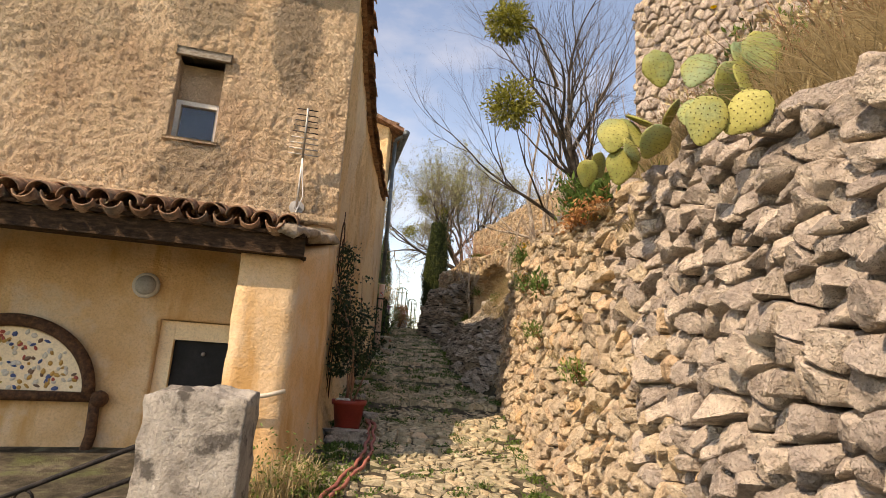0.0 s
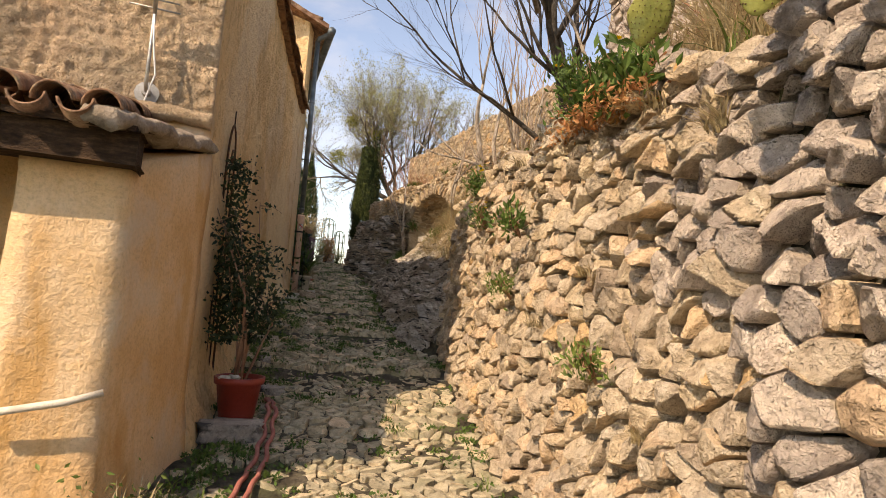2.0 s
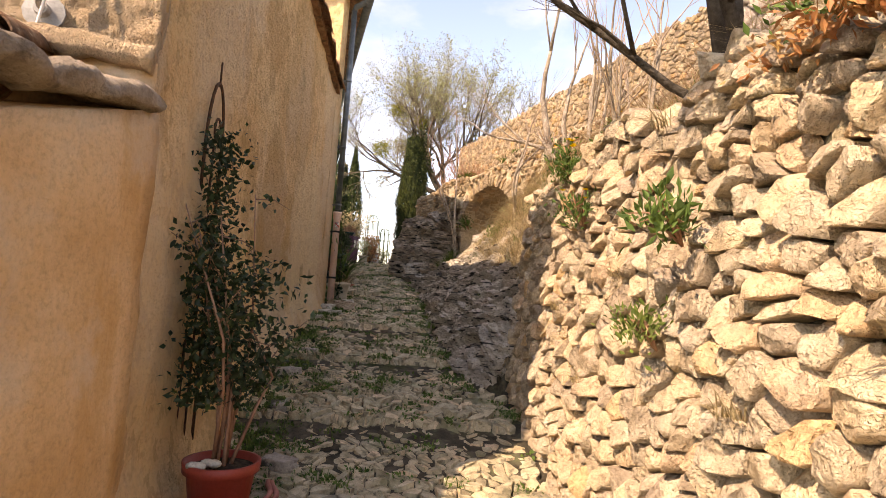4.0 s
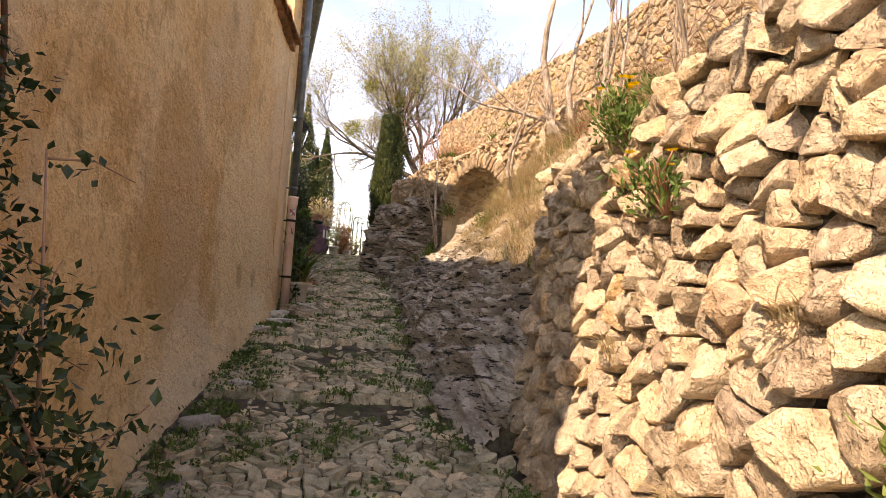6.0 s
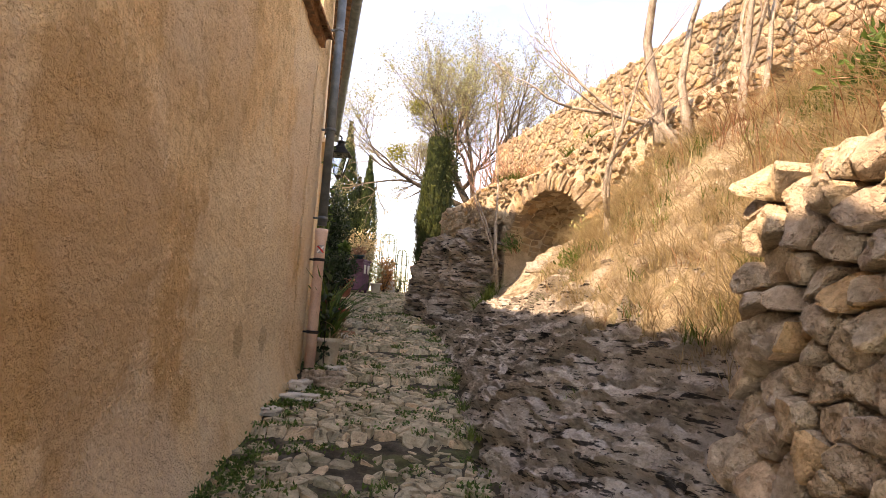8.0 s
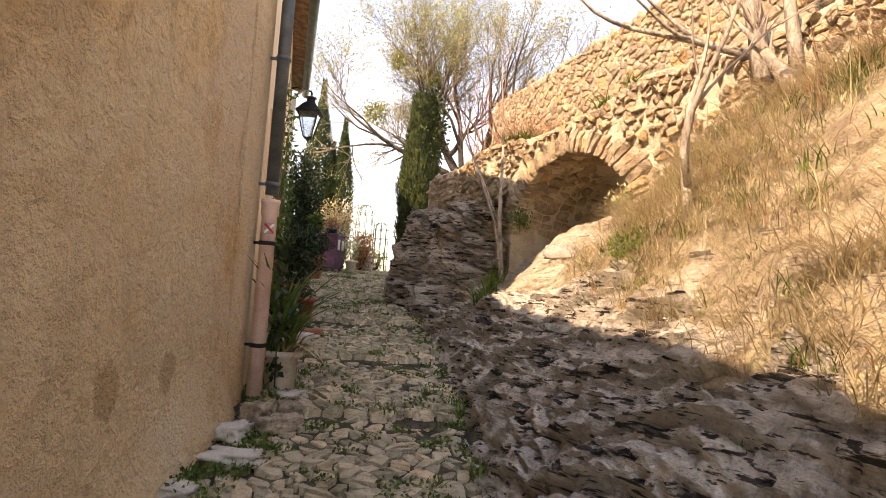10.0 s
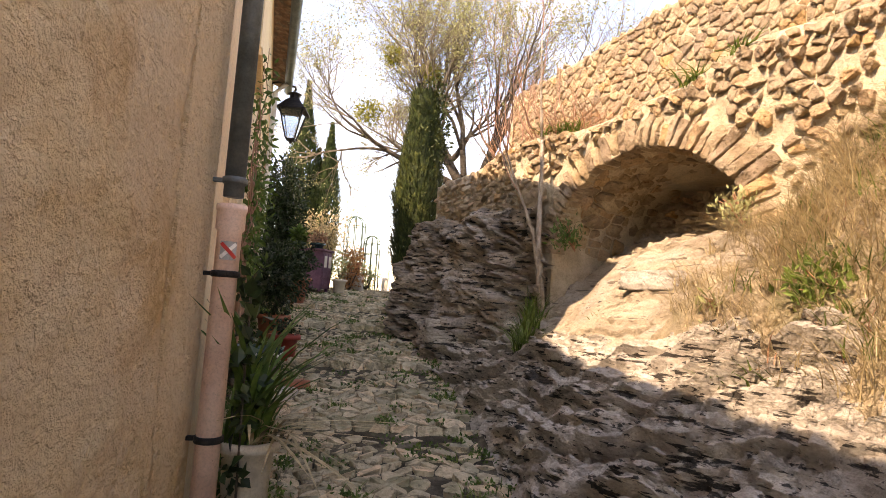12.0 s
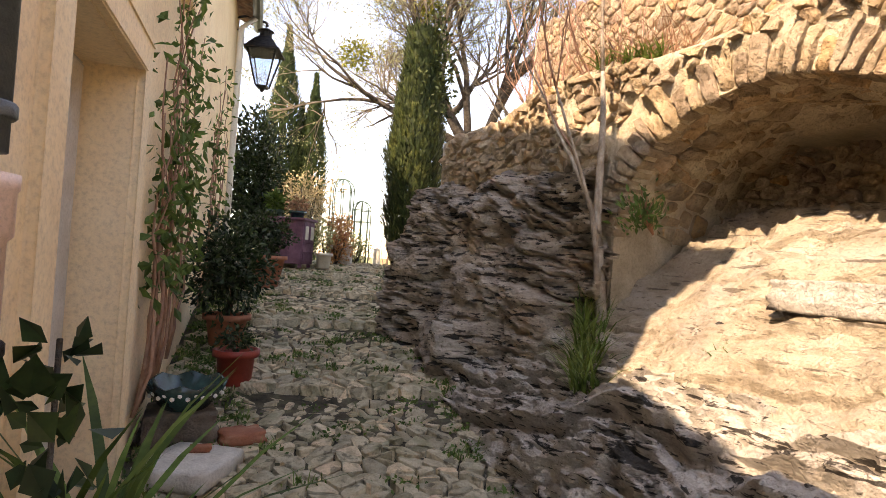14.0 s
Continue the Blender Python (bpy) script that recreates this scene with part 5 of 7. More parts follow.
up_tube("upper_pipe", 3.3, 6.62, 0.046, M_ZINC)
up_tube("lower_pipe", 1.86, 3.34, 0.056, M_PINKPIPE, [(0.054, 1.86), (0.054, 3.14), (0.064, 3.15), (0.064, 3.23), (0.068, 3.235), (0.068, 3.262), (0.05, 3.265)], "pink painted cast-iron pipe")
for z, r, mt in ((2.93, 0.060, M_IRON), (2.2, 0.060, M_IRON), (3.36, 0.052, M_ZINC), (4.3, 0.052, M_ZINC), (5.4, 0.052, M_ZINC)):
    up_tube("clamp", z, z + 0.03, r, mt, [(r, z), (r + 0.004, z + 0.005), (r + 0.004, z + 0.025), (r, z + 0.03)])
    bm = bmesh.new()
    box(bm, (PX - 0.10, PY - 0.012, z + 0.005), (PX - 0.045, PY + 0.012, z + 0.025), 0.003)
    part("clamp_lug", bm, mt, pipe)
v, f = tube([(PX, PY, 6.6), (PX + 0.03, PY - 0.02, 6.68), (PX + 0.2, PY - 0.1, 6.74)], 0.046, 12)
part("swan_neck", mesh_from("swan_neck", v, f, M_ZINC), None, pipe)
# painted trail mark: grey square, red and white bars crossing
tm = Matrix.Translation((PX, PY, 3.02)) @ Euler((0, 0, radians(18))).to_matrix().to_4x4()
def bent(cx, cz, hw, hh, ang, out, mat, name):
    v, f = [], []
    for i in range(7):
        for s in (-1, 1):
            a = -hw + 2 * hw * i / 6
            x = cx + a * math.cos(ang) - s * hh * math.sin(ang)
            z = cz + a * math.sin(ang) + s * hh * math.cos(ang)
            t = x / 0.054 - math.pi / 2
            v.append(tm @ Vector(((0.054 + out) * math.cos(t), (0.054 + out) * math.sin(t), z)))
    for i in range(6):
        f.append((2 * i, 2 * i + 2, 2 * i + 3, 2 * i + 1))
    part(name, mesh_from(name, v, f, mat), None, pipe)


bent(0, 0.03, 0.036, 0.042, 0, 0.0015, M_GREYPAINT, "mark_ground")
bent(0, 0.03, 0.045, 0.008, 0.8, 0.003, M_WHITEPAINT, "mark_bar")
bent(0, 0.03, 0.045, 0.008, -0.8, 0.0045, M_RED, "mark_bar")


# ---- pots along the second house ----
def pot_body(thing_, r0, r1, h, mat, label, rim=0.02):
    bm = bmesh.new()
    lathe(bm, [(r0, 0), (r0 + 0.008, 0.012), (r1 - 0.012, h - 0.05), (r1 + rim, h - 0.045), (r1 + rim, h), (r1 - 0.005, h), (r1 - 0.015, h - 0.04), (0.02, h - 0.05)], 26)
    part("pot", bm, mat, thing_, label, True)
    bm = bmesh.new()
    lathe(bm, [(r1 - 0.01, h - 0.045), (0.01, h - 0.03)], 16)
    part("soil", bm, M_SOIL, thing_)


def potted(name, label, at, r0, r1, h, mat, pot_label, leaves, mat_leaf, radii, length, rng, category="potted plant"):
    t = thing(name, label, category, at)
    pot_body(t, r0, r1, h, mat, pot_label)
    stems = [tube([(0, 0, h - 0.04), (rng.uniform(-0.5, 0.5) * radii[0], rng.uniform(-0.5, 0.5) * radii[1], h + radii[2] * rng.uniform(0.8, 1.6))], [0.008, 0.003], 4) for _ in range(7)]
    v, f = join(stems)
    part("stems", mesh_from("stems", v, f, M_DARKBARK), None, t)
    clump("foliage", t, (0, 0, h + radii[2] * 0.9), radii, leaves, mat_leaf, rng, length, 0.5, 0.3)
    return t


rng = random.Random(44)
iris = thing("potted_iris", "cream planter with sword-leaved iris and withered blades", "potted plant", (-1.17, 12.64, lane_z(12.64) + 0.0))
pot_body(iris, 0.10, 0.135, 0.30, M_WHITEPOT, "chipped cream planter")
v, f = blade_lot([(rng.gauss(0, 0.05), rng.gauss(0, 0.05), 0.26) for _ in range(60)], rng, 0.72, 0.018, 0.7, 5, (0.35, -0.15, 0))
part("leaf_tuft", mesh_from("blades", v, f, M_LEAF, False), None, iris, "green sword-shaped leaves")
v, f = blade_lot([(0.06 + rng.gauss(0, 0.05), -0.05 + rng.gauss(0, 0.05), 0.28) for _ in range(30)], rng, 0.34, 0.01, 2.2, 5, (0.7, -0.5, 0))
part("dead_tuft", mesh_from("dead_blades", v, f, M_STRAW, False), None, iris, "withered brown blades")
ivy_wall = thing("ivy_shoot", "dark large-leaved ivy shoot climbing beside the pipe", "plant")
v, f = tube([(-1.17, 12.48, 1.9), (-1.19, 12.5, 2.5), (-1.2, 12.52, 2.95)], 0.006, 5)
part("stem", mesh_from("stem", v, f, M_DARKBARK), None, ivy_wall)
v, f = leaf_lot([Vector((-1.19 + rng.gauss(0, 0.03), 12.5 + rng.gauss(0, 0.05), rng.uniform(1.95, 2.95))) for _ in range(110)], rng, 0.075, 0.8, 0.6)
part("foliage", mesh_from("foliage", v, f, M_DARKLEAF, False), None, ivy_wall)

potted("potted_shrub", "clipped dark shrub in a big terracotta pot by the wall", (-2.08, 18.5, lane_z(18.5) - 0.02), 0.19, 0.28, 0.42, M_TERRA, "large terracotta pot", 2600, M_DARKLEAF, (0.36, 0.36, 0.28), 0.055, rng)
potted("potted_shrub", "leafy green shrub in a brown pot by the wall", (-1.82, 16.1, lane_z(16.1) - 0.02), 0.12, 0.17, 0.26, M_TERRA, "brown clay pot", 3000, M_DARKLEAF, (0.34, 0.45, 0.42), 0.055, rng)
potted("potted_herb", "small straggling herb in a red pot", (-1.53, 15.3, lane_z(15.3) - 0.01), 0.10, 0.135, 0.24, M_REDPOT, "red flower pot", 220, M_DARKLEAF, (0.15, 0.15, 0.08), 0.04, rng)
bowl = thing("glazed_bowl", "dark green glazed bowl with a wavy rim", "bowl", (-1.60, 14.55, lane_z(14.55) + 0.13))
bm = bmesh.new()
lathe(bm, [(0.09, 0), (0.12, 0.02), (0.19, 0.10), (0.215, 0.16), (0.20, 0.16), (0.16, 0.08), (0.02, 0.06)], 32)
for v_ in bm.verts:
    if v_.co.z > 0.12:
        v_.co.z += 0.014 * math.sin(8 * math.atan2(v_.co.y, v_.co.x))
part("body", bm, M_GLAZE, bowl, smooth=True)
for k in range(14):
    a = -2.4 + k * 0.2
    bm = bmesh.new()
    bmesh.ops.create_icosphere(bm, subdivisions=1, radius=0.014, matrix=Matrix.Translation((0.192 * math.cos(a), 0.192 * math.sin(a), 0.10 + 0.018 * (k % 2))))
    part("spot", bm, M_WHITEPAINT, bowl)
stone_block("plinth_stone", "rough dark stone carrying the glazed bowl", "stone", (-1.62, 14.55, lane_z(14.55) - 0.04), (0.36, 0.36, 0.18), M_DARKJOINT, 12.0, 5, 0.12, 20)
stone_block("stone_slab", "pale rectangular stone slab lying by the wall", "slab", (-1.42, 14.12, lane_z(14.12) + 0.0), (0.36, 0.40, 0.09), M_WHITESTONE, 1.0, 4, 0.03, -13)
stone_block("tile_shard", "broken terracotta shard on the slab", "shard", (-1.40, 14.2, lane_z(14.12) + 0.092), (0.10, 0.05, 0.03), M_TERRA, 2.0, 3, 0.15, 10)
stone_block("broken_tile", "broken orange tile leaning by the lane", "tile", (-1.28, 14.5, lane_z(14.5) - 0.01), (0.22, 0.18, 0.06), M_TERRA, 5.0, 4, 0.2, 30)
for k, (x, y, sx, sy, sz, mt) in enumerate(((-1.12, 11.45, 0.26, 0.17, 0.09, M_WHITESTONE), (-0.98, 11.9, 0.24, 0.13, 0.12, M_STONES), (-1.22, 11.75, 0.18, 0.14, 0.12, M_WHITESTONE), (-1.0, 12.2, 0.2, 0.14, 0.10, M_STONES),
                                          (-1.18, 12.05, 0.15, 0.13, 0.14, M_STONES), (-1.28, 11.1, 0.16, 0.14, 0.08, M_WHITESTONE), (-1.05, 12.45, 0.18, 0.12, 0.09, M_WHITESTONE))):
    stone_block("loose_stone", "pale loose stone lying at the foot of the wall", "stone", (x, y, lane_z(y) - 0.02), (sx * 1.05, sy, sz * 0.75), mt, 3.3 * k, 6, 0.42, 37 * k)
for k, (x, y, sx, sy) in enumerate(((-1.02, 9.35, 0.2, 0.12), (-1.1, 8.7, 0.22, 0.13), (-0.98, 7.9, 0.18, 0.12), (-0.75, 7.0, 0.2, 0.14))):
    stone_block("loose_stone", "mossy loose stone at the foot of the wall", "stone", (x, y, lane_z(y) - 0.02), (sx, sy, 0.07), M_LICHENSTONE, 5.1 * k, 5, 0.2, 51 * k)

# creepers on the second house
creeper = thing("wall_creeper", "straggling creeper with brown stems on the cream wall", "climbing plant")
rng = random.Random(61)
cs, cl = [], []
for k in range(26):
    s0 = rng.uniform(1.75, 3.0) if k < 15 else rng.uniform(4.4, 6.6)
    z = 2.1 + 0.1 * s0
    s = s0
    line = [lane2(s, z, 0.03)]
    top = rng.uniform(3.6, 5.2)
    while z < top:
        z += 0.22
        s += rng.gauss(0.02, 0.09)
        line.append(lane2(s, z, 0.035 + abs(rng.gauss(0, 0.03))))
    cs.append(tube(line, [0.011 - 0.008 * i / len(line) for i in range(len(line))], 5))
    for p in line[3:]:
        if rng.random() < (0.95 if k < 15 else 0.35):
            for q in range(7):
                cl.append(p + Vector((rng.gauss(0.03, 0.05), rng.gauss(0, 0.1), rng.gauss(0, 0.1))))
for v, f in cs:
    part("stem", mesh_from("stem", v, f, M_REDTWIG), None, creeper, "brown woody stem")
v, f = leaf_lot(cl, rng, 0.085, 0.42, 0.8)
part("foliage", mesh_from("foliage", v, f, M_LEAF, False), None, creeper, "narrow green leaves")

# street lantern on its bracket
lamp = thing("street_lantern", "black four-sided street lantern hanging from a wall bracket", "street lamp", (-2.68, 20.4, 5.70))
def cone4(r0, z0, r1, z1, mat, name, rot=45, sides=4, label=""):
    bm = bmesh.new()
    lathe(bm, [(r0, z0), (r1, z1)], sides, Matrix.Rotation(radians(rot), 4, "Z"))
    part(name, bm, mat, lamp, label)


cone4(0.36, 0.58, 0.20, 0.74, M_IRON, "hood")
cone4(0.20, 0.74, 0.12, 0.80, M_IRON, "hood")
cone4(0.10, 0.80, 0.09, 0.90, M_IRON, "chimney", 0, 12)
cone4(0.13, 0.90, 0.02, 0.96, M_IRON, "chimney_cap", 0, 12)
cone4(0.38, 0.555, 0.38, 0.585, M_IRON, "hood_rim")
cone4(0.11, 0.0, 0.13, 0.03, M_IRON, "base")
cone4(0.02, -0.06, 0.05, 0.0, M_IRON, "finial", 0, 10)
for k in range(4):
    a = math.pi / 4 + k * math.pi / 2
    c, s = math.cos(a), math.sin(a)
    v, f = tube([(0.12 * c, 0.12 * s, 0.02), (0.30 * c, 0.30 * s, 0.56)], 0.014, 6)
    part("edge_bar", mesh_from("edge_bar", v, f, M_IRON), None, lamp)
    a2 = a + math.pi / 2
    quad = [Vector((0.115 * c, 0.115 * s, 0.03)), Vector((0.115 * math.cos(a2), 0.115 * math.sin(a2), 0.03)), Vector((0.29 * math.cos(a2), 0.29 * math.sin(a2), 0.55)), Vector((0.29 * c, 0.29 * s, 0.55))]
    inn = [q * 0.985 + Vector((0, 0, 0.002)) for q in quad]
    pane = part("pane", mesh_from("pane", quad + inn, [(0, 1, 2, 3), (7, 6, 5, 4), (0, 4, 5, 1), (1, 5, 6, 2), (2, 6, 7, 3), (3, 7, 4, 0)], M_GLASS, False), None, lamp, "clear glass pane")
    pane.visible_shadow = False
v, f = join([tube([(-0.55, 0.0, 1.05), (-0.3, 0, 1.12), (0.0, 0, 1.04), (0.02, 0, 0.98)], 0.02, 8), tube([(-0.45, 0, 0.88), (-0.25, 0, 1.0), (-0.1, 0, 1.07)], 0.010, 6), tube([(0.0, 0, 1.04), (0.0, 0, 0.95)], 0.014, 6)])
part("bracket", mesh_from("bracket", v, f, M_IRON), None, lamp, "curved iron bracket")

# painted cabinet, pots and garden frames at the top of the lane
cz = lane_z(21.0)
cab = thing("painted_cabinet", "mauve painted wooden cabinet standing outdoors", "cabinet", (-2.22, 21.0, cz), -14)
bm = bmesh.new()
box(bm, (-0.36, -0.24, 0.06), (0.36, 0.24, 0.78), 0.012)
part("body", bm, M_PURPLE, cab)
bm = bmesh.new()
box(bm, (-0.40, -0.28, 0.78), (0.40, 0.28, 0.82), 0.01)
part("top", bm, M_PURPLE, cab)
for x0 in (-0.33, 0.01):
    for y0 in (0.0,):
        bm = bmesh.new()
        box(bm, (0.36, -0.22 + (0.23 if x0 > 0 else 0), 0.42), (0.375, -0.01 + (0.23 if x0 > 0 else 0), 0.74), 0.006)
        dr = part("door", bm, M_PURPLE, cab)
        bm = bmesh.new()
        box(bm, (0.376, -0.18 + (0.23 if x0 > 0 else 0), 0.47), (0.382, -0.05 + (0.23 if x0 > 0 else 0), 0.69), 0.003)
        part("panel", bm, M_MOSAIC[0], dr, "pale carved panel")
for z0 in (0.1, 0.26):
    bm = bmesh.new()
    box(bm, (0.36, -0.22, z0), (0.375, 0.22, z0 + 0.14), 0.006)
    part("drawer", bm, M_PURPLE, cab)
for x0, y0 in ((-0.33, -0.21), (0.29, -0.21), (-0.33, 0.17), (0.29, 0.17)):
    bm = bmesh.new()
    box(bm, (x0, y0, 0.0), (x0 + 0.05, y0 + 0.05, 0.07), 0.004)
    part("leg", bm, M_PURPLE, cab)
potted("potted_succulent", "dark purple succulent in a low pot on the cabinet", (-2.08, 20.95, cz + 0.82), 0.09, 0.13, 0.12, M_GLAZE, "low dark pot", 260, M_REDSTEM, (0.2, 0.2, 0.12), 0.06, rng)
potted("potted_aloe", "spiky green plant in a green pot on the cabinet", (-2.45, 21.05, cz + 0.82), 0.08, 0.11, 0.13, M_GREENMETAL, "green glazed pot", 160, M_LEAF, (0.14, 0.14, 0.14), 0.13, rng)
potted("potted_plant", "cream pot with a yellowish shrub beside the cabinet", (-1.62, 21.1, lane_z(21.1)), 0.10, 0.14, 0.26, M_WHITEPOT, "cream flower pot", 500, M_YOUNG, (0.2, 0.25, 0.3), 0.05, rng)
potted("potted_plant", "orange pot with withered red foliage", (-1.45, 22.2, lane_z(22.2) + 0.35), 0.11, 0.15, 0.24, M_TERRA, "orange flower pot", 500, M_RUSTLEAF, (0.25, 0.25, 0.2), 0.06, rng)
stone_block("rock", "rough stone under the orange flower pot", "stone", (-1.45, 22.2, lane_z(22.2) - 0.03), (0.45, 0.4, 0.4), M_LICHENSTONE, 9.0, 5, 0.15, 0)
for k, (x, y, h, r) in enumerate(((-1.55, 23.2, 1.75, 0.24), (-1.15, 23.6, 1.35, 0.2))):
    ob_t = thing("plant_obelisk", "round-topped green wire frame for climbing plants", "trellis", (x, y, lane_z(y)), group="wire frames at the top of the lane")
    lots = []
    for a in np.linspace(0, math.pi, 4, endpoint=False):
        c, s = math.cos(a), math.sin(a)
        lots.append(tube([(r * c, r * s, 0), (r * c, r * s, h - r)] + [(r * math.cos(t) * c, r * math.cos(t) * s, h - r + r * math.sin(t)) for t in np.linspace(0.2, math.pi - 0.2, 9)] + [(-r * c, -r * s, h - r), (-r * c, -r * s, 0)], 0.012, 5))
    for v, f in lots:
        part("arched_wire", mesh_from("arched_wire", v, f, M_GREENMETAL), None, ob_t)
    for z in (0.4, 0.9, h - r):
        v, f = tube([(r * math.cos(t), r * math.sin(t), z) for t in np.linspace(0, 2 * math.pi, 20)], 0.010, 5)
        part("hoop", mesh_from("hoop", v, f, M_GREENMETAL), None, ob_t)
rng = random.Random(70)
for nm, lab, c, r3, n, mt, ln in (("laurel_bush", "dark evergreen bush at the end of the house wall", (-3.0, 21.6, 4.3), (0.55, 0.7, 1.45), 6500, M_DARKLEAF, 0.10),
                                  ("shrub", "dry pinkish seed-headed shrub behind the cabinet", (-2.25, 22.8, 4.15), (0.75, 0.6, 0.65), 2200, M_STRAW, 0.07),
                                  ("shrub", "red-leaved low shrub beside the lane", (-1.5, 21.9, 3.35), (0.35, 0.35, 0.45), 1300, M_RUSTLEAF, 0.06),
                                  ("shrub", "yellow-green shrub at the top of the lane", (-1.2, 22.9, 3.3), (0.32, 0.4, 0.4), 1200, M_YOUNG, 0.05)):
    t = thing(nm, lab, "bush", (c[0], c[1], lane_z(c[1]) - 0.05))
    lots = [tube([(0, 0, 0), (rng.uniform(-0.6, 0.6) * r3[0], rng.uniform(-0.6, 0.6) * r3[1], c[2] - lane_z(c[1]) + rng.uniform(0, 0.6) * r3[2])], [0.02, 0.006], 5) for _ in range(9)]
    v, f = join(lots)
    part("stems", mesh_from("stems", v, f, M_DARKBARK), None, t)
    clump("foliage", t, (0, 0, c[2] - lane_z(c[1]) + 0.05), r3, n, mt, rng, ln, 0.5, 0.25)

# ---- prickly pear on the wall ----
def pad_mesh(rng):
    """One flat fleshy pad, egg-shaped, standing on z = 0, with its dark areoles."""
    bm = bmesh.new()
    bmesh.ops.create_uvsphere(bm, u_segments=22, v_segments=14, radius=1.0)
    wob = rng.uniform(0, 9)
    for v in bm.verts:
        p = v.co
        k = 0.62 + 0.38 * smooth01((p.z + 1) / 1.3)
        e = 1 + 0.06 * noise.noise(Vector((p.x * 2 + wob, p.y, p.z * 2)))
        v.co = Vector((p.x * k * 0.42 * e, p.y * 0.075 * (0.6 + 0.4 * k) + 0.05 * p.x * p.x * 0.4, (p.z + 1) * 0.5 * e))
    return from_bm("pad", bm, M_PAD, True)


def areole_mesh(pad, rng):
    bm = bmesh.new()
    tree_pts = [(v.co.copy(), v.normal.copy()) for v in pad.vertices]
    for row in range(9):
        for col in range(7):
            x, z = (col - 3 + 0.5 * (row % 2)) * 0.115, 0.08 + row * 0.105
            for side_ in (-1, 1):
                best = min((t for t in tree_pts if t[0].y * side_ >= 0), key=lambda t: (t[0].x - x) ** 2 + (t[0].z - z) ** 2)
                if abs(best[0].x - x) > 0.08 or abs(best[0].z - z) > 0.08:
                    continue
                bmesh.ops.create_icosphere(bm, subdivisions=1, radius=0.014, matrix=Matrix.Translation(best[0] + best[1] * 0.003))
    return from_bm("areoles", bm, M_SPINE)


rng = random.Random(17)
kinds = []
for k in range(4):
    pm = pad_mesh(rng)
    kinds.append((pm, areole_mesh(pm, rng)))
cactus = thing("prickly_pear", "sprawling prickly pear with yellow-green pads on the wall top", "cactus", (1.40, 2.95, 2.70))
for k, (x, y, z, sz, rx, ry, rz) in enumerate(((0.93, 3.02, 2.88, 0.23, -8, 8, -12), (0.98, 3.03, 2.70, 0.22, 6, 12, -8), (1.06, 3.08, 2.93, 0.22, -20, -24, 30), (1.12, 3.10, 3.02, 0.23, -60, 16, 15),
                                                 (1.03, 2.12, 2.56, 0.21, 10, 14, -16), (1.17, 2.07, 2.58, 0.21, 14, 50, -24), (1.17, 2.95, 3.28, 0.23, 6, -10, -12), (1.38, 2.92, 3.27, 0.24, -10, 20, -30),
                                                 (1.02, 3.62, 2.93, 0.18, 20, -30, 24), (1.26, 3.02, 3.02, 0.22, 40, -34, 40), (1.22, 2.62, 2.86, 0.23, -30, 12, -40), (1.36, 2.55, 2.98, 0.23, 16, -14, 20),
                                                 (1.10, 2.85, 2.78, 0.21, 50, 10, 10), (1.30, 2.30, 2.84, 0.22, -14, 18, 34), (1.48, 2.45, 3.10, 0.23, 8, -20, -14), (0.92, 3.55, 2.84, 0.19, 30, 20, -30),
                                                 (1.02, 2.98, 2.78, 0.20, -35, 60, 10), (1.55, 2.75, 3.25, 0.23, -6, 12, 26))):
    pm, am = kinds[k % 4]
    ob = new("pad", pm)
    ob.parent = cactus
    ob.matrix_basis = pose(x - 1.40, y - 2.95, z - 2.70, rx, ry, rz) @ Matrix.Diagonal((sz, sz * 0.9, sz, 1)) @ Matrix.Translation((0, 0, -0.5))
    sub = new("areoles", am)
    sub.parent = ob
    tagged(sub, kind="stuff")

# ---- tufts, bank growth, weeds ----
def tuft(name, label, category, places, count, length, width, lean, mat, rng, spread=0.08, kind="stuff", segs=3, away=None):
    roots = []
    for (x, y, z) in places:
        for _ in range(count):
            a, r = rng.uniform(0, 6.28), spread * math.sqrt(rng.random())
            roots.append((x + r * math.cos(a), y + r * math.sin(a), z - 0.02))
    v, f = blade_lot(roots, rng, length, width, lean, segs, away)
    return tagged(new(name, mesh_from(name, v, f, mat, False)), label, category, kind=kind)


rng = random.Random(90)


def on_bank(n, x0, x1, y0, y1, keep=lambda x, y: True):
    out = []
    while len(out) < n:
        x, y = rng.uniform(x0, x1), rng.uniform(y0, y1)
        if keep(x, y):
            out.append((x, y, rough_ground(x, y)))
    return out


tuft("dry_grass", "bleached dry grass hanging over the bank", "grass", on_bank(760, 0.95, 2.9, 8.75, 12.9, lambda x, y: land_z(x, y) - lane_z(y) > 1.0 and noise.noise(Vector((x, y, 1))) > -0.35), 36, 0.27, 0.0021, 1.4, M_STRAW, rng, 0.12, away=(-0.6, -0.1, 0))
tuft("dry_grass", "bleached dry grass on the slope above the wall", "grass", on_bank(300, 1.5, 4.2, -0.5, 9.6), 34, 0.34, 0.0035, 1.1, M_STRAW, rng, 0.15, away=(-0.4, -0.2, 0))
tuft("green_grass", "fresh green grass among the dry stalks", "grass", on_bank(130, 1.05, 2.6, 8.9, 12.6, lambda x, y: land_z(x, y) - lane_z(y) > 1.05), 34, 0.15, 0.0032, 0.9, M_GRASS, rng, 0.10, away=(-0.5, -0.2, 0))
tuft("green_grass", "fresh green grass on the slope above the wall", "grass", on_bank(45, 1.5, 3.5, 0.0, 8.5), 26, 0.25, 0.006, 0.8, M_GRASS, rng, 0.12)
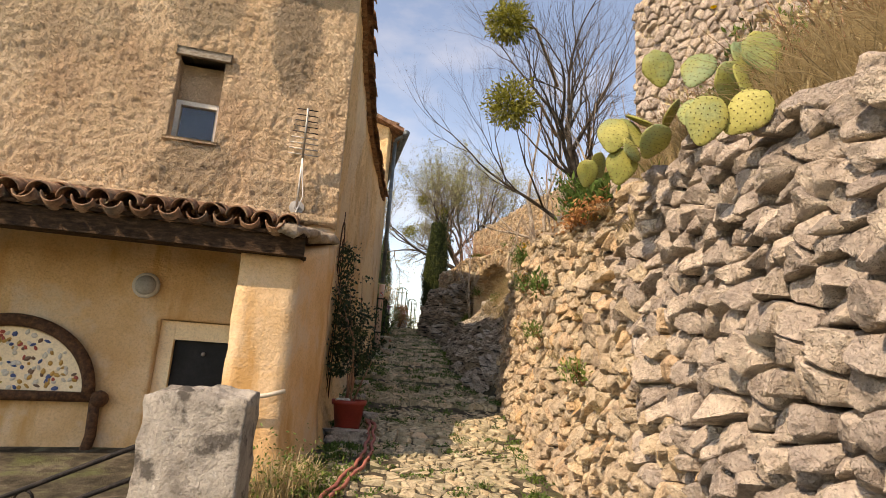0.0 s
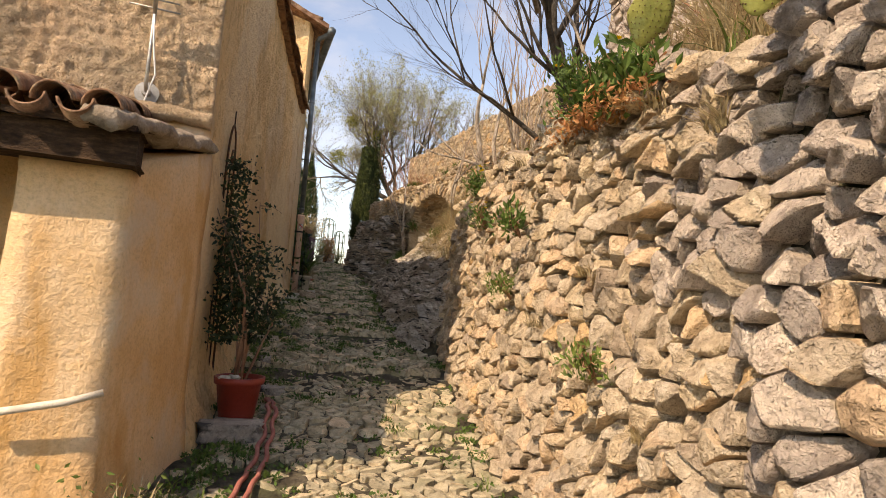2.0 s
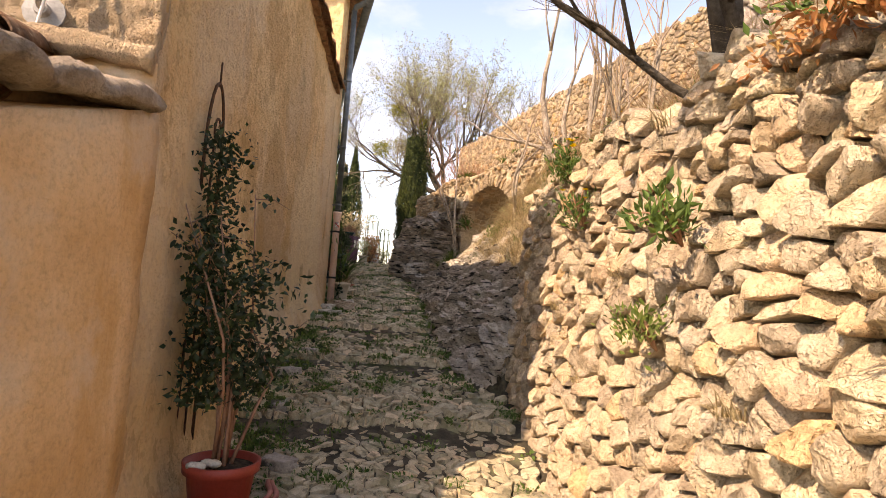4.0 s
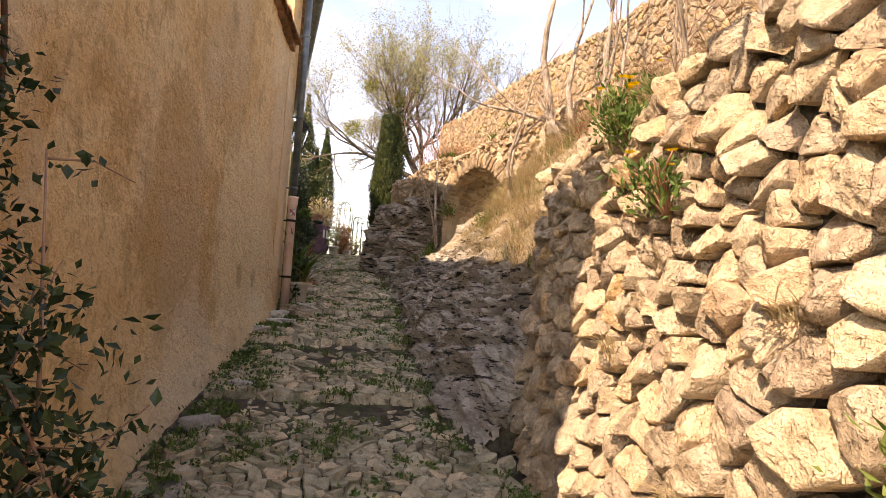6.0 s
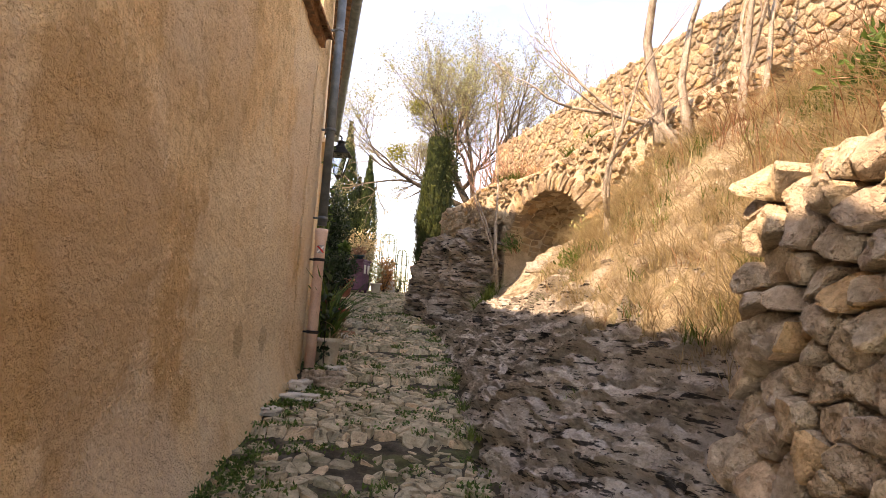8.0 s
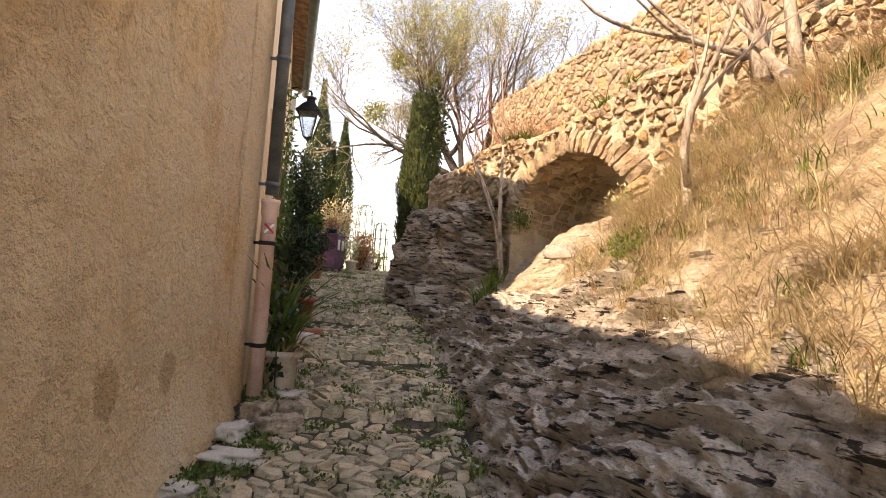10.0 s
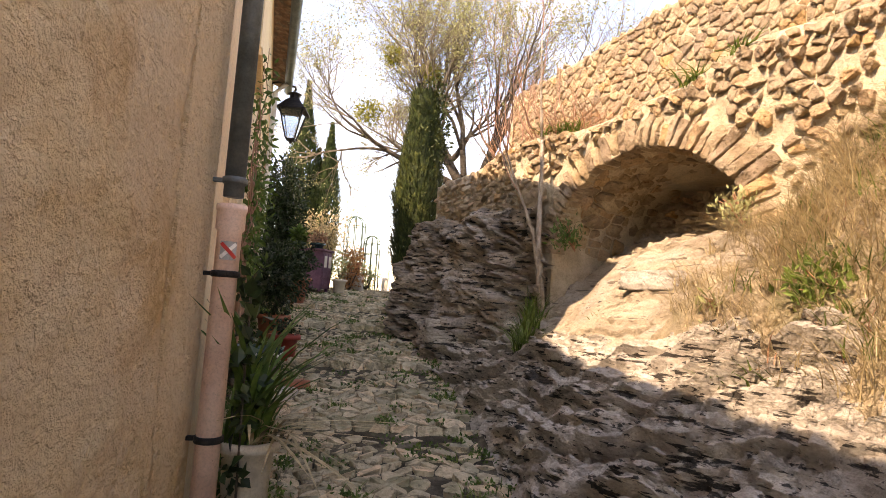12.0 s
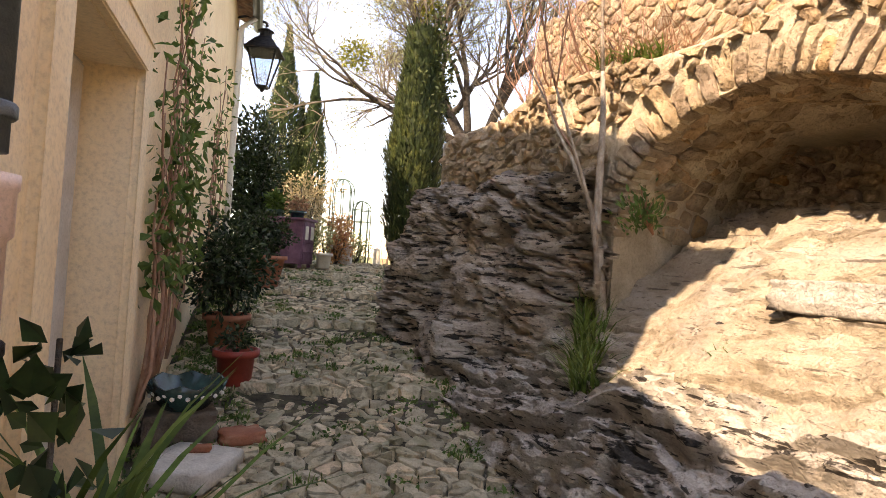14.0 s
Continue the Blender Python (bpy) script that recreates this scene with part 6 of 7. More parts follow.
tuft("rock_tufts", "small tufts in the cracks of the rock", "grass", [(x, y, rough_ground(x, y)) for x, y in ((0.80, 10.04), (0.72, 10.15), (0.86, 9.95), (0.9, 10.2), (0.62, 14.2), (0.7, 14.5), (0.55, 14.0), (0.75, 14.8), (0.8, 14.9), (0.95, 12.1), (1.0, 11.9), (1.2, 11.7), (0.3, 10.7), (0.25, 11.4), (0.2, 12.3), (1.25, 13.2), (0.95, 13.6), (1.3, 12.6))], 60, 0.14, 0.006, 1.0, M_GRASS, rng, 0.08)
tuft("rock_grass", "long green grass at the foot of the sapling", "grass", [(x, y, rock_z(x, y)) for x, y in ((0.58, 14.35), (0.64, 14.5), (0.70, 14.62), (0.52, 14.15), (0.76, 14.8))], 70, 0.30, 0.007, 0.7, M_GRASS, rng, 0.09)
tuft("rock_straw", "dry tufts at the foot of the sapling", "grass", [(x, y, rough_ground(x, y)) for x, y in ((0.5, 14.1), (0.6, 14.6), (0.7, 14.9), (0.45, 13.7), (1.0, 12.3), (0.9, 14.95), (1.45, 13.0))], 60, 0.13, 0.0035, 1.2, M_STRAW, rng, 0.1)
tuft("red_stems", "low reddish dry stems on the bank", "dry stalks", on_bank(110, 1.0, 2.4, 8.9, 12.6, lambda x, y: land_z(x, y) - lane_z(y) > 0.95), 14, 0.16, 0.0022, 1.6, M_REDSTEM, rng, 0.12, away=(-0.5, -0.2, 0))
red_pts = on_bank(90, 1.8, 3.6, 7.6, 11.5)
tuft("red_stems", "dry reddish stems below the high wall", "dry stalks", red_pts, 16, 0.5, 0.003, 1.0, M_REDSTEM, rng, 0.12, away=(-0.5, -0.3, 0))
tuft("red_stems", "dry reddish stalks on the terrace over the arch", "dry stalks", [tuple(arch_pt(rng.uniform(0.4, 2.2), 4.5, rng.uniform(-0.5, -0.05))) for _ in range(34)], 12, 0.42, 0.0028, 1.3, M_REDSTEM, rng, 0.10, away=(-0.4, -0.1, 0))
tuft("ledge_grass", "green tufts on the ledge over the arch", "grass", [tuple(arch_pt(s, arch_top(s), -0.1)) for s in (0.7, 0.8, 0.9, -0.6, -0.5, -0.9, 1.1)], 40, 0.16, 0.008, 1.1, M_GRASS, rng, 0.08)
weeds = []
for _ in range(900):
    y = rng.uniform(4.0, 22.0)
    m = rng.random()
    x = lane_left(y) + abs(rng.gauss(0, 0.2)) if m < 0.45 else lane_right(y) - abs(rng.gauss(0, 0.12)) if m < 0.6 else rng.uniform(lane_left(y), lane_right(y))
    weeds.append((x, y, step_z(y)))
pts = []
for x, y, z in weeds:
    for _ in range(26):
        pts.append((x + rng.gauss(0, 0.05), y + rng.gauss(0, 0.035), z + abs(rng.gauss(0, 0.014))))
v, f = leaf_lot(pts, rng, 0.03, 0.6, -0.5)
tagged(new("lane_weeds", mesh_from("lane_weeds", v, f, M_LEAF, False)), "low green weeds between the paving stones", "weeds", kind="stuff")
tuft("lane_grass", "sparse grass blades along the lane edges", "grass", [w for w in weeds if rng.random() < 0.5], 14, 0.09, 0.004, 0.9, M_GRASS, rng, 0.06)
tuft("verge_grass", "scrubby dry growth at the foot of the pier", "grass", [(-1.05 + rng.gauss(0, 0.14), 4.25 + rng.gauss(0, 0.2), lane_z(4.3)) for _ in range(16)], 40, 0.3, 0.004, 0.7, M_STRAW, rng, 0.12)
v, f = leaf_lot([(-0.98 + rng.gauss(0, 0.16), 4.25 + rng.gauss(0, 0.22), lane_z(4.3) + abs(rng.gauss(0, 0.16))) for _ in range(900)], rng, 0.035, 0.4, -0.3)
tagged(new("verge_weeds", mesh_from("verge_weeds", v, f, M_GRASS, False)), "green scrub at the foot of the pier", "weeds", kind="stuff")


def flower_bush(name, label, at, size, leaves, rng, flowers=6, mat=None, leaf=0.07, wither=0):
    t = thing(name, label, "plant", at)
    pts, stems = [], []
    for k in range(14):
        e = Vector((rng.gauss(0, 0.45) * size[0] - 0.25 * size[0], rng.gauss(0, 0.45) * size[1], rng.uniform(0.2, 1.0) * size[2]))
        stems.append(tube([(0.06, 0, -0.05), e * 0.5 + Vector((0, 0, 0.04)), e], [0.006, 0.005, 0.003], 4))
        for q in range(leaves // 14):
            pts.append(e * rng.uniform(0.25, 1.0) + Vector((rng.gauss(0, 0.05), rng.gauss(0, 0.05), rng.gauss(0, 0.04))))
    v, f = join(stems)
    tagged(part("stem_tuft", mesh_from("stem_tuft", v, f, M_REDSTEM), None, t), kind="stuff")
    v, f = leaf_lot(pts, rng, leaf, 0.38, -0.4, (0, 0, -0.1))
    part("foliage", mesh_from("foliage", v, f, mat or M_LEAF, False), None, t)
    if wither:
        v, f = leaf_lot([Vector((rng.gauss(-0.3, 0.2) * size[0], rng.gauss(0, 0.5) * size[1], rng.uniform(-0.25, 0.1) * size[2])) for _ in range(wither)], rng, 0.045, 0.4, 0.6)
        part("withered_leaves", mesh_from("withered_leaves", v, f, M_RUSTLEAF, False), None, t, "withered orange leaves")
    for k in range(flowers):
        e = Vector((rng.gauss(-0.3, 0.4) * size[0], rng.gauss(0, 0.5) * size[1], rng.uniform(0.75, 1.15) * size[2]))
        lots = []
        for q in range(12):
            a = q * 0.5236
            d = Vector((math.cos(a), math.sin(a), 0.35)) * 0.024
            s = Vector((-math.sin(a), math.cos(a), 0)) * 0.007
            lots.append(([e, e + d * 0.6 + s, e + d, e + d * 0.6 - s], [(0, 1, 2, 3)]))
        v, f = join(lots)
        part("flower", mesh_from("flower", v, f, M_YELLOW, False), None, t, "yellow daisy-like flower")
    return t


flower_bush("wallflower_bush", "green plant with yellow flowers and withered leaves on the wall", (1.22, 4.75, 2.92), (0.26, 0.5, 0.28), 1500, rng, 8, None, 0.045, wither=420)
flower_bush("wallflower_bush", "broad-leaved green plant hanging over the wall", (1.25, 4.35, 2.86), (0.24, 0.36, 0.22), 420, rng, 0, None, 0.085, wither=320)
flower_bush("wallflower", "wallflower with yellow blooms growing from the wall top", (1.08, 7.35, 2.93), (0.13, 0.13, 0.27), 900, rng, 7, None, 0.035)
flower_bush("wallflower", "small yellow-flowered plant rooted in the wall", (1.02, 6.9, 2.55), (0.1, 0.12, 0.2), 220, rng, 3, None, 0.045)
flower_bush("wall_herb", "green leafy plant growing out of the wall joints", (0.96, 5.46, 2.32), (0.10, 0.10, 0.14), 160, rng, 1, None, 0.065)
flower_bush("wall_herb", "grey-green tuft growing out of the wall", (0.98, 5.7, 1.9), (0.09, 0.1, 0.1), 260, rng, 0, M_GRASS, 0.04)
flower_bush("wall_herb", "small green tuft in a joint of the wall", (1.05, 4.3, 1.5), (0.08, 0.1, 0.12), 200, rng, 0, M_GRASS, 0.04)
flower_bush("fig_shoot", "fresh green shoot at the mouth of the recess", tuple(arch_pt(0.62, 3.45, 0.0)), (0.09, 0.09, 0.22), 260, rng, 0, M_LEAF, 0.05)
flower_bush("euphorbia", "yellow-green plant at the side of the recess", tuple(arch_pt(-1.0, 3.5, 0.05)), (0.10, 0.10, 0.2), 260, rng, 0, M_YOUNG, 0.045)
flower_bush("euphorbia", "small yellow-green sprig on the bare rock", (1.15, 12.55, rough_ground(1.15, 12.55)), (0.07, 0.07, 0.1), 60, rng, 0, M_YOUNG, 0.05)
flower_bush("bank_herb", "green herb on the dry bank", (1.25, 11.9, rough_ground(1.25, 11.9)), (0.2, 0.2, 0.18), 420, rng, 0, M_GRASS, 0.05)
flower_bush("bank_herb", "bright green plant under the high wall", (2.2, 9.3, land_z(2.2, 9.3)), (0.3, 0.3, 0.3), 500, rng, 3, M_LEAF, 0.07)
for k in range(16):
    y = 0.2 + k * 0.36 + rng.uniform(-0.1, 0.1)
    x = 1.8 + rng.uniform(0, 1.5)
    flower_bush("scrub_bush", "tangled olive-green and brown scrub above the wall", (x, y, land_z(x, y)), (0.4, 0.4, 0.75), 700, rng, 1 if k % 3 == 0 else 0, (M_GRASS, M_STRAW, M_IVY)[k % 3], 0.06)

# ---- trees ----
def is_thick(lot, r):
    ring = 8 if len(lot[0]) % 8 == 0 else 6
    return len(lot[0]) > 26 and (lot[0][0] - lot[0][3]).length > 1.6 * r


def bare_tree(name, label, at, stems, depth, rng, bark, twig, spread=0.55, lift=0.2, cut=0.012, leaves=0, leaf_mat=None, leaf_len=0.04, kids=(2, 4), sides=6, thin=0.62):
    t = thing(name, label, "tree", at)
    lots, tips = [], []
    for off, way, ln, r in stems:
        lots += branches(off, way, ln, r, rng, depth, spread, lift, kids, sides, 0.12, tips, thin)
    big = [l for l in lots if is_thick(l, cut)]
    small = [l for l in lots if not is_thick(l, cut)]
    for k, (v, f) in enumerate(big):
        part("trunk" if k == 0 else "limb", mesh_from("limb", v, f, bark), None, t)
    v, f = join(small)
    tagged(part("twig_crown", mesh_from("twig_crown", v, f, twig), None, t, "fine bare twigs"), kind="stuff")
    if leaves and tips:
        pts = [rng.choice(tips) + Vector((rng.gauss(0, 0.04), rng.gauss(0, 0.04), rng.gauss(0, 0.04))) for _ in range(leaves)]
        v, f = leaf_lot(pts, rng, leaf_len, 0.45, 0.0)
        part("crown", mesh_from("crown", v, f, leaf_mat, False), None, t, "sparse young leaves")
    return t, tips


rng = random.Random(101)
host, _t = bare_tree("bare_tree", "bare grey tree leaning out over the wall", (1.63, 6.2, 3.15),
                     [((0, 0, 0), (-0.30, -0.06, 1.0), 1.5, 0.055), ((0.06, 0.05, 0), (-0.12, 0.05, 1.0), 1.5, 0.05), ((0.1, -0.05, 0), (-0.45, -0.25, 0.8), 1.3, 0.045), ((0.0, 0.1, 0), (0.15, 0.1, 1.0), 1.4, 0.04),
                      ((-0.05, 0.1, 0), (-0.75, 0.1, 0.55), 1.3, 0.03)], 4, rng, M_DARKBARK, M_DARKBARK, 0.55, 0.15, 0.014, kids=(3, 4))
for c, r in (((0.55, 4.95, 4.02), 0.25), ((0.50, 5.05, 4.95), 0.22)):
    mt = thing("mistletoe", "dense yellow-green ball of mistletoe hanging in the tree", "mistletoe", c, group="mistletoe balls")
    lots = []
    for k in range(40):
        d = Vector((rng.gauss(0, 1), rng.gauss(0, 1), rng.gauss(0, 1))).normalized()
        lots.append(tube([(0, 0, 0), d * r * 0.5, d * r * 0.92], [0.006, 0.004, 0.003], 4))
    v, f = join(lots)
    part("stems", mesh_from("stems", v, f, M_MISTLE), None, mt)
    clump("foliage", mt, (0, 0, 0), (r, r, r * 1.02), 2200, M_MISTLE, rng, 0.05, 0.32, 0.35)
    v, f = tube([Vector((1.63, 6.2, 3.15)) - Vector(c) + Vector((-0.45, -0.3, 1.0 if c[2] < 4.5 else 1.6)), Vector((0.35, 0.45, 0.25)), Vector((0, 0, 0))], [0.022, 0.016, 0.01], 6)
    part("branch", mesh_from("branch", v, f, M_BARK), None, mt)

bare_tree("bare_tree", "pale-barked sapling with bent foot on the bank", (1.95, 11.6, land_z(1.95, 11.6) - 0.1),
          [((0.15, -0.1, 0.05), (-0.55, 0.15, 0.75), 0.45, 0.075), ((-0.06, 0.0, 0.25), (-0.10, 0.05, 1.0), 1.7, 0.065), ((0.25, 0.1, 0.3), (-0.08, 0.0, 1.0), 1.5, 0.05), ((0.2, 0.1, 0.35), (-0.9, 0.25, 0.28), 1.1, 0.04)],
          3, rng, M_BARK, M_TWIG, 0.4, 0.25, 0.014, kids=(1, 3))
bare_tree("bare_sapling", "slender forked sapling on the dry bank", (1.42, 11.55, land_z(1.42, 11.55) - 0.06),
          [((0, 0, 0), (-0.05, 0.0, 1.0), 1.0, 0.036), ((-0.01, 0, 0.25), (-0.3, 0.0, 1.0), 1.1, 0.025)], 2, rng, M_BARK, M_TWIG, 0.35, 0.3, 0.012, kids=(1, 3))
bare_tree("bare_tree", "thin bare tree under the high wall", (2.3, 11.0, land_z(2.3, 11.0) - 0.06), [((0, 0, 0), (-0.15, 0.0, 1.0), 1.4, 0.045), ((0.1, -0.1, 0), (0.12, 0.0, 1.0), 1.3, 0.035)], 3, rng, M_BARK, M_TWIG, 0.4, 0.25, 0.014, kids=(1, 3))
bare_tree("bare_sapling", "twin-stemmed bare sapling at the edge of the recess", (0.80, 14.70, 2.85),
          [((0, 0, 0), (0.02, 0.0, 1.0), 1.6, 0.036), ((-0.04, 0, 0.15), (-0.16, 0.05, 1.0), 1.3, 0.02)], 3, rng, M_BARK, M_REDTWIG, 0.5, 0.3, 0.012, kids=(1, 3))
for k, (s, h) in enumerate(((0.9, 0.9), (1.3, 1.1), (1.7, 1.0), (2.1, 0.8))):
    bare_tree("bare_shrub", "bare reddish shrub on the ledge above the arch", tuple(arch_pt(s, 4.40, -0.25)), [((0, 0, 0), (-0.2, 0, 1), h * 0.6, 0.014), ((0.05, 0.05, 0), (0.1, 0.2, 1), h * 0.55, 0.012), ((0, 0, 0), (-0.5, -0.2, 0.7), h * 0.5, 0.012)], 2, rng, M_REDTWIG, M_REDTWIG, 0.6, 0.2, 0.02, kids=(2, 4))
for k, (x, y) in enumerate(((1.5, 7.0), (1.55, 7.7), (1.75, 8.3), (1.7, 5.5))):
    bare_tree("bare_sapling", "thin bare sapling above the dry-stone wall", (x, y, land_z(x, y) - 0.05), [((0, 0, 0), (-0.12 + 0.1 * k * (-1) ** k, 0.0, 1.0), 1.1, 0.02), ((0.05, 0.1, 0), (0.1, 0.1, 1.0), 0.9, 0.016)], 2, rng, M_BARK, M_TWIG, 0.5, 0.25, 0.012, kids=(2, 4))

big, tips = bare_tree("budding_tree", "spreading tree with sparse yellow-green young leaves behind the bastion", (0.85, 21.5, 2.9),
                      [((0, 0, 2.1), (-0.35, 0.0, 1.0), 2.3, 0.13), ((0.02, 0, 2.1), (0.45, 0.1, 1.0), 2.4, 0.11), ((-0.02, 0.02, 2.3), (-0.95, 0.0, 0.7), 2.4, 0.10), ((0.02, 0.02, 2.2), (0.85, 0.1, 0.8), 2.3, 0.09), ((0, 0, 2.2), (-0.65, -0.3, 1.0), 2.3, 0.09), ((0, 0, 2.2), (0.05, -0.2, 1.0), 2.4, 0.09)],
                      4, rng, M_DARKBARK, M_GREYTWIG, 0.72, 0.10, 0.03, 42000, M_YOUNG, 0.055, (4, 6), thin=0.72)
v, f = tube([(0.05, 0, -0.1), (0.0, 0.03, 0.9), (0.03, 0, 1.7), (0.0, 0, 2.35)], [0.24, 0.19, 0.17, 0.14], 10)
part("trunk", mesh_from("trunk", v, f, M_DARKBARK), None, big)
for c, r in (((-1.3, 21.0, 6.6), 0.28), ((-0.1, 21.2, 7.6), 0.25), ((-0.9, 21.4, 8.0), 0.2)):
    mt = thing("mistletoe", "yellow-green ball of mistletoe in the budding tree", "mistletoe", c, group="mistletoe balls")
    clump("foliage", mt, (0, 0, 0), (r, r, r), 700, M_MISTLE, rng, 0.07, 0.4, 0.3)
bare_tree("bare_tree", "bare tree behind the high wall", (2.2, 20.5, 4.0), [((0, 0, 0), (-0.1, 0, 1), 2.2, 0.09), ((0.1, 0, 0), (0.4, 0, 1), 2.0, 0.07), ((0, 0, 0), (-0.5, 0, 1), 2.2, 0.06)], 4, rng, M_DARKBARK, M_GREYTWIG, 0.6, 0.2, 0.02, kids=(3, 4))


def cypress(name, label, at, h, r, count, rng, mat, length=0.16):
    t = thing(name, label, "tree", at)
    v, f = tube([(0, 0, 0), (0, 0, h * 0.5), (0.02, 0, h * 0.95)], [0.11, 0.07, 0.015], 8)
    part("trunk", mesh_from("trunk", v, f, M_DARKBARK), None, t)
    verts, faces = [], []
    for _ in range(count):
        k = rng.random() ** 0.8
        z = 0.15 + k * (h - 0.15)
        rad = r * (0.55 + 0.45 * min(1, k * 5)) * (1 - smooth01((k - 0.45) / 0.55) * (0.55 if mat == M_IVY else 1.0)) ** 0.75
        a = rng.uniform(0, 6.283)
        q = rad * (0.72 + 0.28 * rng.random()) * (1 + 0.22 * noise.noise(Vector((math.cos(a) * 1.6, math.sin(a) * 1.6, z * 1.5 + at[0]))))
        p = Vector((q * math.cos(a), q * math.sin(a), z))
        d = Vector((math.cos(a) * 0.35, math.sin(a) * 0.35, 1.0)).normalized()
        d = (d + Vector((rng.gauss(0, 0.2), rng.gauss(0, 0.2), 0))).normalized()
        s = d.cross(Vector((math.cos(a), math.sin(a), 0.2))).normalized()
        L, W = length * rng.uniform(0.6, 1.4), length * 0.16
        o = len(verts)
        verts += [p, p + d * L * 0.5 + s * W, p + d * L, p + d * L * 0.5 - s * W]
        faces.append((o, o + 1, o + 2, o + 3))
    part("crown", mesh_from("crown", verts, faces, mat, False), None, t)
    return t


rng = random.Random(55)
cypress("cypress", "tall slender dark cypress beyond the lane", (-3.78, 28.0, 2.5), 7.1, 0.62, 9000, rng, M_CYPRESS)
cypress("cypress", "slender cypress beyond the lane", (-2.95, 28.2, 2.5), 5.85, 0.5, 7000, rng, M_CYPRESS)
cypress("cypress", "smaller cypress between its neighbours", (-3.4, 28.8, 2.5), 5.1, 0.5, 6000, rng, M_CYPRESS)
ivy = cypress("ivy_clad_tree", "dark column of a tree smothered in ivy", (-0.22, 19.9, 2.85), 3.75, 0.45, 20000, rng, M_IVY, 0.11)
clump("ivy_top", ivy, (0.12, 0.0, 3.1), (0.42, 0.42, 1.1), 1500, M_IVY, rng, 0.08, 0.6, 0.4)
for k, (x, y, h) in enumerate(((-0.6, 27, 1.8), (0.4, 29, 2.2), (-1.3, 30, 2.0), (-2.0, 33, 2.4), (1.5, 33, 2.8))):
    bare_tree("bare_shrub", "leafless pinkish shrub beyond the crest", (x, y, land_z(x, y) - 0.1), [((0, 0, 0), (-0.2, 0, 1), h * 0.55, 0.02), ((0, 0, 0), (0.3, 0.1, 1), h * 0.5, 0.02), ((0, 0, 0), (0.05, -0.2, 1), h * 0.5, 0.02)], 3, rng, M_REDTWIG, M_REDTWIG, 0.6, 0.2, 0.02, kids=(2, 4))
stone_block("gate_post", "sunlit pale stone post beyond the crest", "post", (-0.78, 24.2, lane_z(24.2) - 0.05), (0.16, 0.16, 0.42), M_WHITESTONE, 4.0, 4, 0.06, 0)
stone_block("rock_bench", "flat stone ledge at the foot of the rock", "ledge", (0.20, 15.55, 2.42), (0.74, 0.34, 0.28), M_ROCK, 6.0, 8, 0.12, 0)
stone_block("white_block", "whitish squared stone lying on the pale rock", "stone", (1.17, 13.28, rock_z(1.17, 13.28) - 0.04), (0.20, 0.46, 0.13), M_LICHENSTONE, 8.0, 8, 0.10, 20)
rng = random.Random(123)
tuft("dry_grass", "dense dry grass along the top of the wall", "grass", [(x, y, z) for x, y, z in on_bank(260, 1.45, 2.6, 0.3, 4.6)], 34, 0.32, 0.0032, 1.0, M_STRAW, rng, 0.12, away=(-0.5, -0.2, 0))
tuft("dry_stalks", "tangle of thin brown stalks above the wall", "dry stalks", [(x, y, z) for x, y, z in on_bank(70, 1.5, 3.0, 0.3, 6.0)], 12, 0.7, 0.0025, 0.8, M_REDSTEM, rng, 0.15, away=(-0.5, -0.2, 0))
tuft("wall_straw", "dry tufts hanging from the joints of the wall", "grass", [(wall_x(y) - 0.02 + WALL_LEAN * (z - lane_z(y)), y, z) for y, z in ((3.6, 2.5), (4.1, 2.75), (3.9, 1.3), (5.2, 1.7), (6.2, 2.2), (6.6, 1.6), (5.9, 2.9), (7.2, 2.0), (4.6, 2.0), (7.8, 2.7))], 40, 0.12, 0.003, 1.6, M_STRAW, rng, 0.05, away=(-0.9, 0, 0))

# ---- single stones ----
def voronoi(points, wanted, reach):
    """The cells round points (indices in wanted), each clipped by its neighbours within reach."""
    bucket = {}
    for i, (u, v) in enumerate(points):
        bucket.setdefault((int(u // reach), int(v // reach)), []).append(i)
    out = {}
    for i in wanted:
        pu, pv_ = points[i]
        poly = [(pu - reach, pv_ - reach), (pu + reach, pv_ - reach), (pu + reach, pv_ + reach), (pu - reach, pv_ + reach)]
        bu, bv = int(pu // reach), int(pv_ // reach)
        near = [j for a in (-1, 0, 1) for b in (-1, 0, 1) for j in bucket.get((bu + a, bv + b), ()) if j != i]
        near.sort(key=lambda j: (points[j][0] - pu) ** 2 + (points[j][1] - pv_) ** 2)
        for j in near[:18]:
            qu, qv = points[j]
            mu, mv, du, dv = (pu + qu) / 2, (pv_ + qv) / 2, qu - pu, qv - pv_
            side_ = [(x - mu) * du + (y - mv) * dv for x, y in poly]
            if max(side_) <= 0:
                continue
            cut = []
            for k in range(len(poly)):
                a, b, sa, sb = poly[k], poly[(k + 1) % len(poly)], side_[k], side_[(k + 1) % len(poly)]
                if sa <= 0:
                    cut.append(a)
                if (sa < 0 < sb) or (sb < 0 < sa):
                    t = sa / (sa - sb)
                    cut.append((a[0] + t * (b[0] - a[0]), a[1] + t * (b[1] - a[1])))
            poly = cut
            if len(poly) < 3:
                break
        if len(poly) >= 3:
            out[i] = poly
    return out


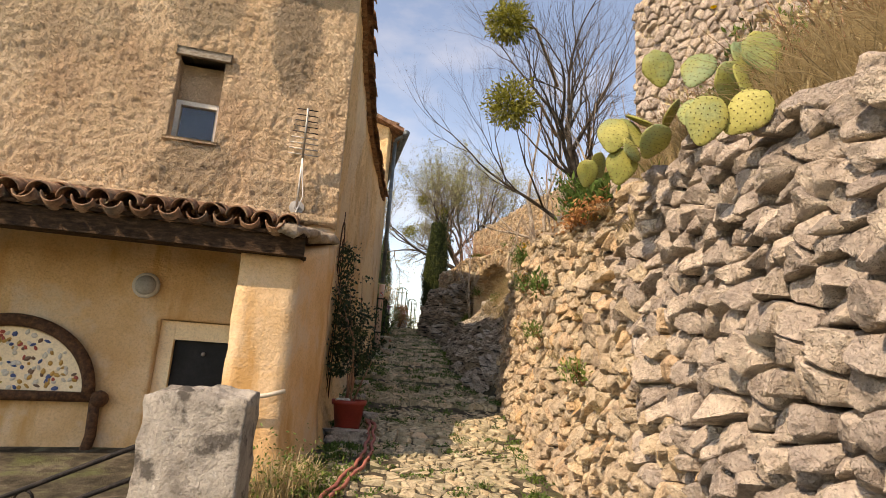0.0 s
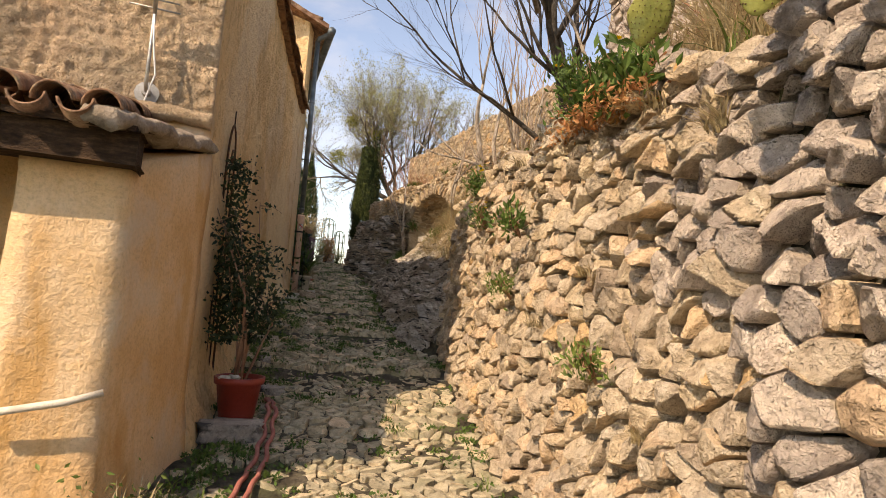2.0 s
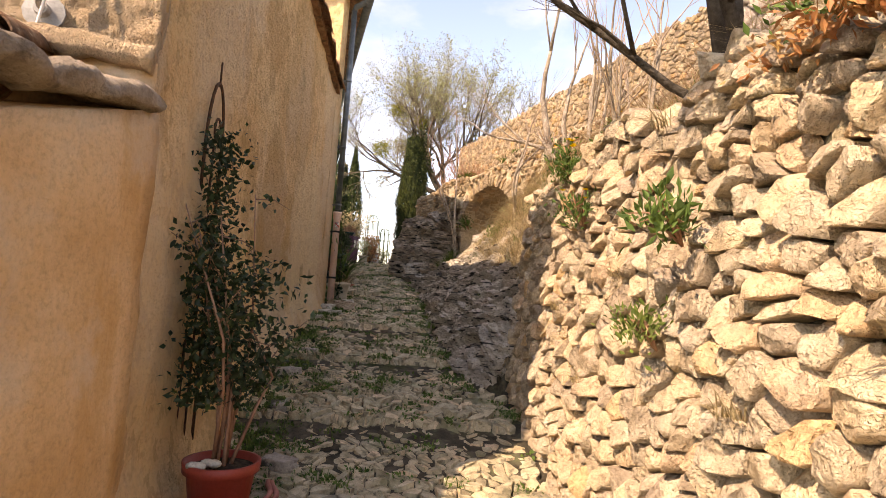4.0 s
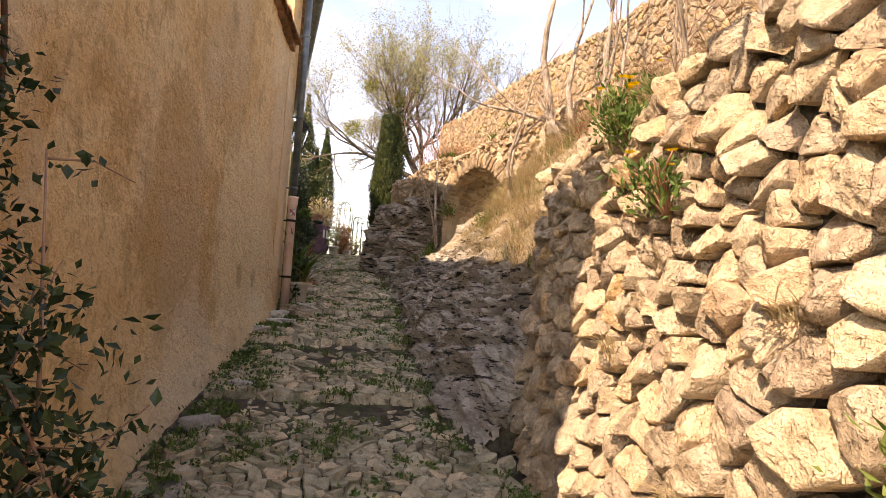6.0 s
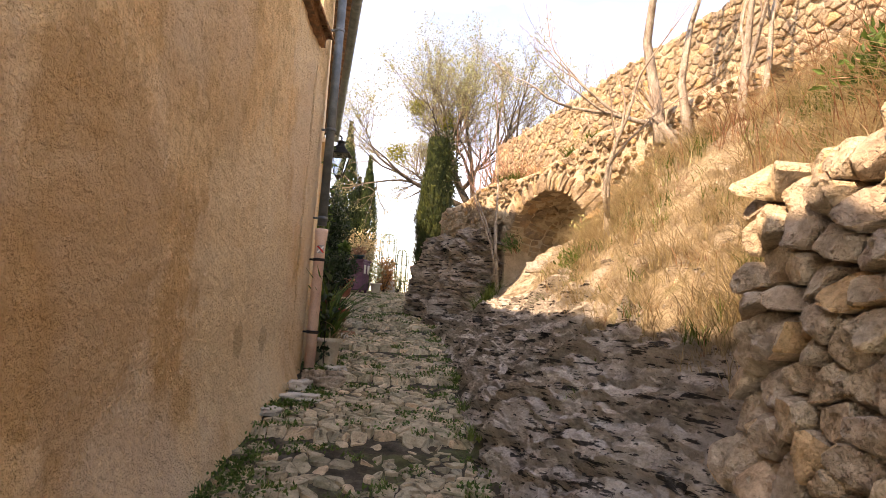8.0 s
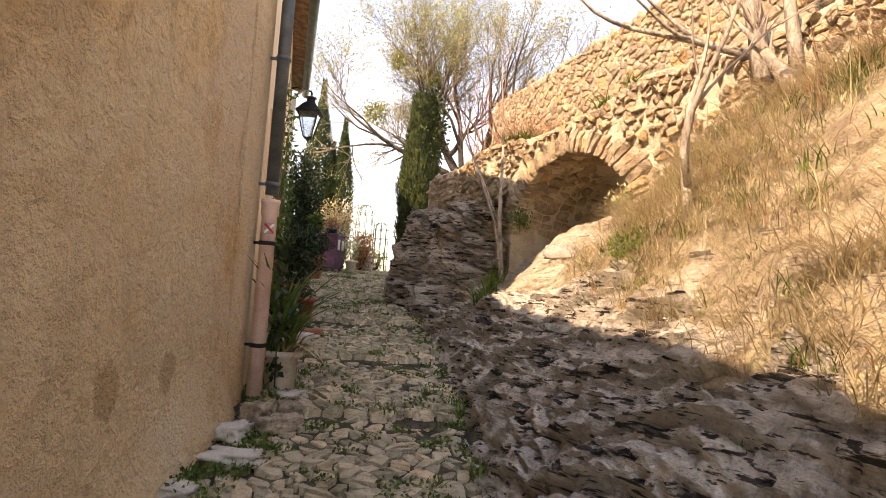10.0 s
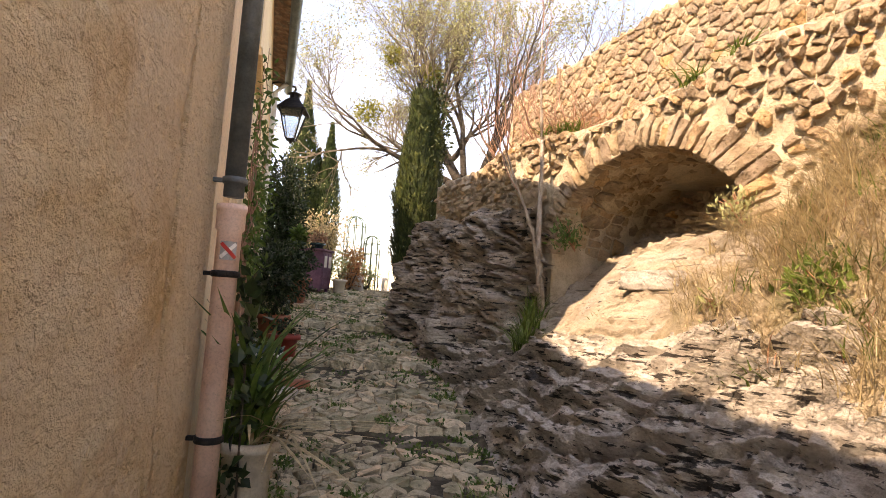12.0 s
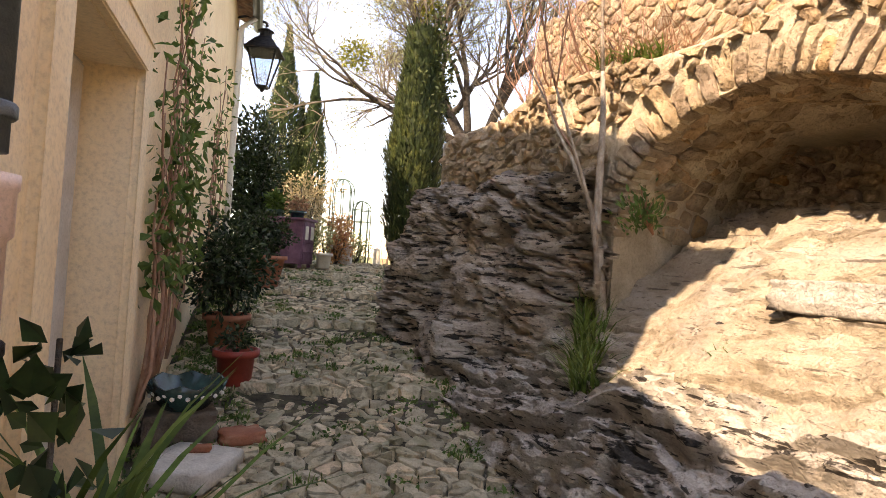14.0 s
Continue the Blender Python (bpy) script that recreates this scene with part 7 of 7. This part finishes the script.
def rubble(u0, u1, v0, v1, su, sv, rng, size=lambda u, v: 1.0):
    """Points in uneven courses, for stones about su wide and sv high; one spare course all round."""
    pts, v = [], v0 - 1.5 * sv
    while v < v1 + 1.5 * sv:
        u = u0 - 2 * su - rng.random() * su
        k = size((u0 + u1) / 2, v)
        h = sv * k * rng.uniform(0.65, 1.4)
        while u < u1 + 2 * su:
            k = size(u, v)
            w = su * k * rng.choice((0.32, 0.5, 0.7, 0.9, 1.15, 1.5))
            pts.append((u + w / 2, v + h / 2 + rng.uniform(-0.36, 0.36) * h + 0.05 * math.sin(u * 1.7 + v)))
            u += w
        v += h
    return pts


def chaikin(poly, keep=0.22):
    out = []
    for i in range(len(poly)):
        a, b = poly[i], poly[(i + 1) % len(poly)]
        out.append((a[0] * (1 - keep) + b[0] * keep, a[1] * (1 - keep) + b[1] * keep))
        out.append((a[0] * keep + b[0] * (1 - keep), a[1] * keep + b[1] * (1 - keep)))
    return out


def stone(poly, place, joint, proud, sunk, rng, rings=(1.0, 0.96, 0.86, 0.70, 0.5, 0.28), rough=0.12, flat=0.5, round_=0.12, facets=5):
    """Verts and faces of one rough broken stone on a cell: its sides go back by sunk, its face is cut by several break planes."""
    cu = sum(p[0] for p in poly) / len(poly)
    cv = sum(p[1] for p in poly) / len(poly)
    r = sum(math.hypot(p[0] - cu, p[1] - cv) for p in poly) / len(poly)
    k0 = max(0.4, 1 - joint / r)
    ring = [(cu + (p[0] - cu) * k0, cv + (p[1] - cv) * k0) for p in poly]
    ring = [p for i, p in enumerate(ring) if math.hypot(p[0] - ring[i - 1][0], p[1] - ring[i - 1][1]) > 0.16 * r]
    if len(ring) < 3:
        return None
    ring = chaikin(ring, round_)
    wide = []
    for i, p in enumerate(ring):
        b = ring[(i + 1) % len(ring)]
        m = max(1, int(math.hypot(p[0] - b[0], p[1] - b[1]) / (0.34 * r))) if len(rings) > 3 else 1
        wide += [(p[0] + (b[0] - p[0]) * q / m, p[1] + (b[1] - p[1]) * q / m) for q in range(m)]
    ring, n = wide, len(wide)
    pr = proud * rng.uniform(0.35, 1.45)
    tu, tv = rng.uniform(-flat, flat) * proud / r, rng.uniform(-flat, flat * 0.5) * proud / r
    seed = rng.uniform(0, 99)
    spin = rng.uniform(0, 6.28)
    planes = [(spin + 6.28 * (q + rng.uniform(-0.3, 0.3)) / facets, rng.uniform(0.45, 1.0), rng.uniform(0.8, 3.2) * proud / r) for q in range(facets)]
    verts, faces = [], []
    levels = [(1.0, -sunk)] + [(k, None) for k in rings]

    def lift(du, dv, k):
        drop = 0.0
        for a, at, steep in planes:
            drop = max(drop, ((du * math.cos(a) + dv * math.sin(a)) / r - at) * steep * r)
        h = pr + tu * du + tv * dv - drop - 0.18 * proud * k ** 20
        big = noise.noise(Vector((du / r * 1.4 + seed, dv / r * 1.4, seed)))
        fine = noise.noise(Vector((du / r * 4.3 + seed, dv / r * 4.3, 7.0)))
        crack = abs(noise.noise(Vector((du / r * 2.2 + seed, dv / r * 4.0, 3.0))))
        return h + rough * r * (big + 0.6 * fine - 1.1 * max(0.0, 0.12 - crack))

    for li, (k, w) in enumerate(levels):
        for (u, v) in ring:
            du, dv = (u - cu) * k, (v - cv) * k
            if w is None:
                jig = 0.13 * r * noise.noise(Vector((du / r * 2.3, dv / r * 2.3 + seed, 4.0 + li * 0.4)))
                verts.append(place(cu + du + jig, cv + dv - jig * 0.7, lift(du, dv, k)))
            else:
                verts.append(place(u, v, w))
    verts.append(place(cu, cv, lift(0, 0, 0)))
    for li in range(len(levels) - 1):
        for i in range(n):
            j = (i + 1) % n
            faces.append((li * n + i, li * n + j, (li + 1) * n + j, (li + 1) * n + i))
    top = len(levels) - 1
    for i in range(n):
        faces.append((top * n + i, top * n + (i + 1) % n, len(verts) - 1))
    return verts, faces


def rocky(me):
    """Smooth shading broken at the sharper edges."""
    me.set_sharp_from_angle(angle=radians(28))
    return me


def lay(parent, name, stones, near, mat_one, mat_rest, rest_label, limit=300, flip=False):
    """The stones nearest to the plan point as parts, all others as one mesh of stuff."""
    def far(s):
        c = s[0][-1]
        return (c.x - near[0]) ** 2 + (c.y - near[1]) ** 2 + (c.z - near[2]) ** 2

    def turned(fs):
        return [q[::-1] for q in fs] if flip else fs
    stones = sorted(stones, key=far)
    for v, f in stones[:limit]:
        c = v[-1]
        ob = new(name, rocky(mesh_from(name, [p - c for p in v], turned(f), mat_one)))
        ob.parent = parent
        ob.location = c
    if stones[limit:]:
        v, f = join(stones[limit:])
        ob = new(name + "s_beyond", rocky(mesh_from(name + "s_beyond", v, turned(f), mat_rest)))
        ob.parent = parent
        tagged(ob, rest_label, kind="stuff")


# dry-stone wall along the lane
rng = random.Random(11)


def east_place(u, v, w):
    return Vector((wall_x(u) + 0.06 + WALL_LEAN * (v - lane_z(u)) - w + 0.03 * noise.noise(Vector((u * 0.9, v * 0.9, 3))), u, v))


pts = rubble(-1.6, 8.7, 0.0, 3.4, 0.22, 0.115, rng, lambda u, v: (0.8 if u < 3.6 else 0.78 if 5.6 > u > 4.3 and v > 1.3 else 1.0))
want = [i for i, (u, v) in enumerate(pts) if -1.6 < u < 8.66 and lane_z(u) - 0.12 < v < wall_top(u) - 0.02 + 0.06 * math.sin(u * 5)]
cells_e = voronoi(pts, want, 0.6)
warm, grey = [], []
for i, poly in cells_e.items():
    u, v = pts[i]
    st = stone(poly, east_place, rng.choice((0.003, 0.006, 0.010, 0.016)), 0.075 if u < 4.5 else 0.06, 0.14, rng, rough=0.15, flat=0.9, facets=rng.choice((4, 5, 6)))
    if st:
        (grey if u < 3.3 + 0.6 * (v - 1.5) + rng.uniform(-0.7, 0.7) else warm).append(st)
lay(wall_east, "stone", warm, (1.1, 5.6, 1.9), M_STONE, M_STONES, "rough warm limestone rubble", 290, flip=True)
if grey:
    v, f = join(grey)
    ob = new("grey_stones", rocky(mesh_from("grey_stones", v, [q[::-1] for q in f], M_GREYSTONE)))
    ob.parent = wall_east
    tagged(ob, "big grey weathered rubble stones", kind="stuff")
# wall with the arch: small stones half sunk in mortar, long stones round the arch
def awall_place(u, v, w):
    return arch_pt(u, v, w - 0.035 + arch_lump(u, v))


pts = rubble(-3.1, 3.2, 3.3, 4.8, 0.15, 0.062, rng)


def off_arch(u, v):
    k = math.hypot((u - ARCH_S) / (ARCH_W + 0.30), (v - ARCH_Z) / (ARCH_H + 0.27))
    return k > 1.0 or v < ARCH_Z


want = [i for i, (u, v) in enumerate(pts) if -3.1 < u < 3.2 and v < arch_top(u) - 0.02 and off_arch(u, v) and (u > 1.15 or u < -1.0 or v > 3.6) and not (u > 1.0 and v < 3.75) and (rng.random() < 0.62 or u > 1.5 or v > arch_top(u) - 0.2)]
arch_stones = [s_ for s_ in (stone(p, awall_place, rng.choice((0.004, 0.010, 0.022)), 0.026, 0.06, rng, (0.99, 0.86, 0.62, 0.3), rough=0.16, flat=1.6, round_=0.1) for i, p in voronoi(pts, want, 0.5).items()) if s_]
# voussoirs
a = 0.03
while a < math.pi - 0.05:
    da = rng.uniform(0.055, 0.11)
    t0, t1 = a + 0.008, a + da - 0.008
    ln = rng.uniform(0.14, 0.30)
    poly = [(ARCH_S + (ARCH_W + e) * math.cos(t), ARCH_Z + (ARCH_H + e) * math.sin(t)) for t, e in ((t0, -0.015), (t0, ln), (t1, ln * rng.uniform(0.85, 1.1)), (t1, -0.015))]
    poly = poly[::-1]
    if sum(poly[k][0] * poly[(k + 1) % 4][1] - poly[(k + 1) % 4][0] * poly[k][1] for k in range(4)) < 0:
        poly = poly[::-1]
    st = stone(poly, awall_place, 0.002, 0.03, 0.16, rng, rough=0.12)
    if st:
        arch_stones.append(st)
    a += da
lay(wall_arch, "stone", arch_stones, (1.2, 14.0, 4.3), M_TANSTONE, M_TANSTONES, "smaller rubble stones set in mortar", 290, flip=True)
# rear of the recess
def rear_place(u, v, w):
    return arch_pt(u, v, -1.16 + w)


pts = rubble(-1.0, 1.0, 3.0, 4.2, 0.13, 0.09, rng)
want = [i for i, (u, v) in enumerate(pts) if -0.98 < u < 0.98 and 3.0 < v < 4.15]
back_st = [s_ for s_ in (stone(p, rear_place, rng.choice((0.008, 0.02, 0.03)), 0.06, 0.05, rng, (0.98, 0.85, 0.6, 0.3), rough=0.2, round_=0.2) for p in voronoi(pts, want, 0.5).values()) if s_]
v, f = join(back_st)
ob = new("recess_stones", mesh_from("recess_stones", v, [q[::-1] for q in f], M_STONES))
ob.parent = wall_arch
tagged(ob, "rounded rubble at the back of the recess", kind="stuff")

# stones of the vault
def vault_place(u, v, w):
    t = u / 0.9
    return arch_pt(ARCH_S + (ARCH_W + 0.015 - w) * math.cos(t), ARCH_Z + (ARCH_H + 0.015 - w) * math.sin(t) - 0.06 * v, -0.05 - v)


pts = rubble(0.08, 2.75, 0.1, 1.12, 0.13, 0.16, rng)
want = [i for i, (u, v) in enumerate(pts) if 0.1 < u < 2.72 and 0.14 < v < 1.08]
vault_st = [s_ for s_ in (stone(p, vault_place, rng.choice((0.004, 0.010, 0.018)), 0.035, 0.04, rng, (0.98, 0.8, 0.45), rough=0.16) for p in voronoi(pts, want, 0.5).values()) if s_]
v, f = join(vault_st)
ob = new("vault_stones", rocky(mesh_from("vault_stones", v, f, M_TANSTONES)))
ob.parent = wall_arch
tagged(ob, "rough stones lining the vault of the recess", kind="stuff")


# high wall
def upper_place(u, v, w):
    return Vector((upper_x(u) + 0.06 - w * 0.95, u - w * 0.3, v))


pts = rubble(9.66, 17.4, 4.1, 5.85, 0.15, 0.06, rng)
want = [i for i, (u, v) in enumerate(pts) if 9.66 < u < 17.35 and 4.15 < v < 5.78]
up_st = [s_ for s_ in (stone(p, upper_place, rng.choice((0.003, 0.008)), 0.024, 0.05, rng, (0.99, 0.8, 0.45), rough=0.14, round_=0.08) for p in voronoi(pts, want, 0.5).values()) if s_]
v, f = join(up_st)
ob = new("high_wall_stones", mesh_from("high_wall_stones", v, [q[::-1] for q in f], M_TANSTONES))
ob.parent = wall_upper
tagged(ob, "rubble stones of the high wall", kind="stuff")
TD = Vector((1.23, -3.89)).normalized()


def tower_place(u, v, w):
    return Vector((3.39 + TD.x * u + TD.y * w, 9.64 + TD.y * u - TD.x * w, v))


pts = rubble(0.0, 4.0, 3.4, 8.5, 0.26, 0.15, rng)
want = [i for i, (u, v) in enumerate(pts) if 0.02 < u < 3.9 and 3.4 < v < 8.5]
tw = [s_ for s_ in (stone(p, tower_place, 0.008, 0.06, 0.05, rng, (0.97, 0.7), rough=0.2) for p in voronoi(pts, want, 0.55).values()) if s_]
v, f = join(tw)
ob = new("tower_stones", mesh_from("tower_stones", v, [q[::-1] for q in f], M_GREYSTONE))
ob.parent = bpy.data.objects["wall_tower"]
tagged(ob, "rubble stones of the ruined tower", kind="stuff")

# paving of the lane
rng = random.Random(23)


def pave_place(u, v, w):
    return Vector((u, v, step_z(v) - 0.012 + w))


pave, v = [], 3.0
while v < 23.2:
    k = (v - 1.7) / 1.5
    frac = k - math.floor(k)
    riser = frac < 0.055 and v > 5.5
    h = 0.12 if riser else rng.uniform(0.035, 0.075) * (1 + 0.03 * max(0, v - 12))
    u = -2.9 - rng.random() * 0.2
    while u < 1.5:
        w = (rng.uniform(0.2, 0.7) if riser else rng.choice((0.07, 0.10, 0.13, 0.18, 0.26))) * (1 + 0.02 * max(0, v - 12))
        big_one = noise.noise(Vector((u * 1.3, v * 1.5, 11.0))) > 0.22 or u > rock_edge(v) - 0.33
        if riser or not big_one or rng.random() < 0.62:
            pave.append((u + w / 2, v + h / 2 + rng.uniform(-0.3, 0.3) * h * (0.35 if riser else 1) + (0.02 * math.sin(u * 2.1) if riser else 0.04 * math.sin(u * 2.1) + 0.04 * math.sin(u * 5 + v * 3))))
        u += w
    v += h


want = []
for i, (u, v) in enumerate(pave):
    if not (3.1 < v < 23.0 and lane_left(v) < u < lane_right(v)):
        continue
    bare = noise.noise(Vector((u * 1.1, v * 0.9, 2.0))) > (0.46 if v > 6.4 else 0.12)
    if bare and rng.random() < 0.6:
        continue
    want.append(i)
cobs = []
for i, poly in voronoi(pave, want, 0.5).items():
    st = stone(poly, pave_place, rng.choice((0.003, 0.005, 0.008, 0.012)), 0.016, 0.05, rng, (0.98, 0.8, 0.4), rough=0.10, flat=1.6, round_=0.14)
    if st:
        cobs.append(st)
pavement = tagged(new("pavement", mesh_from("pavement", [(x, y, lane_z(y) - 0.5 + dz) for dz in (0, -0.1) for x, y in ((-0.6, 6), (0.1, 6), (0.1, 16), (-0.6, 16))],
                  [(0, 1, 2, 3), (7, 6, 5, 4), (0, 4, 5, 1), (1, 5, 6, 2), (2, 6, 7, 3), (3, 7, 4, 0)], M_EARTH, False)), "stepped lane paved with rough stones", "pavement", kind="structure")
lay(pavement, "paving_stone", cobs, (-0.35, 11.0, 1.6), M_COBBLE, M_COBBLES, "uneven paving stones with weeds between", 300)

# loose plates and ledges of the bare rock
rng = random.Random(77)


E1, E2 = Vector((0.35, -0.937)), Vector((0.937, 0.35))


def rock_xy(a, b):
    return E1.x * a + E2.x * b, 12.0 + E1.y * a + E2.y * b


def rock_place(a, b, w):
    x, y = rock_xy(a, b)
    z = rock_z(x, y) if x > rock_edge(y) else lane_z(y)
    return Vector((x - 0.55 * w, y - 0.3 * w, z - 0.01 + 0.06 * fbm(x * 2.1, y * 2.6, 3.3) + 0.75 * w))


def ledges(a, b, scale, amp, seed):
    """Shingled beds: each layer rises in a sharp step and falls off behind it; layers fade in and out along a."""
    t = b / scale
    k = math.floor(t)
    f_ = t - k
    fade = smooth01(0.55 + 1.5 * noise.noise(Vector((a * 0.22 / scale, k * 3.7 + seed, seed))))
    return amp * fade * ((1 - f_) ** 0.8 - 1.1 * smooth01((f_ - 0.80) / 0.15))


def holes(a, b, grain_):
    """Solution pits, wide along the beds."""
    d = noise.voronoi(Vector((a * grain_ * 0.36, b * grain_, 1.0)))[0][0]
    return -smooth01((0.36 - d) / 0.2)


def is_pale(x, y):
    if y < 12.7 and rock_z(x, y) - lane_z(y) > 1.05 + 0.35 * noise.noise(Vector((x * 2.6, y * 2.6, 9.0))):
        return True
    return y > 12.5 and x - rock_edge(y) > 0.62 + 0.22 * noise.noise(Vector((x * 2.2, y * 2.2, 5.0))) + 0.25 * max(0.0, 13.3 - y)


rock_v, rock_f, rock_pale, at_node = [], [], [], {}
NA, NB, DA, DB = 360, 520, 0.025, 0.011
for ia in range(NA):
    for ib in range(NB):
        a, b = -5.0 + DA * ia, -1.6 + DB * ib
        x, y = rock_xy(a, b)
        d = x - rock_edge(y)
        if not (8.5 < y < 16.6 and d > -0.05 and x < (arch_x(y) + 0.05 if y > 12.6 else 1.9)) or rock_z(x, y) - lane_z(y) > 2.1:
            continue
        bw = b + 0.12 * fbm(a * 0.7, b * 0.7, 1.0) + 0.018 * fbm(a * 4.5, b * 4.5, 2.0)
        calm = 0.26 if is_pale(x, y) else 1.0
        pit = smooth01((fbm(a * 1.1, b * 1.6, 30.0) + 0.02) / 0.3)
        w = calm * (ledges(a, bw, 0.21, 0.085, 1.0) + ledges(a, bw + 0.02 + 0.02 * fbm(a * 2, b * 2, 61.0), 0.075, 0.05, 5.0) + ledges(a * 1.3, bw + 0.03 * fbm(a * 3, b * 3, 77.0), 0.04, 0.018, 9.0))
        w += 0.09 * pit * (0.45 + 0.55 * calm) * holes(a, bw, 12.0) + 0.05 * calm * holes(a + 3, bw, 24.0)
        w += calm * 0.016 * fbm(a * 7, b * 14, 8.0, 5, 0.6) + 0.05 * fbm(a * 1.6, b * 2.0, 17.0)
        w += 0.01 - 0.07 * (1 - smooth01((d + 0.05) / 0.2))
        at_node[ia, ib] = len(rock_v)
        rock_v.append(rock_place(a, b, w))
        pale = int(is_pale(x + 0.08 * noise.noise(Vector((x * 14, y * 14, 0))), y))
        rock_pale.append(2 if pale and y < 12.7 + 0.3 * noise.noise(Vector((x * 3, y * 3, 6))) and noise.noise(Vector((x * 3.3, y * 3.3, 8))) > -0.25 else pale)
for (ia, ib), o in at_node.items():
    q = (o, at_node.get((ia, ib + 1)), at_node.get((ia + 1, ib + 1)), at_node.get((ia + 1, ib)))
    if None not in q:
        rock_f.append(q[::-1])
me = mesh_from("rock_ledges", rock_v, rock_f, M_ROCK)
me.materials.append(M_SANDROCK)
me.materials.append(M_BANK)
me.polygons.foreach_set("material_index", [rock_pale[q[0]] for q in rock_f])
up = sum(p.normal.z for p in me.polygons)
if up < 0:
    me.flip_normals()
me.set_sharp_from_angle(angle=radians(50))
ob = new("rock_ledges", me)
ob.parent = ground
tagged(ob, "jagged pitted grey rock ledges paling towards the recess", kind="stuff")


def crop_place(u, v, w):
    z = v + 0.32 * (u - 2.2) + 0.05 * math.sin(u * 3)
    return arch_pt(u, z, outcrop_out(u, z) - 0.02 + w)


crop_v, crop_f, at_node = [], [], {}
for iu in range(150):
    for iv in range(220):
        u, v = 0.80 + 0.0187 * iu, 1.75 + 0.011 * iv
        z = v + 0.32 * (u - 2.2) + 0.05 * math.sin(u * 3)
        if not 2.1 < z < min(3.95, 3.3 + 4.0 * (u - 0.8)):
            continue
        vw = v + 0.22 * fbm(u * 1.3, v * 1.3, 41.0) + 0.04 * fbm(u * 5, v * 5, 42.0)
        w = 0.02 + ledges(u, -vw, 0.23, 0.12, 11.0) + ledges(u, -vw, 0.085, 0.05, 15.0) + 0.09 * fbm(u * 2.4, v * 3.6, 44.0, 5, 0.7)
        w += 0.05 * smooth01((fbm(u * 1.4, v * 1.8, 33.0) + 0.02) / 0.3) * holes(u, vw, 13.0)
        at_node[iu, iv] = len(crop_v)
        crop_v.append(crop_place(u, v, w))
for (iu, iv), o in at_node.items():
    q = (o, at_node.get((iu, iv + 1)), at_node.get((iu + 1, iv + 1)), at_node.get((iu + 1, iv)))
    if None not in q:
        crop_f.append(q)
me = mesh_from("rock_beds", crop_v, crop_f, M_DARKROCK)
if sum(p.normal.y + p.normal.x for p in me.polygons) > 0:
    me.flip_normals()
me.set_sharp_from_angle(angle=radians(50))
ob = new("rock_beds", me)
ob.parent = outcrop
tagged(ob, "broken rock beds under the bastion", kind="stuff")
